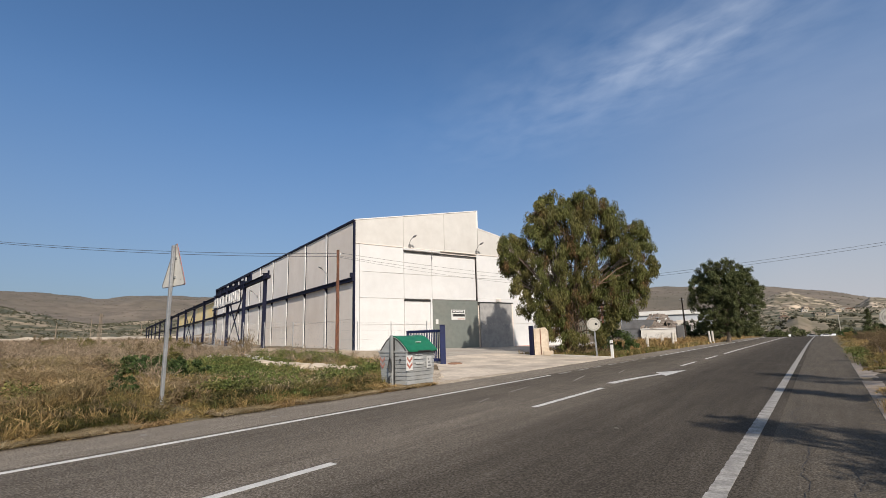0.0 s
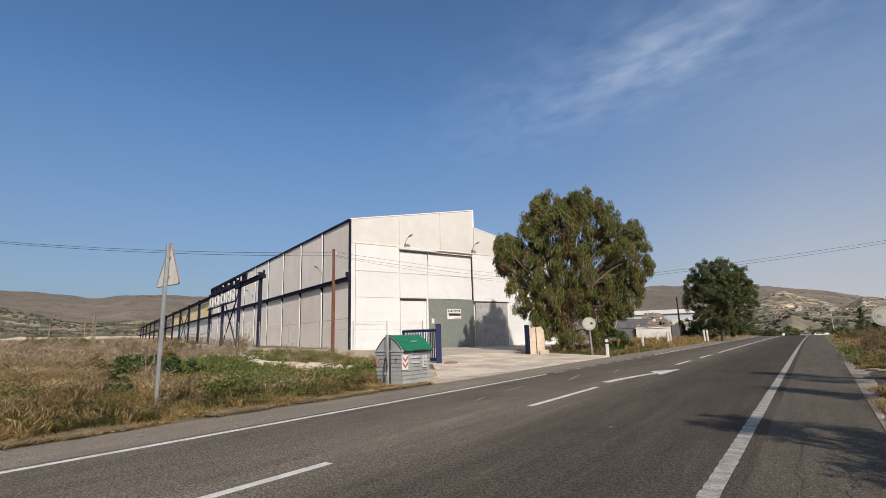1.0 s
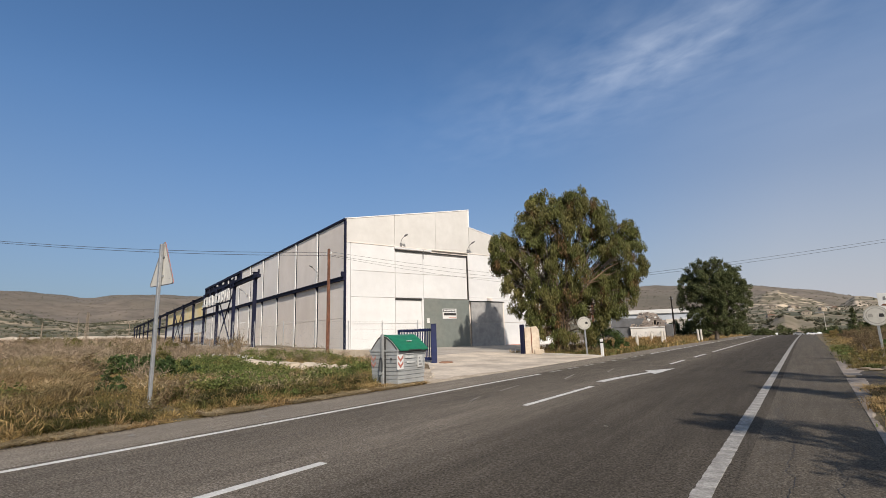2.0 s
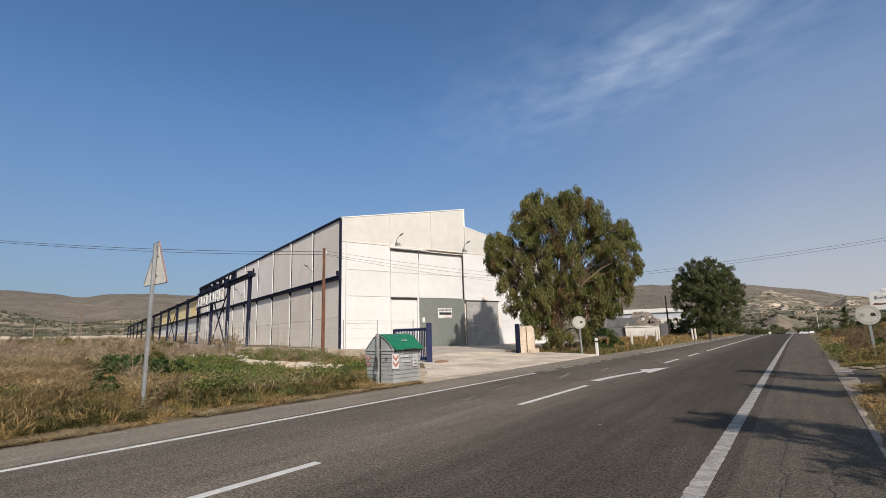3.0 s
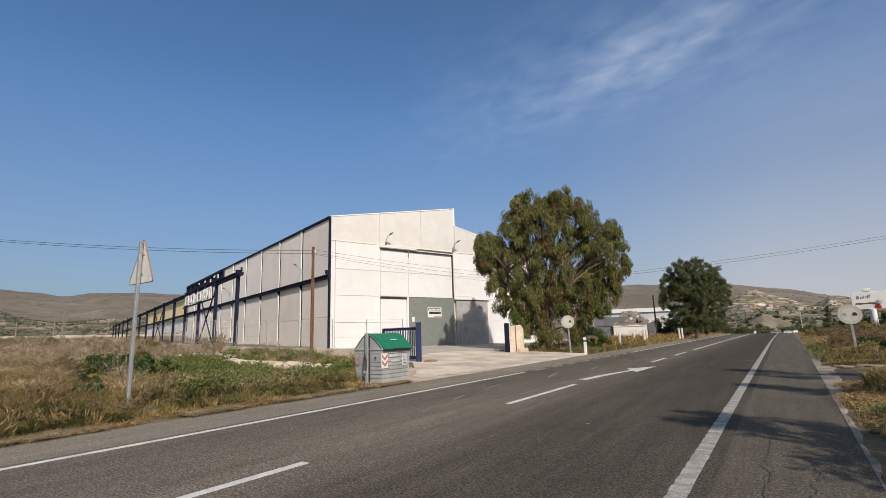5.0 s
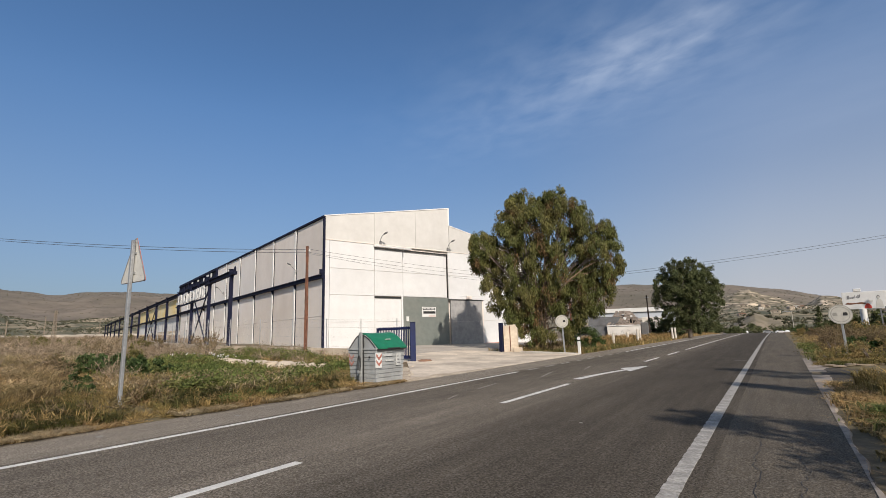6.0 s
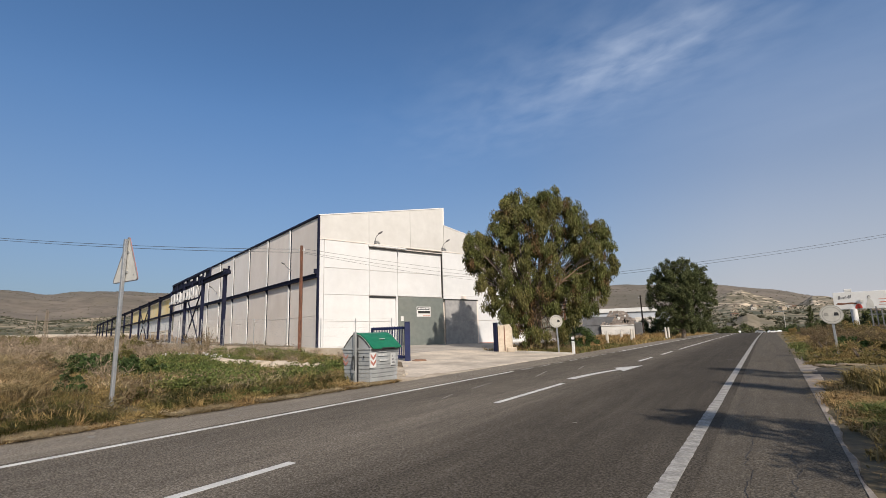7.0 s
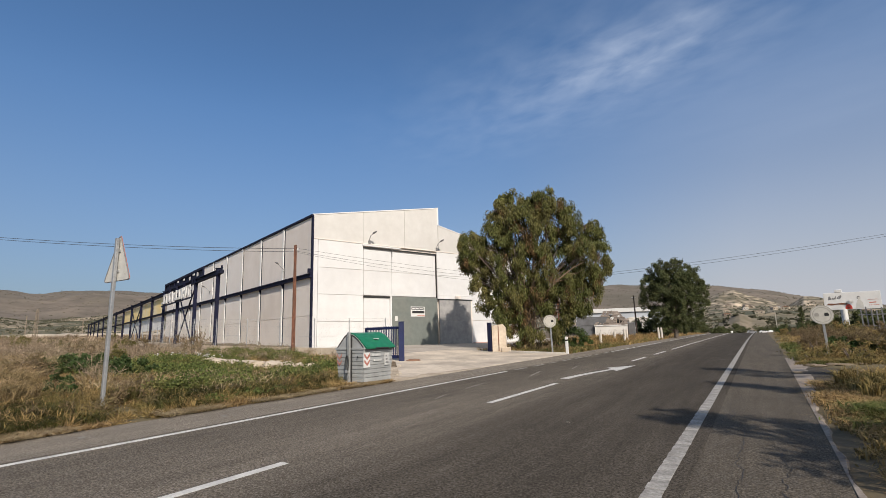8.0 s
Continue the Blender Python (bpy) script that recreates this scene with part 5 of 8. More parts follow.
rod(bm, (0.45, 0.0, 3.25), (0.45, 0.011, 3.25), 0.015)
part("bolt", bm, M["galvanised"], plate)


def round_sign(m, height, radius, label, mark):
    s = thing("round_sign", m, label, "traffic sign", "round signs by the road")
    bm = bmesh.new()
    box(bm, (-0.05, 0.012, 0), (0.05, 0.085, height + 0.1), None, 0.01)
    part("post", bm, M["galvanised"], s)
    bm = bmesh.new()
    disc = [(radius * math.cos(a), height + radius * math.sin(a)) for a in np.linspace(0, 2 * math.pi, 40, endpoint=False)]
    prism(bm, disc, -0.012, 0.012)
    pl = part("plate", bm, M["sign_face"], s, "faded off-white disc")
    for r0, r1 in ((0.93, 0.98), (0.74, 0.80)):
        bm = bmesh.new()
        n = 40
        inner = [bm.verts.new((radius * r0 * math.cos(2 * math.pi * i / n), -0.0165, height + radius * r0 * math.sin(2 * math.pi * i / n))) for i in range(n)]
        outer = [bm.verts.new((radius * r1 * math.cos(2 * math.pi * i / n), -0.0165, height + radius * r1 * math.sin(2 * math.pi * i / n))) for i in range(n)]
        for i in range(n):
            bm.faces.new((inner[i], inner[(i + 1) % n], outer[(i + 1) % n], outer[i]))
        part("ring", bm, M["sign_ring"], pl)
    for x, mt in ((0.20, "dark"), (-0.22, "sign_ring")) if mark else ((0.17, "dark"),):
        bm = bmesh.new()
        w = radius * 0.19
        cx = x * radius / 0.45 * 0.9 if mark else x
        prism(bm, [(cx - w, height - 0.06), (cx + w, height - 0.06), (cx + w, height + 0.02), (cx + w * 0.6, height + 0.09), (cx - w * 0.7, height + 0.09), (cx - w, height + 0.02)], -0.022, -0.017)
        part("car_symbol", bm, M[mt], pl)
    return s


round_sign(Matrix.LocRotScale((-12.15, 32.85, 0.0), Euler((0, radians(-1.5), radians(12))), None), 2.23, 0.45, "round faded grey sign on a thin post in the verge", False)
round_sign(Matrix.LocRotScale((2.70, 29.1, -0.03), Euler((0, radians(-0.6), radians(-4))), None), 1.99, 0.45, "round faded end-of-overtaking sign leaning among weeds", True)

guide = thing("guide_post", pose(-10.88, 32.2, 0.0), "white plastic roadside guide post with a dark cap", "post")
bm = bmesh.new()
box(bm, (-0.09, -0.06, 0), (0.09, 0.06, 0.86), None, 0.02)
part("shaft", bm, M["sheet_white"], guide)
bm = bmesh.new()
box(bm, (-0.092, -0.062, 0.86), (0.092, 0.062, 0.96), None, 0.01)
part("band", bm, M["dark"], guide)
bm = bmesh.new()
prism(bm, rounded([(-0.09, 0.96), (0.09, 0.96), (0.09, 1.15), (-0.09, 1.15)], 0.05), -0.06, 0.06)
part("cap", bm, M["sheet_white"], guide)

# ---- utility poles and wires ----
POLE_A = Vector((-23.8, 20.0, rise(-23.8, 0)))


def utility_pole(p, height, mat, label):
    ob = thing("utility_pole", Matrix.Translation(p), label, "pole", "utility poles")
    bm = bmesh.new()
    tube(bm, [Vector((0, 0, -0.3)), Vector((0.02, 0, height * 0.5)), Vector((0.0, 0, height))], [0.13, 0.115, 0.09], 10)
    part("shaft", bm, mat, ob)
    bm = bmesh.new()
    for s in (-1, 1):
        rod(bm, (s * 0.10, 0, height - 0.32), (s * 0.22, 0, height - 0.32), 0.02, seg=6)
        rod(bm, (s * 0.22, 0, height - 0.36), (s * 0.22, 0, height - 0.22), 0.045, seg=8)
    part("insulator", bm, M["sheet_white"], ob)
    return ob


utility_pole(POLE_A, 6.9, M["rust"], "rust-brown utility pole in the weeds before the hall")
POLE_W = Vector((-46.7, 4.6, rise(-46.7, 0)))
utility_pole(POLE_W, 8.5, M["rust"], "rust-brown utility pole in the field")
POLE_B = Vector((-19.0, 54.0, rise(-19.0, 0)))
utility_pole(POLE_B, 7.5, M["rust"], "rust-brown utility pole behind the big tree")
POLE_E = Vector((16.0, 64.0, rise(16.0, 0)))
utility_pole(POLE_E, 10.4, M["wood_pole"], "tall wooden utility pole beyond the road")


def wire(a, b, sag, label="thin black overhead wire", r=0.014):
    bm = bmesh.new()
    n = 30
    pts = [a.lerp(b, i / n) - Vector((0, 0, sag * 4 * (i / n) * (1 - i / n))) for i in range(n + 1)]
    tube(bm, pts, [r] * (n + 1), 5)
    tagged(finish("overhead_wire", bm, M["wire"]), label, "wire", "overhead wires")


for k, h in enumerate((-0.22, -0.42)):
    top = POLE_A + Vector((0, 0, 6.9 + h))
    wire(POLE_W + Vector((0, 0, 8.5 + h * 0.5 - 0.1)), top, 0.35)
    wire(top + Vector((0.2, 0, 0)), POLE_B + Vector((0, 0, 7.5 + h)), 0.35 + 0.1 * k, "thin grey overhead wire", 0.009)
    wire(POLE_B + Vector((0.1, 0, 7.5 + h)), POLE_E + Vector((0, 0, 10.4 + h)), 0.35 + 0.08 * k)
wire(POLE_A + Vector((0.2, 0, 6.4)), POLE_B + Vector((0, 0, 6.4)), 0.5, "thin grey overhead wire", 0.008)

# ---- low shed, ruined house, poles and stumps beyond the tree ----
shed = thing("low_shed", Matrix.LocRotScale((-28.5, 90.5, 0.9), Euler((0, 0, radians(14))), None), "long low shed with pale grey-blue walls and a white roof edge", "shed")
bm = bmesh.new()
box(bm, (0, 0, 0), (15.0, 14, 3.6))
part("wall", bm, M["shed_blue"], shed)
bm = bmesh.new()
box(bm, (-0.3, -0.3, 3.6), (15.3, 14.3, 4.35), None, 0.05)
part("roof", bm, M["sheet_white"], shed)
bm = bmesh.new()
box(bm, (9.2, -0.5, 0), (12.6, -0.02, 2.6), None, 0.03)
part("annexe", bm, M["plaster"], shed)
bm = bmesh.new()
box(bm, (10.2, -0.53, 0.9), (11.4, -0.505, 1.8))
part("window", bm, M["slate"], shed)

ruin = thing("ruined_house", Matrix.LocRotScale((-18.7, 66.95, 0.25), Euler((0, 0, radians(14))), None), "small ruined house with a ragged white gable and broken roof", "house")
bm = bmesh.new()
box(bm, (0.1, 0, 0), (4.3, 5, 1.75))
part("wall", bm, M["whitewash"], ruin, "whitewashed wall with faded scrawls")
bm = bmesh.new()
box(bm, (0.0, -0.10, 1.70), (4.3, 0.02, 1.84), None, 0.02)
part("ledge", bm, M["sheet_white"], ruin)
# broken hipped roof: rafters, ragged tiles with holes, and a dark block as the shade behind
bm = bmesh.new()
prism(bm, [(0.9, 1.80), (4.4, 1.80), (3.6, 3.05), (2.1, 3.25)], 1.6, 4.6)
part("loft", bm, M["dark"], ruin, "dark block that stands for the shade inside the broken roof")
for k in range(9):
    bm = bmesh.new()
    x = 0.7 + k * 0.45
    rod(bm, (x, 0.0, 1.82), (1.9 + k * 0.22, 2.3, 3.5 - 0.05 * abs(k - 3)), 0.05, seg=5)
    part("rafter", bm, M["timber"], ruin)
bm = bmesh.new()
box(bm, (-0.22, -0.17, -0.02), (0.22, 0.17, 0.035), None, 0.01)
tile_mesh = bpy.data.meshes.new("roof_tile")
bm.to_mesh(tile_mesh), bm.free()
tile_mesh.materials.append(M["old_tile"])
rg = random.Random(19)
for row in range(9):
    f = row / 8
    n = 12 - row // 3
    x0, x1 = 0.1 + 1.25 * f, 4.75 - 0.75 * f
    for k in range(n):
        q = (k + 0.5) / n
        hole = noise.noise(Vector((q * 3.2 + 5, f * 2.6, 3.0))) > 0.27 or rg.random() < 0.08 or (q > 0.82 and f > 0.55)
        if hole:
            continue
        tile = new("roof_tile", tile_mesh)
        tile.parent = ruin
        tile.matrix_basis = pose(x0 + (x1 - x0) * q, 0.05 + 2.3 * f + rg.uniform(-.04, .04), 1.92 + 1.72 * f - 0.45 * max(0.0, q - 0.6) * f + rg.uniform(-.04, .05), 36 + rg.uniform(-9, 9), rg.uniform(-12, 12), rg.uniform(-14, 14))
bm = bmesh.new()
prism(bm, [(2.0, 2.45), (2.5, 2.5), (2.7, 2.85), (2.3, 2.95)], 1.2, 1.26)
prism(bm, [(3.2, 2.7), (3.5, 2.75), (3.4, 3.2), (3.15, 3.05)], 1.4, 1.46)
part("plaster_patch", bm, M["sheet_white"], ruin, "pale slab of fallen plaster")
# dark block stands in for the shaded opening at the wall's end
bm = bmesh.new()
box(bm, (4.35, 0.3, 0.0), (5.3, 3.0, 2.1), None, 0.1)
part("lean_to", bm, M["slate"], ruin, "dark block in place of the shaded opening beside the wall")
bm = bmesh.new()
prism(bm, [(-2.4, 1.9), (1.3, 1.8), (1.9, 2.95), (-2.1, 3.1)], 0.4, 5.0)
part("roof", bm, M["slate"], ruin, "dark slate roof slope")
bm = bmesh.new()
box(bm, (-2.3, 0.5, 0), (-0.02, 5, 1.85))
part("wall", bm, M["slate"], ruin)
rg = random.Random(9)
for k in range(5):
    x = 0.4 + k * 0.7
    bm = bmesh.new()
    zz = rg.uniform(0.5, 1.1)
    tube(bm, [Vector((x, -0.012, zz)), Vector((x + 0.15, -0.012, zz + rg.uniform(0.2, 0.5))), Vector((x + 0.3, -0.012, zz + rg.uniform(-0.1, 0.3))), Vector((x + 0.42, -0.012, zz + rg.uniform(0.1, 0.5)))], [0.018] * 4, 5)
    part("painted_scrawl", bm, M["lamp_grey"], ruin, "grey painted scrawl that cannot be read")

utility_pole(Vector((-15.2, 77, 0.15)), 6.3, M["wood_pole"], "dark thin wooden utility pole by the far shed")
for x, y, h in ((-12.32, 46.0, 1.15), (-12.49, 52.0, 1.25), (-12.15, 55.0, 1.5), (-12.24, 56.5, 1.45), (-11.22, 71, 1.6), (-11.1, 72.5, 1.6)):
    st = thing("white_stump", pose(x, y, rise(x, 0) - 0.05, 2.0 * math.sin(y), 2.0 * math.cos(x * 3), 0), "short whitewashed post in the verge", "post", "whitewashed posts")
    bm = bmesh.new()
    rod(bm, (0, 0, 0), (0, 0, h), 0.14, 0.13, 10)
    part("shaft", bm, M["plaster"], st)

# ---- billboard ----
bb = thing("billboard", Matrix.LocRotScale((6.75, 69.7, 0.6), Euler((0, 0, radians(-6))), Vector((0.74, 1.0, 1.0))), "white roadside billboard with a red motif on a thick post", "billboard")
bm = bmesh.new()
box(bm, (0, 0, 2.35), (6.6, 0.25, 4.25), None, 0.02)
pnl = part("panel", bm, M["sheet_white"], bb)
bm = bmesh.new()
box(bm, (1.4, -0.02, 4.25), (2.3, 0.2, 4.6), None, 0.05)
part("topper", bm, M["sheet_white"], bb)
# a row of dark strokes, a rusty strip, a red bundle beside a pale round shape, and a boxed note
for k, (w, h, low) in enumerate(((0.26, 0.42, 0), (0.12, 0.24, 0), (0.15, 0.22, 0), (0.17, 0.24, -.02), (0.10, 0.34, 0), (0.14, 0.22, 0), (0.16, 0.40, -.06), (0.12, 0.36, 0))):
    bm = bmesh.new()
    x, z = 0.55 + k * 0.205, 3.46 + low + 0.02 * k
    prism(bm, rounded([(x, z), (x + w, z + 0.02), (x + w + 0.06, z + h), (x + 0.06, z + h - 0.03)], 0.04, 3), -0.016, -0.004)
    part("print_shape", bm, M["lamp_grey"], pnl, "dark unreadable lettering")
for outline, mt in (([(0.25, 2.92), (0.9, 2.86), (1.6, 2.93), (2.6, 2.88), (2.75, 3.02), (2.1, 3.10), (1.3, 3.04), (0.5, 3.10)], "rust"),
                    (rounded([(2.4, 2.40), (3.25, 2.40), (3.2, 2.72), (2.95, 2.95), (2.65, 2.92), (2.45, 2.66)], 0.1, 3), "red"), ([(2.55, 2.50), (2.95, 2.52), (2.9, 2.64), (2.6, 2.62)], "faded_red"),
                    ([(3.65, 2.45), (4.55, 2.45), (4.5, 3.05), (4.3, 3.35), (3.95, 3.35), (3.75, 2.95)], "sign_back"),
                    ([(3.0, 3.05), (3.45, 3.05), (3.45, 3.3), (3.0, 3.3)], "sign_back"),
                    ([(5.1, 2.72), (6.3, 2.72), (6.3, 2.76), (5.1, 2.76)], "faded_red"), ([(5.1, 3.32), (6.3, 3.32), (6.3, 3.36), (5.1, 3.36)], "faded_red"), ([(5.2, 2.95), (6.0, 2.98), (6.0, 3.08), (5.2, 3.05)], "faded_red")):
    bm = bmesh.new()
    prism(bm, outline, -0.016, -0.004)
    part("print_shape", bm, M[mt], pnl)
bm = bmesh.new()
rod(bm, (4.1, -0.004, 3.58), (4.1, -0.016, 3.58), 0.20, seg=14)
part("print_shape", bm, M["lamp_grey"], pnl)
bm = bmesh.new()
rod(bm, (4.13, -0.017, 3.54), (4.13, -0.022, 3.54), 0.15, seg=14)
part("print_shape", bm, M["sign_back"], pnl)
bm = bmesh.new()
rod(bm, (2.2, 0.12, -0.5), (2.2, 0.12, 2.36), 0.42, seg=16)
part("column", bm, M["sheet_white"], bb)
bm = bmesh.new()
for x in (1.0, 3.2, 5.6):
    box(bm, (x, 0.25, 2.3), (x + 0.1, 0.4, 4.1))
part("frame", bm, M["galvanised"], bb)
pal = thing("slat_fence", Matrix.LocRotScale((9.6, 68.5, 0.35), Euler((0, 0, radians(-10))), None), "grey weathered slat fence behind the weeds", "fence")
for k in range(26):
    bm = bmesh.new()
    box(bm, (k * 0.42, 0, 0), (k * 0.42 + 0.12, 0.06, 2.6 + 0.2 * math.sin(k * 1.7)))
    part("slat", bm, M["lamp_grey"], pal)
for z in (0.7, 1.9):
    bm = bmesh.new()
    box(bm, (-0.2, 0.06, z), (11, 0.12, z + 0.12))
    part("rail", bm, M["lamp_grey"], pal)


# ---- far cars, houses and lamps at the end of the road ----
def car(m, label, mat):
    c = thing("car", m, label, "car", "cars far down the road")
    bm = bmesh.new()
    prism(bm, rounded([(-2.1, 0.3), (2.1, 0.3), (2.1, 0.85), (1.3, 0.95), (0.7, 1.45), (-1.1, 1.45), (-1.9, 0.95), (-2.1, 0.85)], 0.12, 3), -0.85, 0.85)
    part("body", bm, mat, c)
    bm = bmesh.new()
    prism(bm, [(0.72, 1.0), (1.15, 1.0), (0.66, 1.38), (-1.0, 1.38), (-1.5, 1.0)], -0.86, 0.86)
    part("window", bm, M["glass_dark"], c)
    for x in (-1.3, 1.3):
        for y in (-0.78, 0.78):
            bm = bmesh.new()
            rod(bm, (x, y - 0.1, 0.32), (x, y + 0.1, 0.32), 0.32, seg=14)
            part("wheel", bm, M["dark"], c)
    return c


car(Matrix.LocRotScale((-11.4, 285, rise(0, 285)), Euler((0, 0, radians(90))), None), "white car far down the road", M["car_white"])
car(Matrix.LocRotScale((-2.4, 280, rise(0, 280)), Euler((0, 0, radians(5))), None), "pale car parked at the far roadside", M["galvanised"])


car(Matrix.LocRotScale((2.6, 300, rise(0, 300)), Euler((0, 0, radians(12))), None), "white car at the end of the road", M["car_white"])
car(Matrix.LocRotScale((5.6, 306, rise(0, 306)), Euler((0, 0, radians(95))), None), "white car coming up the far road", M["car_white"])


def house(x, y, w, d, h, mat, roof, turn, label):
    b = thing("house", Matrix.LocRotScale((x, y, rise(x, y) - 0.5), Euler((0, 0, radians(turn))), None), label, "house", "houses of the far village")
    bm = bmesh.new()
    box(bm, (-w / 2, -d / 2, 0), (w / 2, d / 2, h))
    part("wall", bm, mat, b)
    bm = bmesh.new()
    prism(bm, [(-w / 2 - 0.4, h), (w / 2 + 0.4, h), (0, h + w * 0.18)], -d / 2 - 0.3, d / 2 + 0.3)
    part("roof", bm, roof, b)
    for k in range(max(2, int(w / 3.5))):
        bm = bmesh.new()
        cx = -w / 2 + (k + 0.5) * w / max(2, int(w / 3.5))
        box(bm, (cx - 0.5, -d / 2 - 0.03, h * 0.45), (cx + 0.5, -d / 2 + 0.02, h * 0.45 + 1.2))
        part("window", bm, M["glass_dark"], b)
    return b


rr = random.Random(12)
deps = bpy.context.evaluated_depsgraph_get()
deps.update()


def land(x, y):
    """Height of the land or hill at a place."""
    hit, place, *_ = scene.ray_cast(deps, Vector((x, y, 600)), Vector((0, 0, -1)))
    return place.z if hit else 0.0


for k in range(12):
    az, y = radians(rr.uniform(-2.2, 3.2) if k < 8 else rr.uniform(-9, 6)), rr.uniform(640, 1040)
    x = -math.tan(az) * y
    b = house(x, y, rr.uniform(6, 12), rr.uniform(6, 9), rr.uniform(3, 5), M[rr.choice(["village", "low_wall", "low_wall", "plaster"])], M[rr.choice(["tile_roof", "village", "village"])], rr.uniform(-40, 40), "small pale village house far down the valley")
    b.matrix_world.translation.z = land(x, y) - 0.8
for k, (x, y, h) in enumerate(((3.7, 130, 4.4),)):
    lp = thing("street_lamp", pose(x, y, rise(x, y)), "slim pale street lamp by the roadside", "lamp", "street lamps")
    bm = bmesh.new()
    rod(bm, (0, 0, 0), (0, 0, h), 0.05, 0.04)
    part("pole", bm, M["plaster"], lp)
    bm = bmesh.new()
    box(bm, (-1.7, -0.08, h - 0.05), (0.05, 0.08, h + 0.05), None, 0.02)
    part("arm", bm, M["galvanised"], lp)

pyl = thing("lattice_pylon", pose(-143, 44, rise(-143, 44)), "slender grey concrete power pylon in the field", "pylon", "pylons")
bm = bmesh.new()
for sx in (-0.55, 0.55):
    for sy in (-0.3, 0.3):
        rod(bm, (sx, sy, 0), (sx * 0.35, sy * 0.5, 7.0), 0.08, 0.06, 6)
part("leg", bm, M["timber"], pyl)
for k in range(7):
    bm = bmesh.new()
    z = 0.8 + k * 0.9
    w = 0.55 - 0.36 * z / 7.0
    box(bm, (-w, -0.12, z), (w, 0.12, z + 0.14))
    part("rung", bm, M["timber"], pyl)
for az, d, h in ((76.2, 150, 4.5), (73.6, 180, 6.5), (69.5, 190, 6.0), (66.4, 200, 6.0)):
    x, y = -math.sin(radians(az)) * d, math.cos(radians(az)) * d
    lp = thing("field_pole", pose(x, y, rise(x, y)), "thin wooden pole far out in the field", "pole", "poles in the field")
    bm = bmesh.new()
    rod(bm, (0, 0, -0.2), (0, 0, h), 0.16, 0.12, 7)
    part("shaft", bm, M["timber"], lp)
# pale earth bank at the far side of the field
bm = bmesh.new()
rows = []
for k in range(60):
    az = radians(62 + k * 0.45)
    d = 176 + 6 * math.sin(k * 0.5)
    hgt = 0.9 + 0.8 * noise.noise(Vector((k * 0.35, 1, 0)))
    base = Vector((-math.sin(az), math.cos(az), 0))
    row = []
    for q, zz in ((-4, -0.5), (-1, hgt), (2, hgt + 0.3), (6, -1.0)):
        p = base * (d + q)
        row.append(bm.verts.new((p.x, p.y, rise(p.x, p.y) + zz)))
    rows.append(row)
for r0, r1 in zip(rows, rows[1:]):
    for i in range(3):
        bm.faces.new((r0[i], r0[i + 1], r1[i + 1], r1[i]))
bmesh.ops.recalc_face_normals(bm, faces=bm.faces)
tagged(finish("earth_bank", bm, M["rubble"]), "pale bank of bare earth across the far field", "bank", kind="structure")


# ---- leaves and trees ----
def leaf_cloud(centres, radii, counts, size, width, droop, seed, flat=0.0):
    """Corners and faces of many small leaves about the given lumps; droop turns their tips down."""
    g = np.random.default_rng(seed)
    c = np.repeat(np.asarray(centres, float), counts, axis=0)
    rad = np.repeat(np.asarray(radii, float), counts, axis=0)
    n = len(c)
    d = g.normal(size=(n, 3))
    d /= np.linalg.norm(d, axis=1, keepdims=True)
    p = c + d * rad * (g.random((n, 1)) ** 0.45)
    ax = g.normal(size=(n, 3)) * (1 - droop * 0.6)
    ax[:, 2] -= droop * 1.6
    ax /= np.linalg.norm(ax, axis=1, keepdims=True)
    side = np.cross(ax, g.normal(size=(n, 3)))
    side /= np.linalg.norm(side, axis=1, keepdims=True) + 1e-9
    ln = size * g.uniform(0.6, 1.3, (n, 1))
    wd = width * g.uniform(0.7, 1.3, (n, 1))
    v = np.empty((n, 4, 3))
    v[:, 0] = p
    v[:, 1] = p + ax * ln * 0.5 + side * wd
    v[:, 2] = p + ax * ln
    v[:, 3] = p + ax * ln * 0.5 - side * wd
    return v.reshape(-1, 3), np.arange(n * 4).reshape(n, 4)


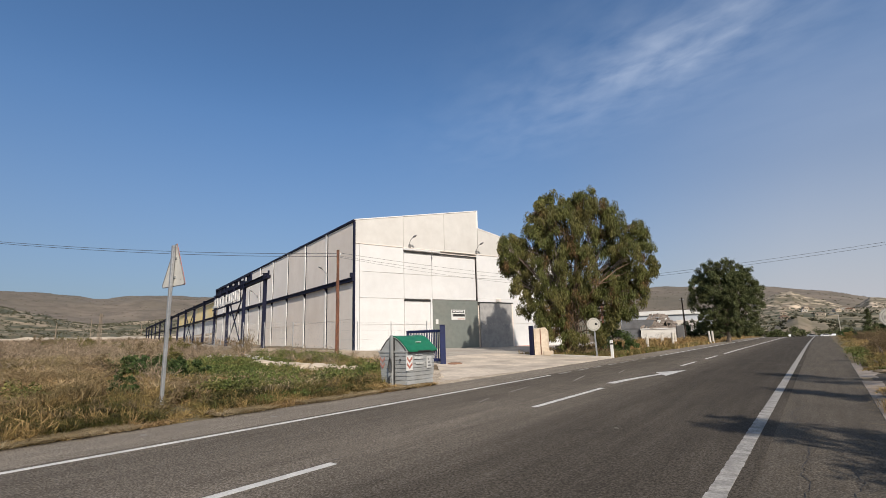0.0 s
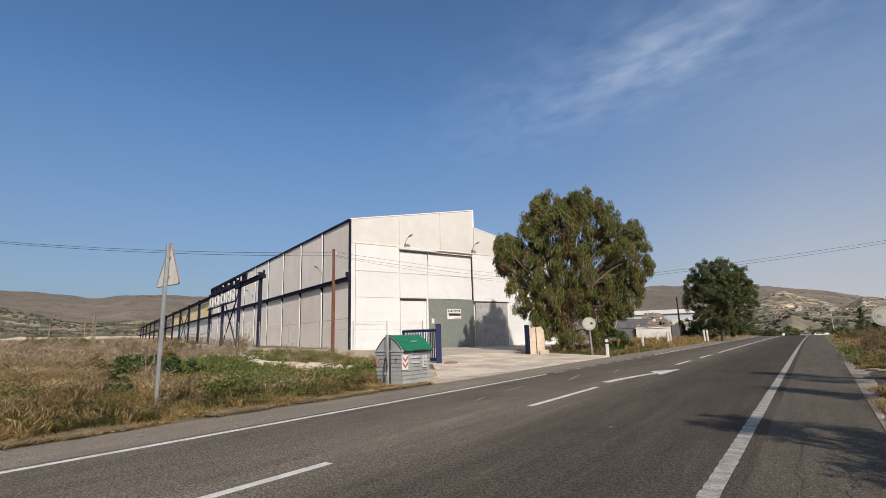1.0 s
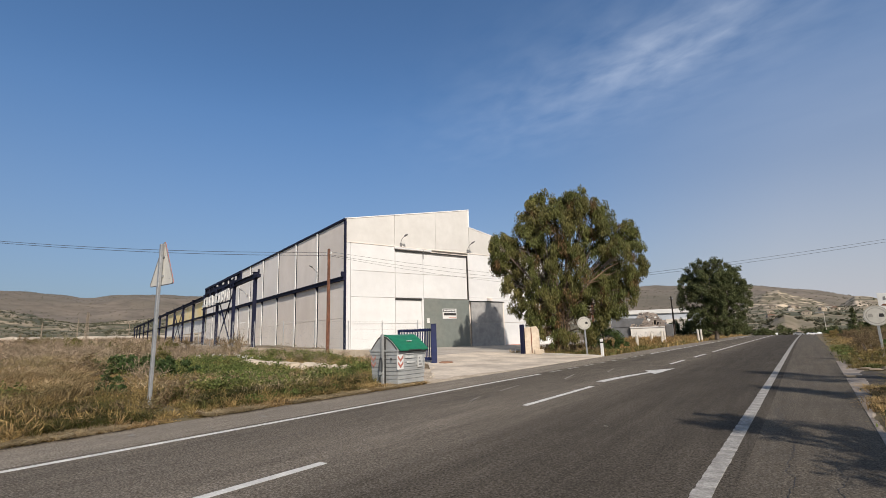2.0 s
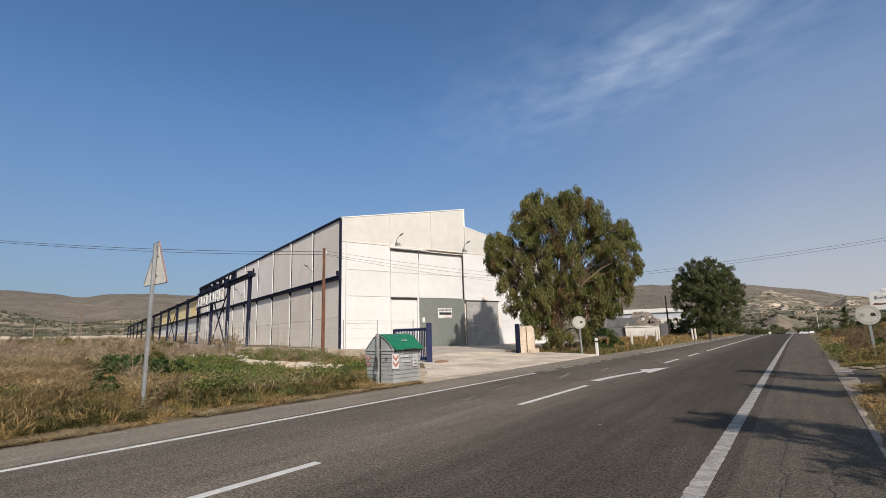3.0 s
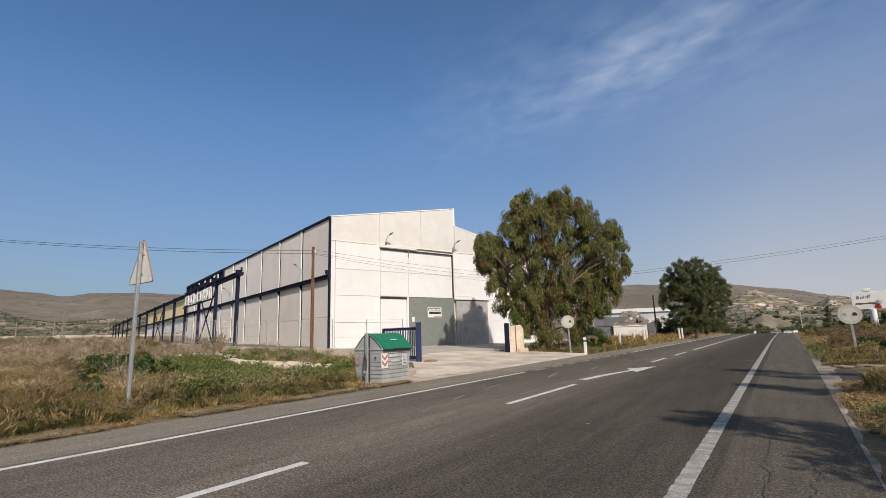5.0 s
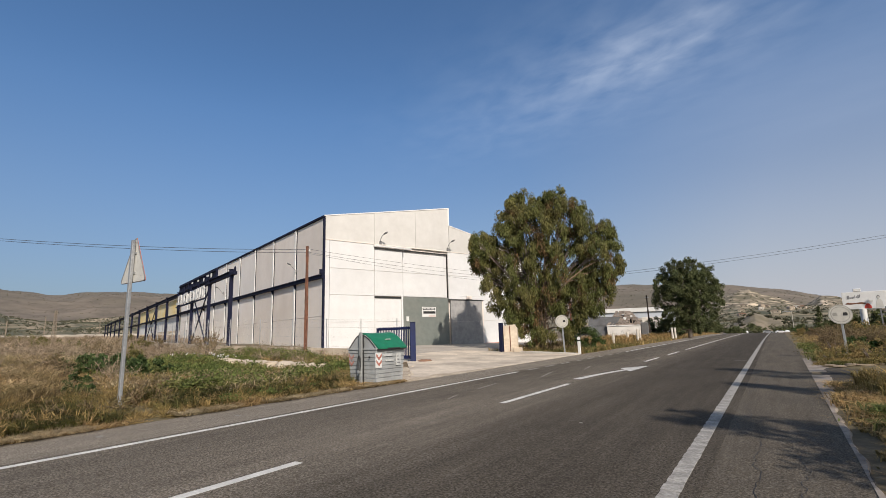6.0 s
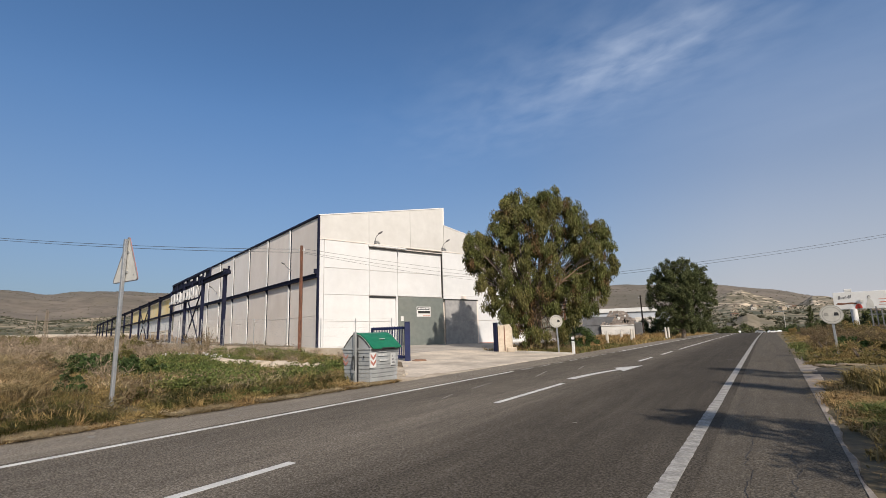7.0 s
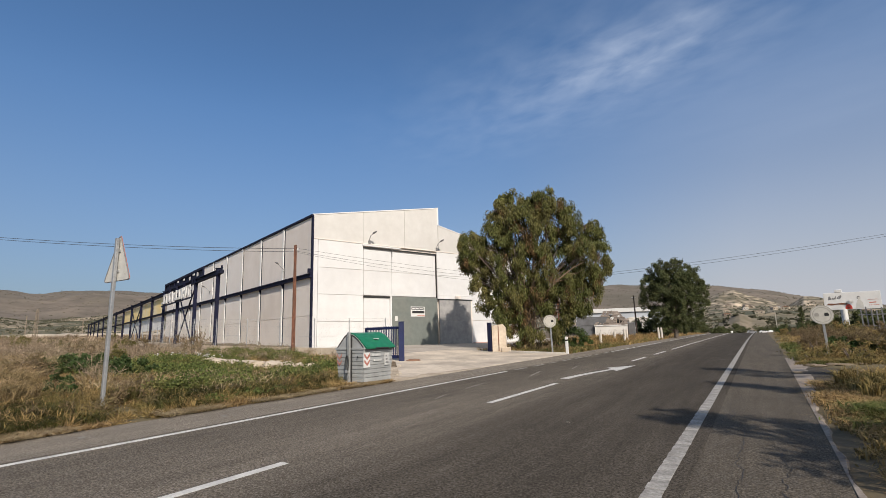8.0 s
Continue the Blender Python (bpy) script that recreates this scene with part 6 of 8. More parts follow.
def tree(name, m, label, trunk_h, trunk_r, lumps, leaf, leaves, size, width, droop, seed, stems=1, brown=0.0, hollows=()):
    """A tree: trunk and limbs that reach into each lump of the crown, and leaves in clusters about the lumps, but for the hollows (x, y, z and three half widths)."""
    t = thing(name, m, label, "tree")
    g = random.Random(seed)
    bm = bmesh.new()
    for k in range(stems):
        a = 2 * math.pi * k / max(1, stems)
        o = Vector((math.cos(a), math.sin(a), 0)) * (trunk_r * 1.3 if stems > 1 else 0)
        pts = [o + Vector((0, 0, -0.2)), o * 1.3 + Vector((g.uniform(-.1, .1), g.uniform(-.1, .1), trunk_h * 0.4)), o * 2.0 + Vector((g.uniform(-.2, .2), g.uniform(-.2, .2), trunk_h)), o * 2.5 + Vector((g.uniform(-.5, .5), g.uniform(-.5, .5), trunk_h * 1.9))]
        tube(bm, pts, [trunk_r * 1.25, trunk_r, trunk_r * 0.8, trunk_r * 0.4], 9)
    part("trunk", bm, M["bark"], t)
    for (x, y, z, r) in lumps:
        bm = bmesh.new()
        s = Vector((g.uniform(-.3, .3), g.uniform(-.3, .3), min(trunk_h * g.uniform(0.7, 1.3), z * 0.8)))
        e = Vector((x, y, z))
        mid = s.lerp(e, 0.5) + Vector((g.uniform(-.4, .4), g.uniform(-.4, .4), g.uniform(0, .5)))
        tube(bm, [s, mid, e], [trunk_r * 0.42, trunk_r * 0.25, 0.03], 6)
        for q in range(4):
            tip = e + Vector((g.uniform(-1, 1), g.uniform(-1, 1), g.uniform(-1, .6))) * r * 0.6
            tube(bm, [mid.lerp(e, 0.5 + 0.12 * q), tip], [0.05, 0.015], 5)
        part("limb", bm, M["bark"], t)
    # each lump breaks into hanging sprays; some of the inner ones have withered
    sprays = {False: ([], []), True: ([], [])}
    for (x, y, z, r) in lumps:
        k = max(5, int(10.0 * r ** 1.7))
        for _ in range(k):
            reach = g.random() ** 0.24
            d = Vector((g.gauss(0, 1), g.gauss(0, 1), g.gauss(0, 1))).normalized() * r * reach
            cr = g.uniform(0.26, 0.52) * (0.68 + 0.18 * r)
            centres, radii = sprays[brown > 0 and reach < 0.8 and g.random() < brown * 2.2]
            if any(((x + d.x - h[0]) / h[3]) ** 2 + ((y + d.y - h[1]) / h[4]) ** 2 + ((z + d.z - h[2]) / h[5]) ** 2 < 1 for h in hollows):
                continue
            centres.append((x + d.x, y + d.y, z + d.z * 0.95))
            radii.append((cr, cr, cr * (1.0 + 0.5 * droop)))
    per = max(20, leaves // sum(len(q[0]) for q in sprays.values()))
    for withered, (centres, radii) in sprays.items():
        if centres:
            v, f = leaf_cloud(centres, radii, per // 2 if withered else per, size, width, droop, seed + withered)
            crown = np_mesh("dead_foliage" if withered else "crown", v, f, M["withered_leaf"] if withered else leaf)
            crown.parent = t
            if withered:
                crown["label"] = "withered brown leaves inside the crown"
    return t


# big eucalyptus by the gate; across = at right angles to the way one sees it
EU = Matrix(((0.918, -0.397, 0, -15.52), (0.397, 0.918, 0, 36.36), (0, 0, 1, 0.27), (0, 0, 0, 1))) @ Matrix.Diagonal((0.905, 0.93, 0.93, 1))
crown_left = [(-4.8, 0.1, 9.35, 1.0), (-5.3, 0.1, 7.2, 0.8), (-4.3, 0, 8.7, 1.45), (-5.0, 0.2, 8.0, 1.0), (-4.7, -1.9, 8.9, 0.9), (-4.6, -1.2, 7.4, 0.8), (-3.4, 1.0, 7.0, 1.5), (-2.3, -1.6, 8.6, 1.7), (-3.4, -0.8, 5.6, 1.15), (-1.2, -1.9, 6.4, 1.6)]
crown_top = [(-2.0, -0.3, 12.2, 1.0), (-1.4, 0.2, 13.15, 0.85), (-1.6, -0.8, 11.5, 1.35), (-0.7, 0.8, 13.15, 1.1), (0.9, -1.1, 12.0, 1.2), (2.1, -1.5, 13.0, 1.0), (4.4, -0.6, 11.0, 1.15), (3.0, -1.3, 12.1, 1.0), (1.9, -1.0, 12.1, 1.3), (-2.3, -0.5, 10.2, 1.2), (0.2, -1.6, 10.2, 1.9), (2.6, -1.0, 10.4, 1.9)]
crown_right = [(6.6, 0.3, 9.5, 0.8), (6.7, 0.2, 6.5, 0.8), (4.5, 0.2, 9.9, 1.7), (6.0, 0.3, 10.0, 1.0), (6.1, 0.4, 9.2, 1.4), (6.5, 0.6, 7.0, 1.5), (4.8, -1.2, 7.6, 1.7), (5.4, -0.3, 6.0, 1.4), (0.9, -2.0, 7.4, 1.8), (2.8, -1.8, 5.6, 1.6), (5.6, -0.2, 5.2, 1.3), (6.9, 0.3, 8.0, 0.9), (6.1, 0.2, 5.9, 1.1), (5.7, 0.1, 4.6, 1.0)]
skirt = [(1.0, -1.3, 3.2, 1.0), (-0.4, -1.4, 3.0, 0.9), (0.2, -1.3, 2.3, 0.9), (-2.7, -0.9, 4.0, 1.0), (-2.2, -0.9, 2.8, 0.85), (4.3, -0.6, 4.3, 1.4), (3.7, -0.8, 2.9, 1.1), (4.7, 0.2, 3.6, 0.9), (-0.9, -1.5, 4.0, 1.4), (1.0, -1.2, 4.2, 1.6), (3.4, -0.6, 3.8, 1.4), (-1.6, -1.2, 2.6, 1.0), (2.3, -1.0, 2.6, 1.1), (5.0, 0.0, 3.3, 0.9), (-1.3, -1.2, 1.9, 0.9), (2.4, -0.8, 1.6, 0.8), (-0.8, -1.1, 1.6, 0.7)]
crown_back = [(-0.4, 0.6, 11.2, 1.6), (2.6, -0.5, 10.9, 1.6), (-3.0, 0.5, 9.3, 1.4), (1.0, 1.0, 8.6, 2.0), (4.9, 0.6, 8.8, 1.5), (-0.6, 0.4, 12.4, 1.1), (1.9, -0.7, 12.3, 1.1), (3.8, -0.6, 11.5, 1.0), (-0.9, 2.4, 9.6, 1.9), (-4.6, 2.0, 9.5, 1.1), (-4.9, 2.2, 7.6, 0.9), (-3.2, 2.6, 9.8, 1.2), (-1.9, 2.4, 12.2, 1.1), (-1.8, 1.9, 10.8, 1.2), (-3.9, -0.6, 5.9, 1.1), (-3.5, -0.4, 4.4, 1.0), (-2.6, 0.2, 3.0, 0.9), (2.0, 1.0, 4.2, 1.6), (3.6, 0.8, 5.6, 1.5), (0.2, -1.5, 1.0, 0.7), (-0.5, -1.3, 0.8, 0.6), (0.8, -1.2, 0.8, 0.6), (-2.6, 2.2, 7.2, 1.8), (3.2, 2.2, 7.6, 2.1), (0.4, 2.0, 5.2, 1.9)]
lumps = crown_left + crown_top + crown_right + skirt + crown_back
eucalyptus = tree("eucalyptus_tree", EU, "large spreading eucalyptus with drooping olive-green leaves beside the gate", 2.8, 0.27, lumps, M["eucalyptus_leaf"], 190000, 0.26, 0.030, 0.85, 41, stems=5, brown=0.18,
                  hollows=((4.1, -2.4, 6.8, 1.6, 2.3, 0.75), (-3.0, -1.4, 9.7, 0.5, 1.6, 0.8), (0.5, -2.4, 3.3, 0.6, 1.3, 1.3)))

bm = bmesh.new()
tube(bm, [Vector(q) for q in ((1.6, -1.6, 4.4), (3.0, -2.3, 5.6), (4.1, -2.5, 6.4), (5.2, -2.3, 6.9))], [0.07, 0.055, 0.04, 0.015], 6)
tube(bm, [Vector(q) for q in ((2.7, -2.2, 5.35), (3.6, -2.6, 5.5), (4.3, -2.7, 6.0))], [0.04, 0.03, 0.012], 5)
tube(bm, [Vector(q) for q in ((3.6, -2.45, 6.0), (4.3, -2.3, 5.9), (4.9, -2.5, 6.2))], [0.03, 0.02, 0.01], 5)
part("bare_limb", bm, M["dry_limb"], eucalyptus, "bare broken limb, pale brown")
# long strips of peeled bark and withered twigs hanging about the stems
peel = random.Random(44)
bm = bmesh.new()
for k in range(150):
    a, d, top = peel.uniform(0, 6.28), peel.uniform(0.5, 1.7), peel.uniform(2.4, 6.0)
    x, y, drop = d * math.cos(a) + 0.4, d * math.sin(a) * 0.8 - 0.5, peel.uniform(0.9, 2.4)
    tube(bm, [Vector((x * 0.8, y * 0.8, top)), Vector((x, y, top - drop * 0.4)), Vector((x + peel.uniform(-.15, .15), y, max(0.3, top - drop)))], [0.02, 0.016, 0.006], 4)
part("hanging_bark", bm, M["bark_strip"], eucalyptus, "brown strips of peeled bark hanging down")

R2 = Matrix(((0.99, -0.12, 0, -9.9), (0.12, 0.99, 0, 77.0), (0, 0, 1, 0.0), (0, 0, 0, 1)))
lumps = [(0.0, 0.2, 8.6, 1.8), (-1.5, 0.3, 7.0, 1.7), (1.8, 0.3, 7.2, 1.8), (-2.6, 0, 7.6, 1.7), (-1.2, 0, 9.6, 1.7), (0.6, 0, 10.0, 1.7), (2.3, 0, 8.9, 1.8), (3.3, 0, 7.0, 1.6), (-3.0, 0, 5.4, 1.5), (0, -1.6, 7.6, 2.2), (1.8, -1.4, 5.6, 2.0), (-1.4, -1.2, 4.6, 1.9), (3.2, -0.4, 4.3, 1.5),
         (-2.0, -0.4, 2.8, 1.5), (0.8, -0.8, 3.0, 1.7), (-1.2, -0.6, 1.3, 1.1), (0.6, -0.8, 1.2, 0.9), (2.6, -0.4, 2.6, 1.2), (0.4, 1.8, 6.2, 2.4),
         (-2.2, 0.4, 8.7, 1.5), (1.4, 0.4, 9.3, 1.6), (3.0, 0.3, 8.1, 1.5), (-3.1, 0.1, 6.5, 1.4), (3.5, 0.1, 5.7, 1.4), (0.2, 1.0, 4.0, 2.0), (-0.2, 0.8, 7.8, 2.0)]
tree("roadside_tree", R2, "dense dark green round-crowned tree by the road", 2.4, 0.28, lumps, M["dark_leaf"], 104000, 0.19, 0.048, 0.3, 52)

# trees on the near verge, whose shade falls on the road
near_crown = [(0.0, -0.4, 4.45, 0.7), (0.1, -0.7, 5.2, 0.7), (0.0, -0.2, 5.9, 0.7), (0.1, 0.8, 5.2, 0.65), (0.0, 0.9, 6.0, 0.6), (0.0, -0.3, 6.8, 0.55), (0.1, -0.35, 7.4, 0.4), (0.1, 1.4, 4.3, 0.7), (0.0, -1.3, 5.4, 0.5), (0.0, 1.8, 4.7, 0.5), (-0.2, 0.3, 7.0, 0.35)]
far_crown = [(-0.7, 0, 7.6, 0.7), (0.4, 0.6, 7.9, 0.7), (1.0, -0.6, 7.4, 0.7), (0.2, 0.3, 8.5, 0.6), (-0.3, -0.9, 6.2, 0.6), (0.6, -0.9, 6.6, 0.6)]
for k, (x, y, crown_lumps, count) in enumerate(((6.5, 4.2, near_crown, 3300), (8.4, 13.5, far_crown, 2200))):
    tree("verge_tree", Matrix.LocRotScale((x, y, rise(x, y)), Euler((0, 0, k * 1.3)), None), "slim leafy roadside tree on the verge", 2.8, 0.12, crown_lumps, M["eucalyptus_leaf"], count, 0.34, 0.030, 0.3, 60 + k)

slim = [(0.1 * math.sin(q * 2.1), 0.1 * math.cos(q * 1.7), 3.6 + 0.28 * q, 0.26 if q < 8 else 0.2) for q in range(8)] + [(0.5, 0.1, 4.2, 0.25), (0.7, 0.1, 4.5, 0.22), (-0.3, 0.35, 4.4, 0.25), (-0.5, 0.5, 4.9, 0.2)]
tree("verge_tree", pose(5.0, 11.4, rise(5.0, 11)), "thin sapling on the verge", 2.8, 0.07, slim, M["eucalyptus_leaf"], 1500, 0.28, 0.03, 0.3, 66)

# shrub by the trunk, and shrubs along the road
def shrub(name, m, label, lumps, leaf, leaves, size, width, seed, droop=0.0, group=""):
    s = thing(name, m, label, "shrub", group)
    bm = bmesh.new()
    g = random.Random(seed)
    for (x, y, z, r) in lumps:
        tube(bm, [Vector((x * 0.2, y * 0.2, -0.1)), Vector((x * 0.6, y * 0.6, z * 0.5)), Vector((x, y, z))], [0.05, 0.03, 0.012], 5)
    part("stems", bm, M["bark"], s)
    c, rd = [], []
    for (x, y, z, r) in lumps:
        for _ in range(max(4, int(8 * r))):
            d = Vector((g.gauss(0, 1), g.gauss(0, 1), g.gauss(0, 1))).normalized() * r * g.random() ** 0.5
            q = r * g.uniform(0.25, 0.45)
            c.append((x + d.x, y + d.y, max(q * 0.7, z + d.z))), rd.append((q, q, q))
    v, f = leaf_cloud(c, rd, max(12, leaves // len(c)), size, width, droop, seed)
    o = np_mesh("foliage", v, f, leaf)
    o.parent = s
    return s


shrub("bush", pose(-13.0, 38.5, rise(-13, 0)), "dense bright green bush under the tree", [(-0.6, 0, 1.2, 1.0), (0.7, 0, 1.4, 1.1), (0.1, -0.6, 0.7, 0.8), (1.2, 0.2, 0.7, 0.7), (0.1, 0.3, 2.0, 0.8)], M["shrub_leaf"], 7000, 0.12, 0.04, 71)
shrub("bush", pose(2.95, 29.6, rise(3, 0)), "dark green bush about the foot of the round sign", [(-0.3, 0, 0.45, 0.4), (0.35, 0.2, 0.6, 0.45), (0.0, -0.3, 0.35, 0.35), (0.7, 0, 0.4, 0.4)], M["shrub_leaf"], 2200, 0.12, 0.03, 72)
rs = random.Random(8)
for k in range(34):
    y = 24.5 + k * 1.9 + rs.uniform(-1, 1)
    x = 3.6 + rs.uniform(0, 4.0) + k * 0.10 if k % 3 else 3.4 + rs.uniform(0, 1.2)
    s = rs.uniform(0.55, 1.05)
    dead = rs.random() < 0.5
    lm = [(rs.uniform(-.9, .9) * s, rs.uniform(-.6, .6), rs.uniform(.3, 1.0) * s, rs.uniform(.45, .75) * s) for _ in range(6)]
    shrub("dry_bush" if dead else "bush", pose(x, y, rise(x, y)), "brown dried-out bush on the verge" if dead else "rough olive-green bush on the verge", lm,
          M["dead_shrub"] if dead else M["shrub_leaf" if k % 2 else "verge_grass"], 3400, 0.12, 0.008 if dead else 0.022, 100 + k, group="bushes on the verge")
for k in range(26):
    y = rs.uniform(120, 300)
    x = rs.choice((-1, 1)) * rs.uniform(8, 30) + (-3 if y < 170 else 0)
    s = rs.uniform(0.8, 1.5)
    lm = [(rs.uniform(-1, 1) * s, rs.uniform(-.6, .6) * s, rs.uniform(.5, 1.5) * s, rs.uniform(.6, .9) * s) for _ in range(6)]
    shrub("distant_tree", pose(x, y, rise(x, y)), "small dark olive tree far down the road", lm, M["dark_leaf"], 1500, 0.5, 0.16, 200 + k, group="trees far down the road")
for k, (x, y, s) in enumerate(((1.5, 338, 2.6), (-6.0, 345, 2.2), (-13.0, 332, 2.9), (-19.0, 326, 2.4), (8.0, 350, 2.3), (-26.0, 330, 2.8))):
    lm = [(rs.uniform(-1, 1) * s, rs.uniform(-.6, .6) * s, rs.uniform(.4, 1.4) * s, rs.uniform(.6, .9) * s) for _ in range(6)]
    shrub("distant_tree", pose(x, y, rise(x, y)), "small dark olive tree at the end of the road", lm, M["dark_leaf"], 1500, 0.5, 0.16, 260 + k, group="trees far down the road")
for k, (x, y, h) in enumerate(((7.2, 112, 4.6), (12.5, 120, 3.6), (15, 108, 3.4))):
    lm = [(rs.uniform(-.1, .1), rs.uniform(-.1, .1), h * q / 12, 0.9 * (1.1 - q / 12)) for q in range(1, 12)]
    shrub("cypress_tree", pose(x, y, rise(x, y)), "narrow dark cypress far along the road", lm, M["dark_leaf"], 2500, 0.25, 0.06, 300 + k, group="cypresses")
# weeds by the kerb; the first two are unseen, added to shade the verge
for k, (x, y, h) in enumerate(((2.7, 5.9, 0.8), (3.0, 8.4, 1.0), (3.0, 11.0, 0.7), (3.5, 13.8, 0.7), (2.9, 15.9, 0.45), (3.0, 24.6, 0.6), (4.2, 23.6, 0.7), (1.9, 25.6, 0.45))):
    lm = [(rs.uniform(-.5, .5), rs.uniform(-.8, .8), rs.uniform(.3, 1.0) * h, rs.uniform(.3, .5)) for _ in range(6)]
    shrub("bush", pose(x, y, rise(x, y)), "scrappy olive-green weeds by the kerb", lm, M["verge_grass"] if k % 3 else M["dead_shrub"], 900, 0.16, 0.010, 340 + k, group="weeds by the kerb")
lm = [(0, 0, 5.8, 1.5), (1.0, 0.2, 6.8, 1.4), (-0.9, 0, 4.6, 1.2), (1.5, 0, 4.9, 1.5)]
shrub("roadside_tree", pose(18.0, 73, 0.3), "dark leafy tree rising behind the billboard", lm, M["dark_leaf"], 9000, 0.28, 0.07, 330)
dark_hedge = random.Random(3)
for k in range(6):
    x, y = 8.5 + k * 2.6, 74.5 + dark_hedge.uniform(-1, 1)
    lm = [(dark_hedge.uniform(-1.3, 1.3), dark_hedge.uniform(-.6, .6), dark_hedge.uniform(.5, 1.9), dark_hedge.uniform(.7, 1.1)) for _ in range(6)]
    shrub("bush", pose(x, y, rise(x, y)), "dark bush behind the slat fence", lm, M["dark_leaf"], 2400, 0.26, 0.07, 450 + k, group="bushes behind the slat fence")
hedge_l = random.Random(4)
for k in range(9):
    y = 82 + k * 7
    x = -13.5 + hedge_l.uniform(-1.5, 1)
    lm = [(hedge_l.uniform(-1.5, 1.5), hedge_l.uniform(-2, 2), hedge_l.uniform(.6, 2.0), hedge_l.uniform(.8, 1.3)) for _ in range(6)]
    shrub("bush", pose(x, y, rise(x, y)), "dark bush along the far verge", lm, M["dark_leaf"], 2600, 0.3, 0.09, 400 + k, group="bushes along the far verge")


# ---- grass and weeds ----
def blades(name, label, mat, xs, ys, height, width, lean, seed, curl=0.5, lift=-0.02, segs=2):
    """Many bent blades rooted at the given places; one object of stuff."""
    g = np.random.default_rng(seed)
    n = len(xs)
    z = rise_np(xs, ys) + lift
    h = np.broadcast_to(height, n) * g.uniform(0.55, 1.25, n)
    a = g.uniform(0, 2 * np.pi, n)
    ln = lean * g.uniform(0.2, 1.6, n) * h
    w = width * g.uniform(0.6, 1.4, n)
    b = g.uniform(0, 2 * np.pi, n)
    sx, sy = np.cos(b) * w, np.sin(b) * w
    ox, oy = np.cos(a) * ln, np.sin(a) * ln
    v = np.empty((n, 5, 3))
    v[:, 0] = np.stack([xs - sx, ys - sy, z], 1)
    v[:, 1] = np.stack([xs + sx, ys + sy, z], 1)
    v[:, 2] = np.stack([xs + ox * 0.35 + sx * 0.8, ys + oy * 0.35 + sy * 0.8, z + h * 0.6], 1)
    v[:, 3] = np.stack([xs + ox * 0.35 - sx * 0.8, ys + oy * 0.35 - sy * 0.8, z + h * 0.6], 1)
    v[:, 4] = np.stack([xs + ox * (1 + curl), ys + oy * (1 + curl), z + h * (1.0 - 0.25 * curl)], 1)
    base = np.arange(n)[:, None] * 5
    tri = np.concatenate([base + np.array([[0, 1, 2]]), base + np.array([[0, 2, 3]]), base + np.array([[3, 2, 4]])], 0)
    ob = np_mesh(name, v.reshape(-1, 3), tri, mat)
    return tagged(ob, label, "grass", kind="stuff")


def clumps(g, n, per, x0, x1, y0, y1, spread, keep=None):
    """Places in clumps over a stretch of ground."""
    cx, cy = g.uniform(x0, x1, n), g.uniform(y0, y1, n)
    if keep is not None:
        ok = keep(cx, cy)
        cx, cy = cx[ok], cy[ok]
    s = spread * g.uniform(0.4, 1.5, len(cx))
    xs = np.repeat(cx, per) + g.normal(size=len(cx) * per) * np.repeat(s, per)
    ys = np.repeat(cy, per) + g.normal(size=len(cx) * per) * np.repeat(s, per)
    return xs, ys


g = np.random.default_rng(77)


def on_field(x, y):
    """Left of the shoulder and short of the paving and the fence."""
    rubble = (x > -21.3) & (x < -15.3) & (np.abs(y - 13.15 - 0.21 * (x + 20.7)) < 0.75)
    return ~rubble & (x < -10.85 - 0.25 * np.abs(np.sin(y * 1.9))) & (y < np.interp(-x, [10.8, 13.2, 16.3, 22.5, 33, 38.6, 62, 200], [11.8, 12.4, 19.2, 20.3, 18.2, 19.2, 26.6, 75]))


def patch(x, y):
    """Where the creeping green weeds spread."""
    return np.sin(x * 0.42 + 1.3 * np.sin(y * 0.35)) + 0.8 * np.sin(y * 0.55 + x * 0.2)


MATS = [(-19.8, 8.4, 1.9, 1.2), (-20.6, 10.2, 2.6, 1.0), (-22.6, 13.0, 4.0, 1.7), (-24.0, 17.4, 4.5, 1.5), (-13.4, 8.6, 0.9, 1.8), (-15.8, 14.2, 2.0, 1.4), (-17.6, 11.4, 2.8, 1.2), (-13.6, 11.4, 0.9, 1.2), (-27.5, 9.5, 1.6, 0.8), (-18.4, 9.8, 2.4, 1.4), (-15.4, 10.0, 1.8, 1.1), (-14.4, 12.2, 1.3, 1.0), (-20.5, 12.0, 3.0, 1.3), (-14.6, 3.0, 0.8, 0.5)]


def in_mats(x, y):
    """Strength of the green mats at a place."""
    return np.max([1 - ((x - a) / p) ** 2 - ((y - b) / q) ** 2 for a, b, p, q in MATS], axis=0) + 0.35 * np.sin(x * 2.7) * np.sin(y * 3.1)


def tuft_wave(x, y):
    return 0.55 + 0.9 * (0.5 + 0.5 * np.sin(x * 2.3 + 1.8 * np.sin(y * 1.2)) * np.sin(y * 1.5 + x)) ** 1.5


def sign_gap(x, y):
    """Growth is trodden down about the foot of the triangular sign."""
    return np.where((x > -13.4) & (np.abs(y - 5.2) < 0.75), 0.25, 1.0)


def wedge(x, y):
    """High straw stands out in the field away from the entrance; nearer the entrance it is low."""
    return np.interp(y / np.maximum(-x, 1.0), [0.25, 0.34], [1.0, 0.42])


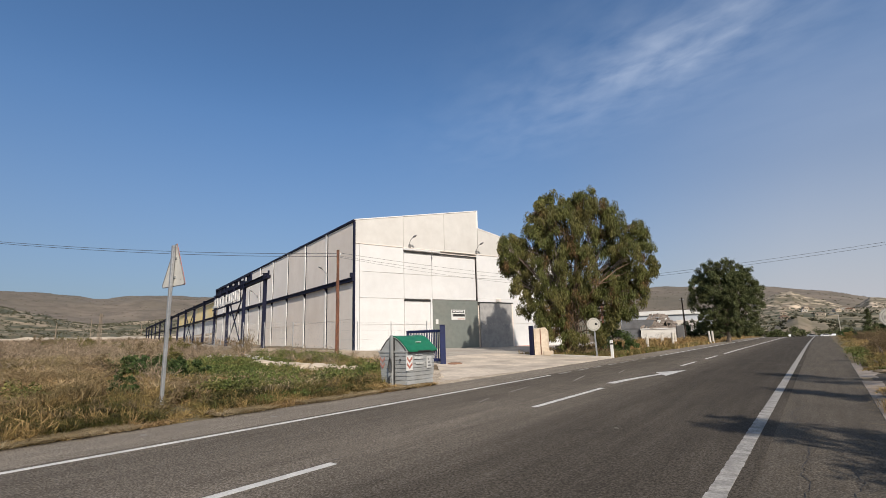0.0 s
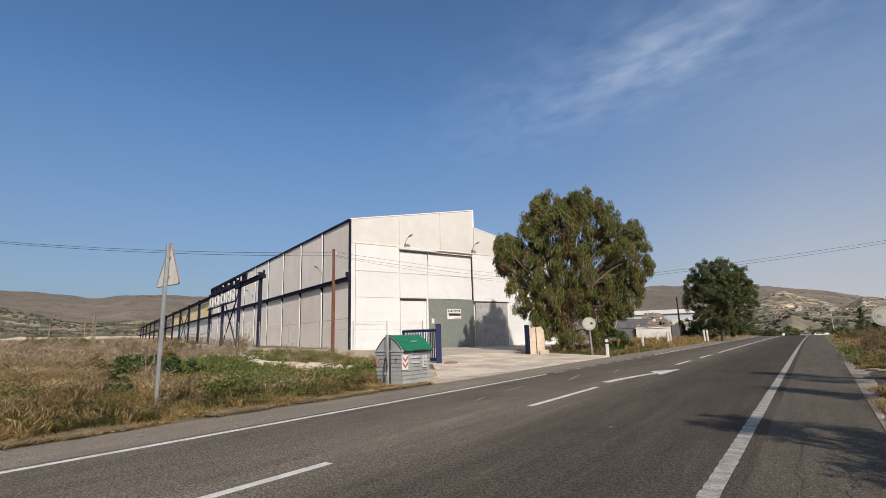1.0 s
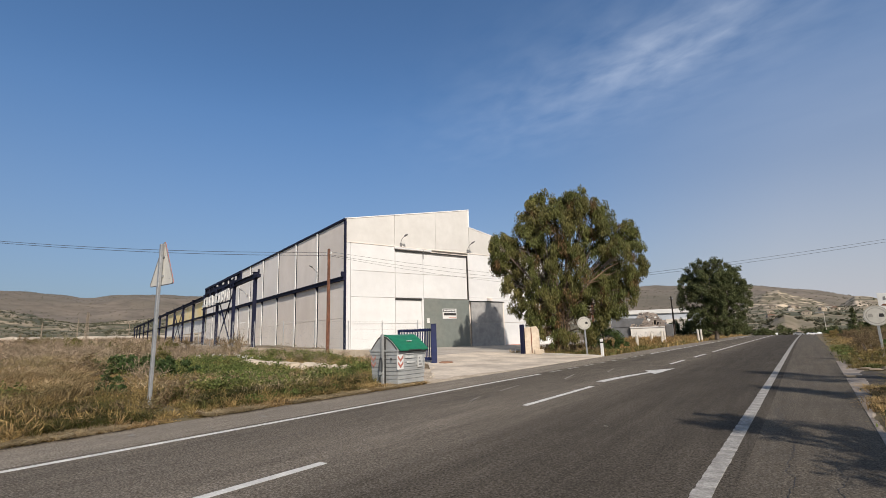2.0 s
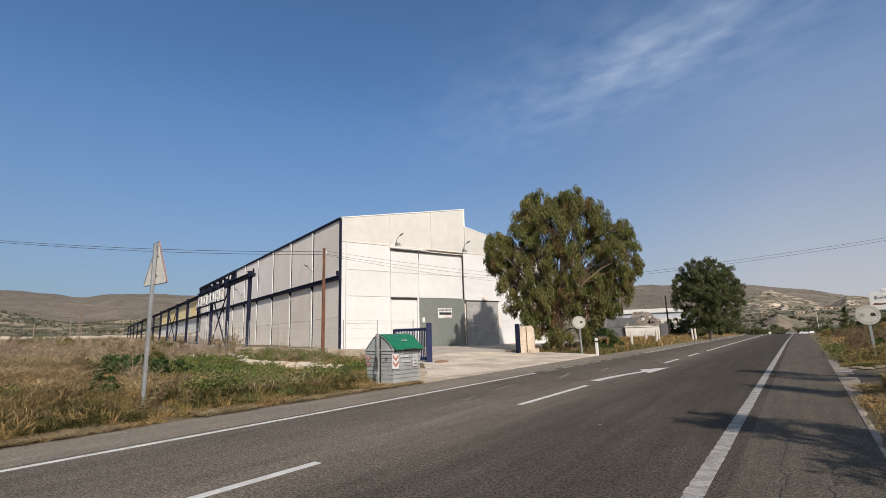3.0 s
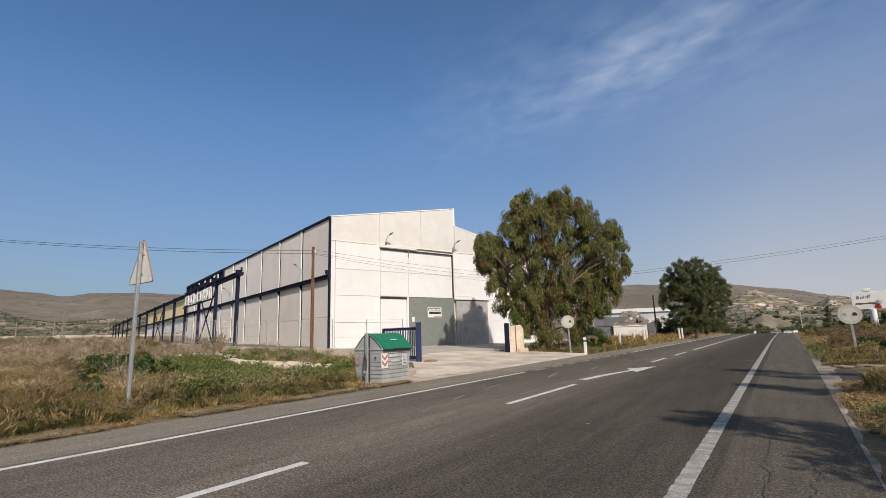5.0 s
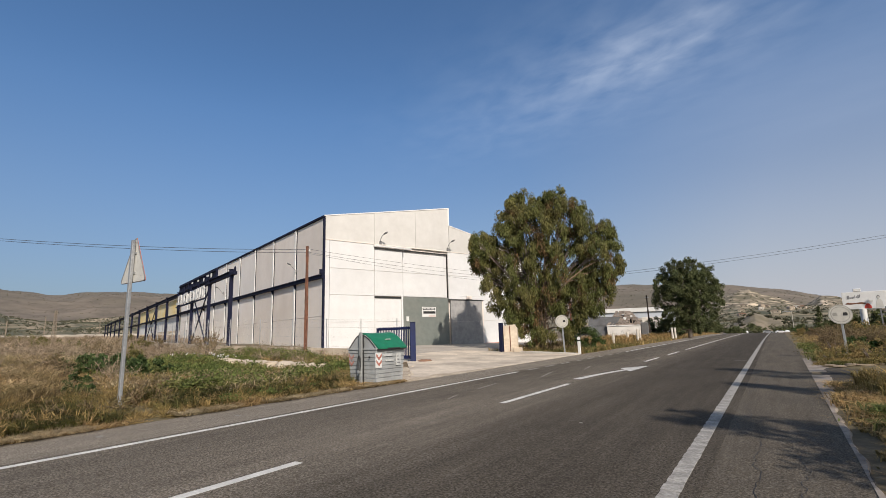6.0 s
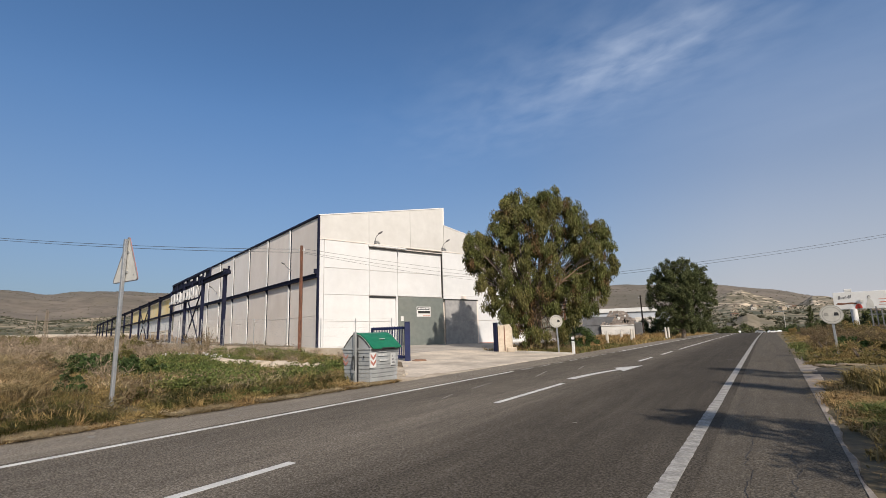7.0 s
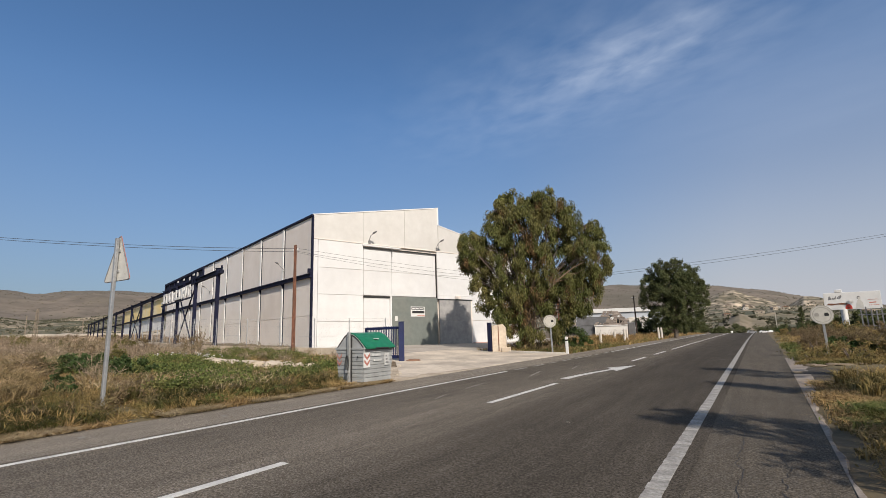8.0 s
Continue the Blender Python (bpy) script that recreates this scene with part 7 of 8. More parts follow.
def by_fence(x, y):
    """Growth is low along the foot of the fence."""
    foot = np.interp(-x, [18.1, 22.5, 33.2, 38.6, 62], [21.9, 21.7, 19.6, 20.6, 28.0])
    return np.where(-x < 62, np.interp(foot - y, [0.5, 3, 9], [0.25, 0.45, 1.0]), 1.0)


def tuft_height(x, y, lo, hi):
    """Uneven growth: low mats and tall tufts by turns."""
    w = 0.5 + 0.5 * np.sin(x * 1.9 + 2.1 * np.sin(y * 1.1)) * np.sin(y * 1.6 + 1.7 * np.sin(x * 0.8))
    return (lo + (hi - lo) * w ** 1.5) * np.interp(-x, [10.8, 11.5, 12.6], [0.35, 0.7, 1.0]) * sign_gap(x, y) * np.maximum(wedge(x, y), 0.62)


xs, ys = clumps(g, 2000, 18, -19, -10.8, -9, 21, 0.10, lambda x, y: on_field(x, y) & (patch(x, y) > -0.6))
ok = on_field(xs, ys) & (in_mats(xs, ys) < 0.3)
blades("verge_grass", "rough green and straw-coloured grass on the verge", M["verge_grass"], xs[ok], ys[ok], tuft_height(xs[ok], ys[ok], 0.16, 0.50), 0.013, 0.6, 1, curl=0.9)
xs, ys = clumps(g, 1050, 22, -22, -11.0, -9, 21, 0.11, lambda x, y: on_field(x, y) & ((patch(x, y) < 0.3) | (x > -15)))
ok = on_field(xs, ys) & (in_mats(xs, ys) < 0.15)
blades("dry_grass", "tall straw-coloured dry grass in arching tufts", M["dry_grass"], xs[ok], ys[ok], tuft_height(xs[ok], ys[ok], 0.25, 0.92), 0.010, 0.6, 2, curl=1.0)
xs, ys = clumps(g, 230, 60, -20, -11.9, -2, 12, 0.085, lambda x, y: on_field(x, y) & ((x < -13.5) | (y < 5)))
ok = on_field(xs, ys)
blades("dry_grass", "high arching straw tufts on the verge", M["dry_grass"], xs[ok], ys[ok], np.interp(-xs[ok], [12, 15, 20], [0.55, 0.80, 1.0]) * sign_gap(xs[ok], ys[ok]) * wedge(xs[ok], ys[ok]), 0.009, 0.62, 15, curl=0.9)
xs, ys = clumps(g, 1500, 22, -18.5, -11.1, -8, 12.5, 0.12, lambda x, y: on_field(x, y) & (np.sin(x * 1.5 + 1.1 * np.sin(y * 0.9) + 2.0) + 0.6 * np.sin(y * 1.9 + x) > 0.0))
ok = on_field(xs, ys)
blades("olive_grass", "dark olive-green grass in patches on the verge", M["olive_grass"], xs[ok], ys[ok], tuft_height(xs[ok], ys[ok], 0.22, 0.50), 0.011, 0.7, 38, curl=1.0)
bx, by = g.uniform(-25, -13.3, 420), g.uniform(0.5, 7.5, 420)
ok = on_field(bx, by) & (by / -bx < 0.31) & (np.sin(bx * 1.7 + 1.3 * np.sin(by * 1.9)) > -0.35)
bx, by = np.repeat(bx[ok], 150), np.repeat(by[ok], 150)
xs, ys = bx + g.normal(size=len(bx)) * 0.13, by + g.normal(size=len(bx)) * 0.13
blades("dry_grass", "tall bushy tufts of bleached grass in the field", M["tall_straw"], xs, ys, np.interp(-xs, [13, 16, 24], [0.62, 0.85, 1.0]), 0.008, 0.55, 16, curl=0.8)
# dark olive grass tangled along the front of the verge
bx, by = g.uniform(-14.6, -11.2, 520), g.uniform(1.5, 12.0, 520)
ok = on_field(bx, by) & ((by < 4.6) | (by > 6.2) & (np.sin(bx * 2.3) * np.sin(by * 1.7 + 1) > -0.2))
bx, by = np.repeat(bx[ok], 80), np.repeat(by[ok], 80)
xs, ys = bx + g.normal(size=len(bx)) * 0.16, by + g.normal(size=len(bx)) * 0.16
ok = on_field(xs, ys)
blades("olive_grass", "tangled dark green grass along the front of the verge", M["dark_grass"], xs[ok], ys[ok], 0.42 * np.interp(-xs[ok], [10.8, 11.5, 12.6], [0.4, 0.7, 1.0]), 0.008, 0.9, 17, curl=1.2)
# matted tufts of bent grass
def mats(name, label, mat, n, x0, x1, y0, y1, keep, radius, high, per, size, width, seed, up):
    gg = np.random.default_rng(seed)
    cx, cy = gg.uniform(x0, x1, n), gg.uniform(y0, y1, n)
    ok = keep(cx, cy) & (in_mats(cx, cy) < 0.25)
    cx, cy = cx[ok], cy[ok]
    s = gg.uniform(0.5, 1.45, len(cx)) * np.interp(-cx, [10.8, 11.4, 12.4], [0.35, 0.65, 1.0]) * sign_gap(cx, cy) * by_fence(cx, cy) * np.where(cx > -21, wedge(cx, cy) ** 0.4, 1.0)
    c = np.stack([cx, cy, rise_np(cx, cy) + high * 0.35 * s], 1)
    v, f = leaf_cloud(c, np.stack([radius * s, radius * s, high * 0.75 * s], 1), per, size, width, up, seed)
    return tagged(np_mesh(name, v, f, mat), label, "grass", kind="stuff")


mats("matted_grass", "matted olive and straw grass on the verge", M["verge_grass"], 1200, -20, -10.9, -2, 20, on_field, 0.24, 0.32, 85, 0.22, 0.0060, 61, -0.30)
mats("matted_grass", "matted straw in heaps on the verge", M["dry_grass"], 800, -22, -11.1, -2, 20, lambda x, y: on_field(x, y) & (patch(x, y) < 0.3), 0.26, 0.36, 80, 0.25, 0.0055, 62, -0.25)
mats("field_stalks", "pale matted stalks covering the field", M["pale_stalk"], 1500, -62, -17.5, -5, 50, lambda x, y: on_field(x, y) & (np.sin(x * 1.3 + 1.9 * np.sin(y * 0.8)) > -0.25), 0.52, 0.95, 105, 0.30, 0.008, 63, -0.6)
mats("field_stalks", "grey-brown bent scrub in heaps over the field", M["scrub_grey"], 560, -45, -17, -4, 32, lambda x, y: on_field(x, y) & (np.sin(x * 0.9 + 1.4 * np.sin(y * 0.6)) > -0.2), 0.60, 1.05, 150, 0.26, 0.008, 64, -0.5)
# flattened straw along the edge of the shoulder
xs, ys = clumps(g, 1500, 14, -11.7, -10.78, -2, 13.6, 0.09, None)
ok = (xs < -10.74) & (ys < 13.6) & (np.sin(ys * 1.7 + 2) + np.sin(ys * 0.61) > -0.4)
blades("dry_grass", "flattened straw along the edge of the asphalt", M["dry_grass"], xs[ok], ys[ok], 0.09, 0.009, 2.2, 12, curl=0.8, lift=0.0)
xs, ys = clumps(g, 1500, 16, -75, -19, -6, 60, 0.22, on_field)
ok = on_field(xs, ys) & (in_mats(xs, ys) < 0.2)
hh = np.interp(-xs[ok], [19, 28, 45], [0.35, 0.60, 0.85]) * (0.5 + 0.8 * (0.5 + 0.5 * np.sin(xs[ok] * 0.8 + 2 * np.sin(ys[ok] * 0.5)))) * by_fence(xs[ok], ys[ok])
blades("field_stalks", "pale dry stalks covering the field", M["pale_stalk"], xs[ok], ys[ok], hh, 0.011, 0.6, 3, curl=0.8)
xs, ys = clumps(g, 5200, 10, -175, -60, 0, 120, 0.55, lambda x, y: y < -x * 0.62 + 4)
blades("field_stalks", "pale dry stalks covering the far field", M["pale_stalk"], xs, ys, 0.9 * (0.6 + 0.5 * np.sin(xs * 0.35 + 2 * np.sin(ys * 0.2)) ** 2), 0.035, 0.5, 4, curl=0.8)
xs, ys = clumps(g, 1300, 16, -11.45, -10.70, 1.5, 13.2, 0.08, None)
ok = (xs < -10.66) & (ys < 13.4) & (np.sin(ys * 2.1 + 1) + np.sin(ys * 0.83) > -0.5)
blades("dry_grass", "bleached straw lying over the edge of the asphalt", M["bleached_straw"], xs[ok], ys[ok], 0.085, 0.007, 2.2, 13, curl=0.7, lift=0.015)
# creeping green weeds: small leaves close over the ground
cx, cy = g.uniform(-29, -11.5, 8200), g.uniform(-1, 19.5, 8200)
ok = on_field(cx, cy) & (in_mats(cx, cy) > 0.1)
cx, cy = cx[ok], cy[ok]
c = np.stack([cx, cy, rise_np(cx, cy) + np.where((cy > 8.8) & (cy < 13.4) & (cx > -21), 0.10, 0.17) + np.where(cy < 9, 0.40, np.where((cy < 13.4) & (cx > -21), 0.12, 0.22)) * np.clip(in_mats(cx, cy), 0, 1) * (0.55 + 0.45 * np.sin(cx * 1.3) * np.sin(cy * 2.1 + cx)) + 0.10 * g.normal(size=len(cx))], 1)
v, f = leaf_cloud(c, np.tile([[0.27, 0.27, 0.20]], (len(c), 1)) * g.uniform(0.6, 1.35, (len(c), 1)), 64, 0.080, 0.027, -0.15, 9)
tagged(np_mesh("green_weeds", v, f, M["weed"]), "low mat of bright green creeping weeds", "weeds", kind="stuff")
cx, cy = g.uniform(-16.5, -11.4, 1000), g.uniform(-1, 13, 1000)
ok = on_field(cx, cy) & (patch(cx * 2.1, cy * 1.7) > 0.1) & ((cy > -0.62 * cx) | (cy < -0.26 * cx))
cx, cy = cx[ok], cy[ok]
c = np.stack([cx, cy, rise_np(cx, cy) + 0.10], 1)
v, f = leaf_cloud(c, np.tile([[0.22, 0.22, 0.14]], (len(c), 1)), 60, 0.085, 0.022, -0.2, 19)
tagged(np_mesh("green_weeds", v, f, M["weed"]), "small green weeds between the straw", "weeds", kind="stuff")
# grey-brown bushlets in the field
cx, cy = g.uniform(-60, -21, 650), g.uniform(-3, 45, 650)
ok = on_field(cx, cy)
cx, cy = cx[ok], cy[ok]
c = np.stack([cx, cy, rise_np(cx, cy) + 0.38], 1)
v, f = leaf_cloud(c, np.tile([[0.6, 0.6, 0.42]], (len(c), 1)) * g.uniform(0.5, 1.4, (len(c), 1)), 130, 0.20, 0.012, -0.5, 10)
tagged(np_mesh("dry_scrub", v, f, M["scrub_grey"]), "low tan dried scrub in the field", "scrub", kind="stuff")
for k, (x, y, s) in enumerate(((-20.7, 6.9, 1.0), (-20.0, 7.35, 1.05), (-19.3, 7.8, 0.95), (-18.6, 8.15, 0.75), (-20.6, 8.0, 1.1), (-19.4, 8.7, 1.0), (-18.0, 8.7, 0.65), (-17.6, 6.2, 0.55), (-15.9, 5.6, 0.42))):
    lm = [(q * 0.30 * s, 0.18 * math.sin(q * 2.3 + k), (0.36 + 0.26 * math.sin(q * 1.7 + k) ** 2) * s, 0.30 * s) for q in (-2, -1, 0, 1, 2)]
    shrub("weed_clump", pose(x, y, rise(x, y), 0, 0, 35), "leafy dark green weeds standing over the dry grass", lm, M["leafy_weed"], 2200, 0.10, 0.034, 560 + k, group="leafy weed clumps")
field_bush = random.Random(27)
for k in range(44):
    az, d = radians(field_bush.uniform(60, 86)), field_bush.uniform(19, 80)
    x, y = -math.sin(az) * d, math.cos(az) * d
    if not bool(on_field(np.array([x]), np.array([y]))[0]) or float(in_mats(np.array([x]), np.array([y]))[0]) > 0.1:
        continue
    s = field_bush.uniform(0.8, 1.5) * (0.7 if d < 28 else 1.0)
    lm = [(field_bush.uniform(-.5, .5) * s, field_bush.uniform(-.5, .5) * s, field_bush.uniform(.25, .85) * s, field_bush.uniform(.28, .45) * s) for _ in range(6)]
    green = field_bush.random() < 0.6
    shrub("bush" if green else "dry_bush", pose(x, y, rise(x, y)), "low dark olive bush in the dry field" if green else "low brown dried bush in the dry field", lm, M["olive_grass"] if green else M["dead_shrub"], 900, 0.16, 0.016, 500 + k, group="bushes in the field")
cx, cy = g.uniform(-17, -11.8, 130), g.uniform(-1, 13, 130)
ok = on_field(cx, cy)
cx, cy = cx[ok], cy[ok]
c = np.stack([cx, cy, rise_np(cx, cy) + 0.16], 1)
v, f = leaf_cloud(c, np.tile([[0.22, 0.22, 0.2]], (len(c), 1)), 90, 0.16, 0.012, -0.6, 14)
tagged(np_mesh("dry_scrub", v, f, M["dead_shrub"]), "low brown twiggy weeds on the verge", "scrub", kind="stuff")
# far verge past the entrance, below the trees
def far_verge(x, y):
    return (x < -10.9) & (y > 32.6)


xs, ys = clumps(g, 2600, 12, -18, -10.9, 32.6, 75, 0.16, far_verge)
ok = far_verge(xs, ys)
blades("verge_grass", "green and tan grass on the verge below the tree", M["verge_grass"], xs[ok], ys[ok], 0.36 * tuft_wave(xs[ok], ys[ok]), 0.014, 0.6, 5, curl=0.9)
xs, ys = clumps(g, 1500, 10, -19, -10.9, 48, 130, 0.3, far_verge)
blades("dry_grass", "dry tan grass along the far verge", M["dry_grass"], xs, ys, 0.38 * tuft_wave(xs, ys), 0.03, 0.35, 6)


# tan grass bank past the driveway
xs, ys = clumps(g, 700, 22, 2.8, 7.0, 31, 64, 0.2, None)
blades("dry_grass", "tan dry grass on the bank beyond the driveway", M["dry_grass"], xs, ys, 0.42 * tuft_wave(xs, ys), 0.016, 0.6, 18, curl=0.9)


# the other side: weeds along the kerb
def right_verge(x, y):
    return (x > 0.80 + 0.0143 * y + 0.15 * np.sin(y * 2.3)) & ((y < 16.9) | (y > 22.6))


xs, ys = clumps(g, 3600, 18, 0.9, 5.5, -1.0, 27, 0.10, lambda x, y: right_verge(x, y) & (np.sin(x * 2.1 + 1.2 * np.sin(y * 0.9)) * np.sin(y * 1.1 + x) > -0.35))
ok = right_verge(xs, ys)
blades("verge_grass", "green and straw grass along the kerb", M["verge_grass"], xs[ok], ys[ok], np.interp(xs[ok], [1.0, 1.6, 3], [0.08, 0.22, 0.42]) * tuft_wave(xs[ok], ys[ok]), 0.012, 0.7, 7, curl=0.9)
xs, ys = clumps(g, 2600, 12, 1.0, 12, 27, 110, 0.22, lambda x, y: x > 1.35 + 1.1 * (np.maximum(0, y - 25) / 75) ** 2)
blades("verge_grass", "green and tan grass on the verge beyond the driveway", M["verge_grass"], xs, ys, np.interp(xs, [1, 2.5, 4], [0.08, 0.18, 0.36]) * tuft_wave(xs, ys), 0.02, 0.7, 8, curl=0.9)

# tan straw lying about the foot of the triangular sign, and in heaps behind
xs, ys = clumps(g, 150, 26, -14.6, -11.3, 4.4, 8.6, 0.16, lambda x, y: on_field(x, y) & (np.sin(x * 2.2 + 1) * np.sin(y * 1.4) > -0.3))
blades("dry_grass", "tan straw lying about the foot of the sign", M["orange_grass"], xs, ys, 0.13, 0.010, 1.9, 36, curl=0.9)
xs, ys = clumps(g, 130, 60, -22, -13.5, 2.0, 9.5, 0.13, lambda x, y: on_field(x, y) & (in_mats(x, y) < 0) & (np.sin(x * 1.1 + 2) * np.sin(y * 0.9 + 1) > -0.1))
blades("dry_grass", "arching tan tufts among the grass", M["orange_grass"], xs, ys, 0.75 * wedge(xs, ys), 0.009, 0.7, 37, curl=1.0)
# straw fallen across the green weeds between the sign and the entrance
xs, ys = clumps(g, 95, 34, -17.2, -12.4, 6.6, 11.6, 0.22, lambda x, y: on_field(x, y) & (np.sin(x * 1.9 + 0.8) * np.sin(y * 1.6 + x * 0.5) > 0.05))
ok = on_field(xs, ys)
blades("dry_grass", "tan straw fallen across the green weeds", M["bleached_straw"], xs[ok], ys[ok], 0.42, 0.008, 1.3, 45, curl=1.1, lift=0.10)
xs, ys = clumps(g, 150, 26, -13.2, -11.0, 7.6, 11.8, 0.14, on_field)
ok = on_field(xs, ys)
blades("dry_grass", "yellow straw along the edge by the entrance", M["dry_grass"], xs[ok], ys[ok], 0.22, 0.010, 0.9, 46, curl=0.9)
# sunlit straw along the foot of the fence
xs = g.uniform(-34, -17.5, 9000)
ys = np.interp(-xs, [18.1, 22.5, 33.2, 38.6], [21.9, 21.7, 19.6, 20.6]) - 0.25 - np.abs(g.normal(size=9000)) * 0.8
ok = np.sin(xs * 1.7) + np.sin(xs * 0.6 + 1) > -0.7
blades("dry_grass", "pale straw along the foot of the fence", M["dry_grass"], xs[ok], ys[ok], 0.20, 0.011, 0.6, 35, curl=0.9)
# reeds and straw by the kerb, bare soil between
xs, ys = clumps(g, 26, 60, 1.5, 2.9, 12.6, 16.4, 0.10, right_verge)
blades("reeds", "tall pale green reeds arching by the driveway", M["verge_grass"], xs, ys, 0.58, 0.011, 0.45, 31, curl=0.8)
xs, ys = clumps(g, 260, 22, 1.0, 2.4, 5.5, 16.8, 0.09, right_verge)
ok = right_verge(xs, ys)
blades("dry_grass", "flattened straw along the kerb", M["dry_grass"], xs[ok], ys[ok], 0.16, 0.009, 1.5, 32, curl=0.9)
xs, ys = clumps(g, 150, 26, 1.15, 2.3, 9.6, 12.4, 0.09, right_verge)
blades("verge_grass", "bright green grass tufts by the kerb", M["weed"], xs, ys, 0.24 * tuft_wave(xs, ys), 0.011, 0.7, 43, curl=0.9)
xs, ys = clumps(g, 130, 24, 0.95, 2.0, 10.6, 14.0, 0.09, right_verge)
blades("dry_grass", "pale straw heaped against the kerb", M["dry_grass"], xs, ys, 0.20, 0.009, 0.9, 44, curl=1.0)
# low green and yellow weeds past the driveway, brown brush about the round sign
xs, ys = clumps(g, 520, 26, 1.5, 4.6, 23.0, 31.5, 0.16, lambda x, y: x > 1.45)
blades("verge_grass", "low yellow-green weeds past the driveway", M["fresh_grass"], xs, ys, 0.20 * tuft_wave(xs, ys), 0.014, 0.9, 41, curl=0.9)
for k, (x, y, s, brown) in enumerate(((3.5, 30.6, 1.0, True), (4.3, 31.6, 1.2, True), (2.5, 32.5, 0.9, True), (5.2, 29.4, 0.9, False), (5.8, 31.5, 1.1, True), (6.4, 28.4, 0.9, False), (4.6, 27.6, 0.6, False), (3.4, 35.0, 1.1, True), (2.9, 38.0, 1.0, True))):
    lm = [(rs.uniform(-.8, .8) * s, rs.uniform(-.5, .5) * s, rs.uniform(.3, 1.0) * s, rs.uniform(.35, .55) * s) for _ in range(6)]
    shrub("dry_bush" if brown else "bush", pose(x, y, rise(x, y)), "brown dried-out brush about the round sign" if brown else "olive weeds grown high past the driveway", lm, M["dead_shrub"] if brown else M["olive_grass"], 3600, 0.12, 0.008 if brown else 0.016, 600 + k, group="bushes on the verge")
# green strip along the edge past the driveway
xs, ys = clumps(g, 420, 20, 1.5, 2.9, 25, 48, 0.13, None)
blades("verge_grass", "short green grass along the edge of the asphalt", M["weed"], xs, ys, 0.14, 0.018, 0.8, 33, curl=0.7)
# green growth along the front of the verge below the tree
xs, ys = clumps(g, 900, 16, -14.5, -11.0, 33.0, 62, 0.16, far_verge)
ok = far_verge(xs, ys)
blades("verge_grass", "low green growth along the front of the verge", M["fresh_grass"], xs[ok], ys[ok], 0.34 * tuft_wave(xs[ok], ys[ok]), 0.016, 0.6, 39, curl=0.9)
# orange-tan dry brush behind the verge, before the ruined house
xs, ys = clumps(g, 1700, 14, -17, -12.0, 43, 82, 0.22, far_verge)
blades("dry_grass", "orange-tan dry brush along the verge", M["orange_grass"], xs, ys, 0.72 * tuft_wave(xs, ys), 0.022, 0.5, 34, curl=0.7)

# rusty dry brush about the foot of the eucalyptus
cx, cy = g.uniform(-17.5, -12.5, 60), g.uniform(34, 41, 60)
c = np.stack([cx, cy, rise_np(cx, cy) + 0.22], 1)
v, f = leaf_cloud(c, np.tile([[0.35, 0.35, 0.25]], (len(c), 1)), 60, 0.22, 0.02, -0.5, 23)
tagged(np_mesh("dry_scrub", v, f, M["dead_shrub"]), "low brown dried scrub below the tree", "scrub", kind="stuff")

# ---- loose stones and rubble ----
def rock(m, size, seed, label, mat, name="rock", group="stones"):
    bm = bmesh.new()
    bmesh.ops.create_icosphere(bm, subdivisions=2, radius=1.0)
    for v in bm.verts:
        v.co += noise.noise_vector(v.co * 1.3 + Vector((seed * 3.1, 0, 0))) * 0.45
        v.co = Vector((v.co.x * size[0], v.co.y * size[1], v.co.z * size[2]))
    ob = finish(name, bm, mat)
    ob.matrix_world = m
    return tagged(ob, label, "stone", group)


rr = random.Random(21)
for k in range(9):
    f = k / 8
    x, y = -20.8 + 4.0 * f + rr.uniform(-.2, .2), 13.0 + 0.8 * f + rr.uniform(-.15, .15)
    rock(pose(x, y, rise(x, 0) + 0.22, 0, 0, rr.uniform(0, 360)), (0.62, 0.40, 0.22), k, "lump of pale broken concrete among weeds", M["rubble"], "concrete_lump", "broken concrete among the weeds")
for x, y in ((-16.9, 14.6), (-16.3, 14.8), (-15.8, 14.7)):
    rock(pose(x, y, rise(x, 0) + 0.16, 0, 0, rr.uniform(0, 360)), (0.40, 0.27, 0.17), x, "lump of pale broken concrete among weeds", M["rubble"], "concrete_lump", "broken concrete among the weeds")
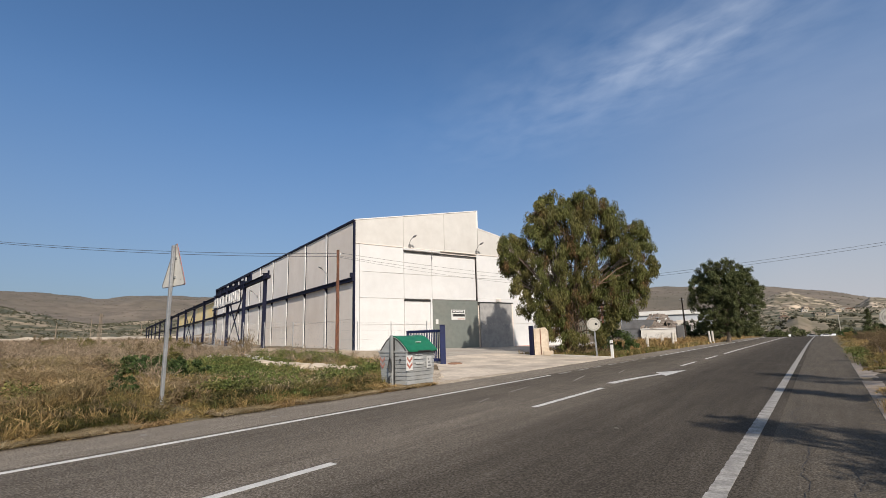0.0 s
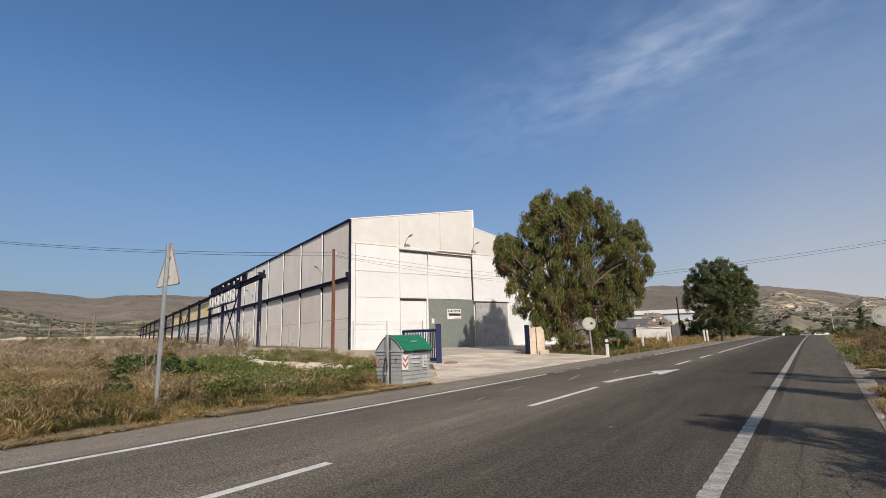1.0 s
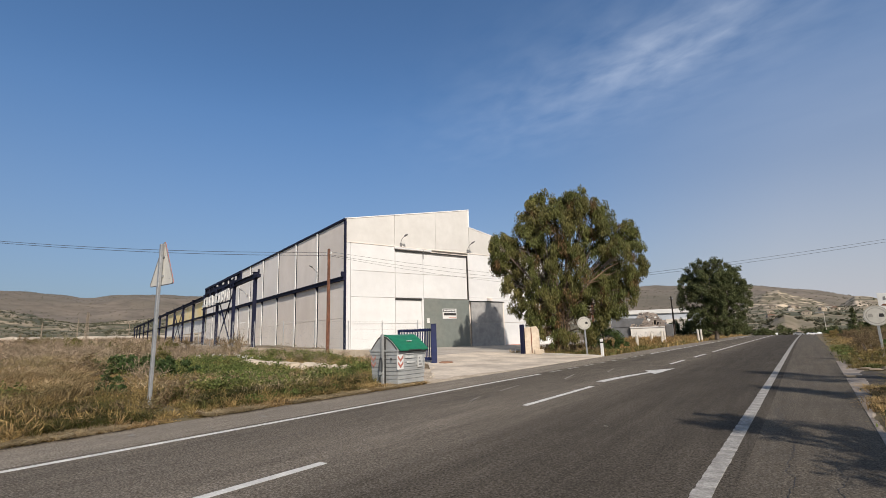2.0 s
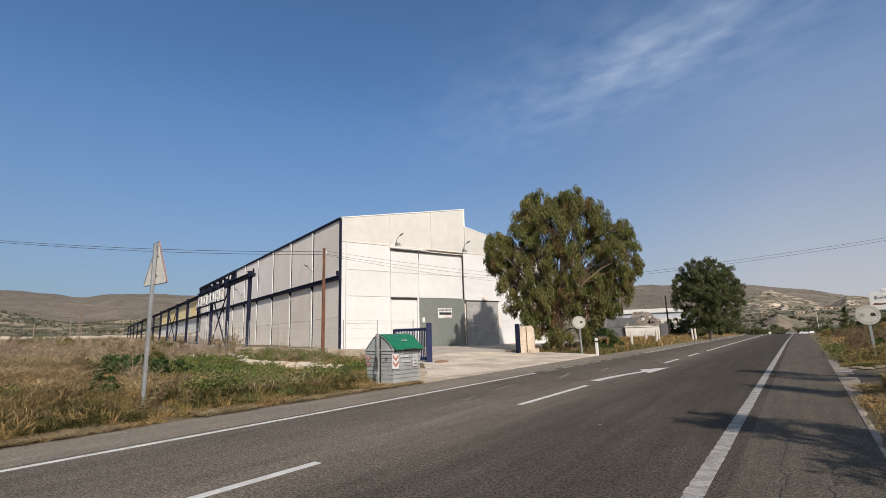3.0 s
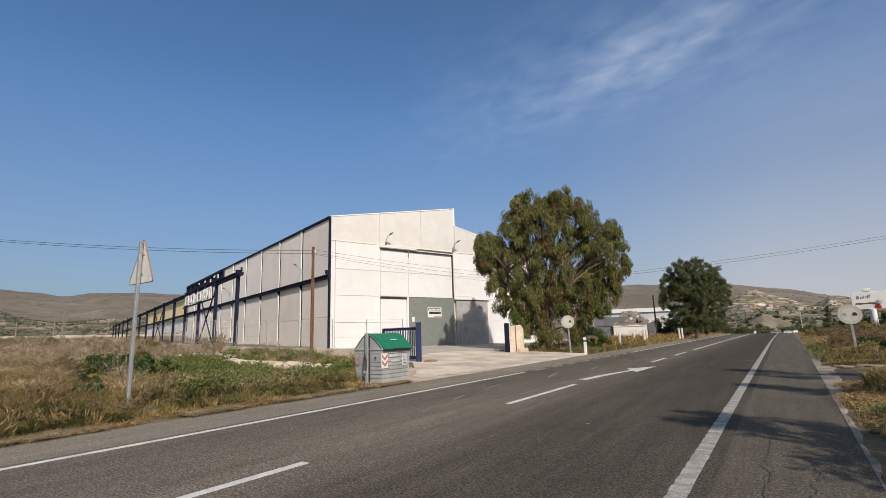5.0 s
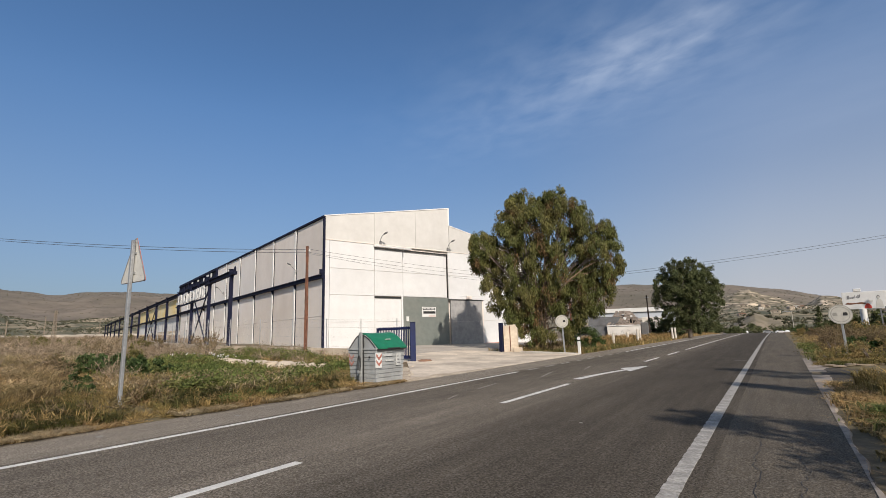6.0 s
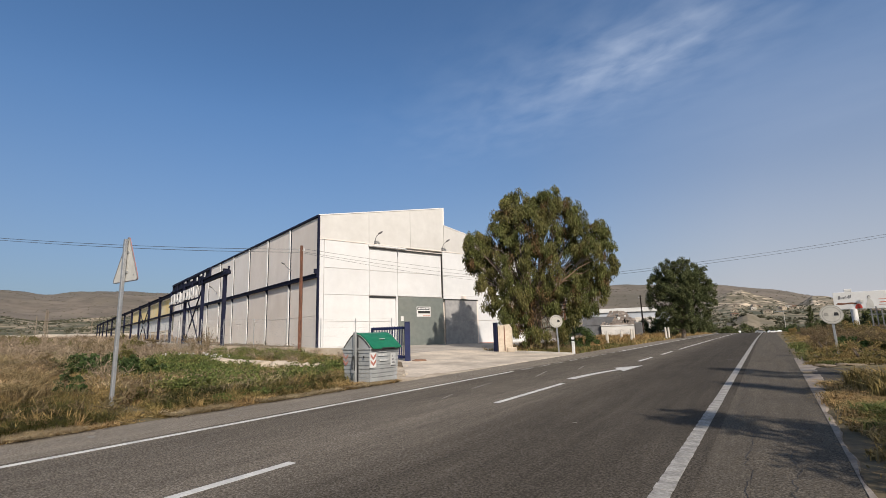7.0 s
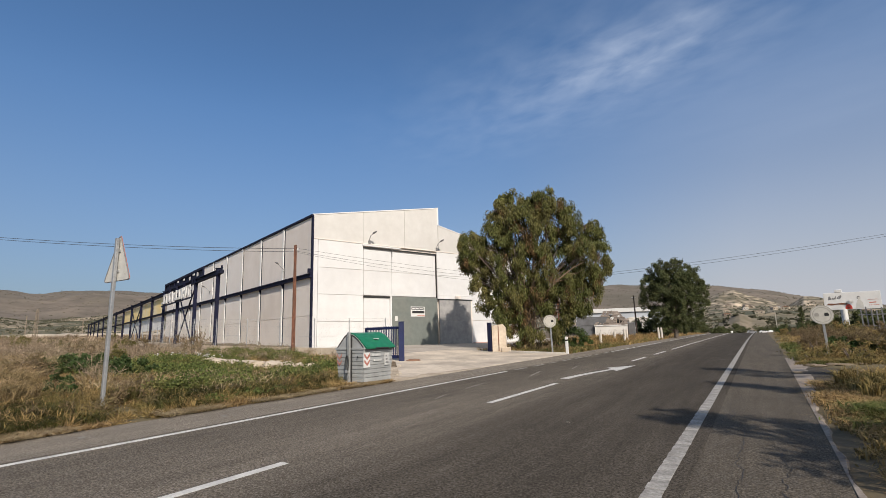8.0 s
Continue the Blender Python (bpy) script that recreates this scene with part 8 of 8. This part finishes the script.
for k in range(26):
    x, y = 1.7 + 0.2 * k + rr.uniform(-.15, .15), 22.55 + 0.05 * k + rr.uniform(-.2, .35)
    rock(pose(x, y, rise(x, 0) + 0.03, 0, 0, rr.uniform(-25, 25)), (rr.uniform(.14, .38), rr.uniform(.1, .2), rr.uniform(.04, .09)), k + 30, "flat sandy stone at the edge of the driveway", M["soil_stone"], "rock", "stones by the driveway")
for k in range(46):
    x, y = rr.uniform(-14.5, -11.0), rr.uniform(14.2, 19.5)
    if y > left_edge(x) + 0.3 or y < left_edge(x) - 2.6:
        continue
    s = rr.uniform(0.03, 0.10)
    rock(pose(x, y, rise(x, 0) + 0.01, 0, 0, rr.uniform(0, 360)), (s, s * 0.8, s * 0.6), k + 60, "small stone in the gravel by the entrance", M["rubble"], "pebble", "stones by the entrance")
for k, (x, y) in enumerate(((-17.4, 8.1), (-17.1, 8.4), (-17.5, 9.0), (-14.2, 9.2), (-14.6, 9.1), (-15.2, 9.0), (-14.0, 9.4))):
    rock(pose(x, y, rise(x, 0) + 0.10, 0, 0, k * 47), (0.20 + 0.05 * (k % 3), 0.14, 0.09), k + 120, "lump of pale broken concrete among weeds", M["rubble"], "concrete_lump", "broken concrete among the weeds")
# a stalky dead thistle by the gantry
th = thing("dead_thistle", pose(-31.0, 18.3, rise(-31, 0)), "tall dead thistle stalks by the fence", "plant")
for k in range(34):
    a = rr.uniform(0, 6.28)
    bm = bmesh.new()
    l, top = rr.uniform(0.05, 0.42), rr.uniform(0.8, 1.9)
    tube(bm, [Vector((0.06 * math.cos(a), 0.06 * math.sin(a), 0)), Vector((l * math.cos(a) * .4, l * math.sin(a) * .4, top * 0.5)), Vector((l * math.cos(a), l * math.sin(a), top))], [0.009, 0.007, 0.013], 5)
    part("stalk", bm, M["dead_shrub" if k % 3 else "pale_stalk"], th)
# white blossoms among the creeping weeds
cx, cy = g.uniform(-25, -21, 18), g.uniform(12.5, 15.0, 18)
ok = in_mats(cx, cy) > 0.25
c = np.stack([cx[ok], cy[ok], rise_np(cx[ok], cy[ok]) + 0.52], 1)
v, f = leaf_cloud(c, np.tile([[0.10, 0.10, 0.05]], (len(c), 1)), 7, 0.06, 0.03, -0.2, 29)
tagged(np_mesh("white_blossoms", v, f, M["sheet_white"]), "small white blossoms among the creeping weeds", "flowers", kind="stuff")
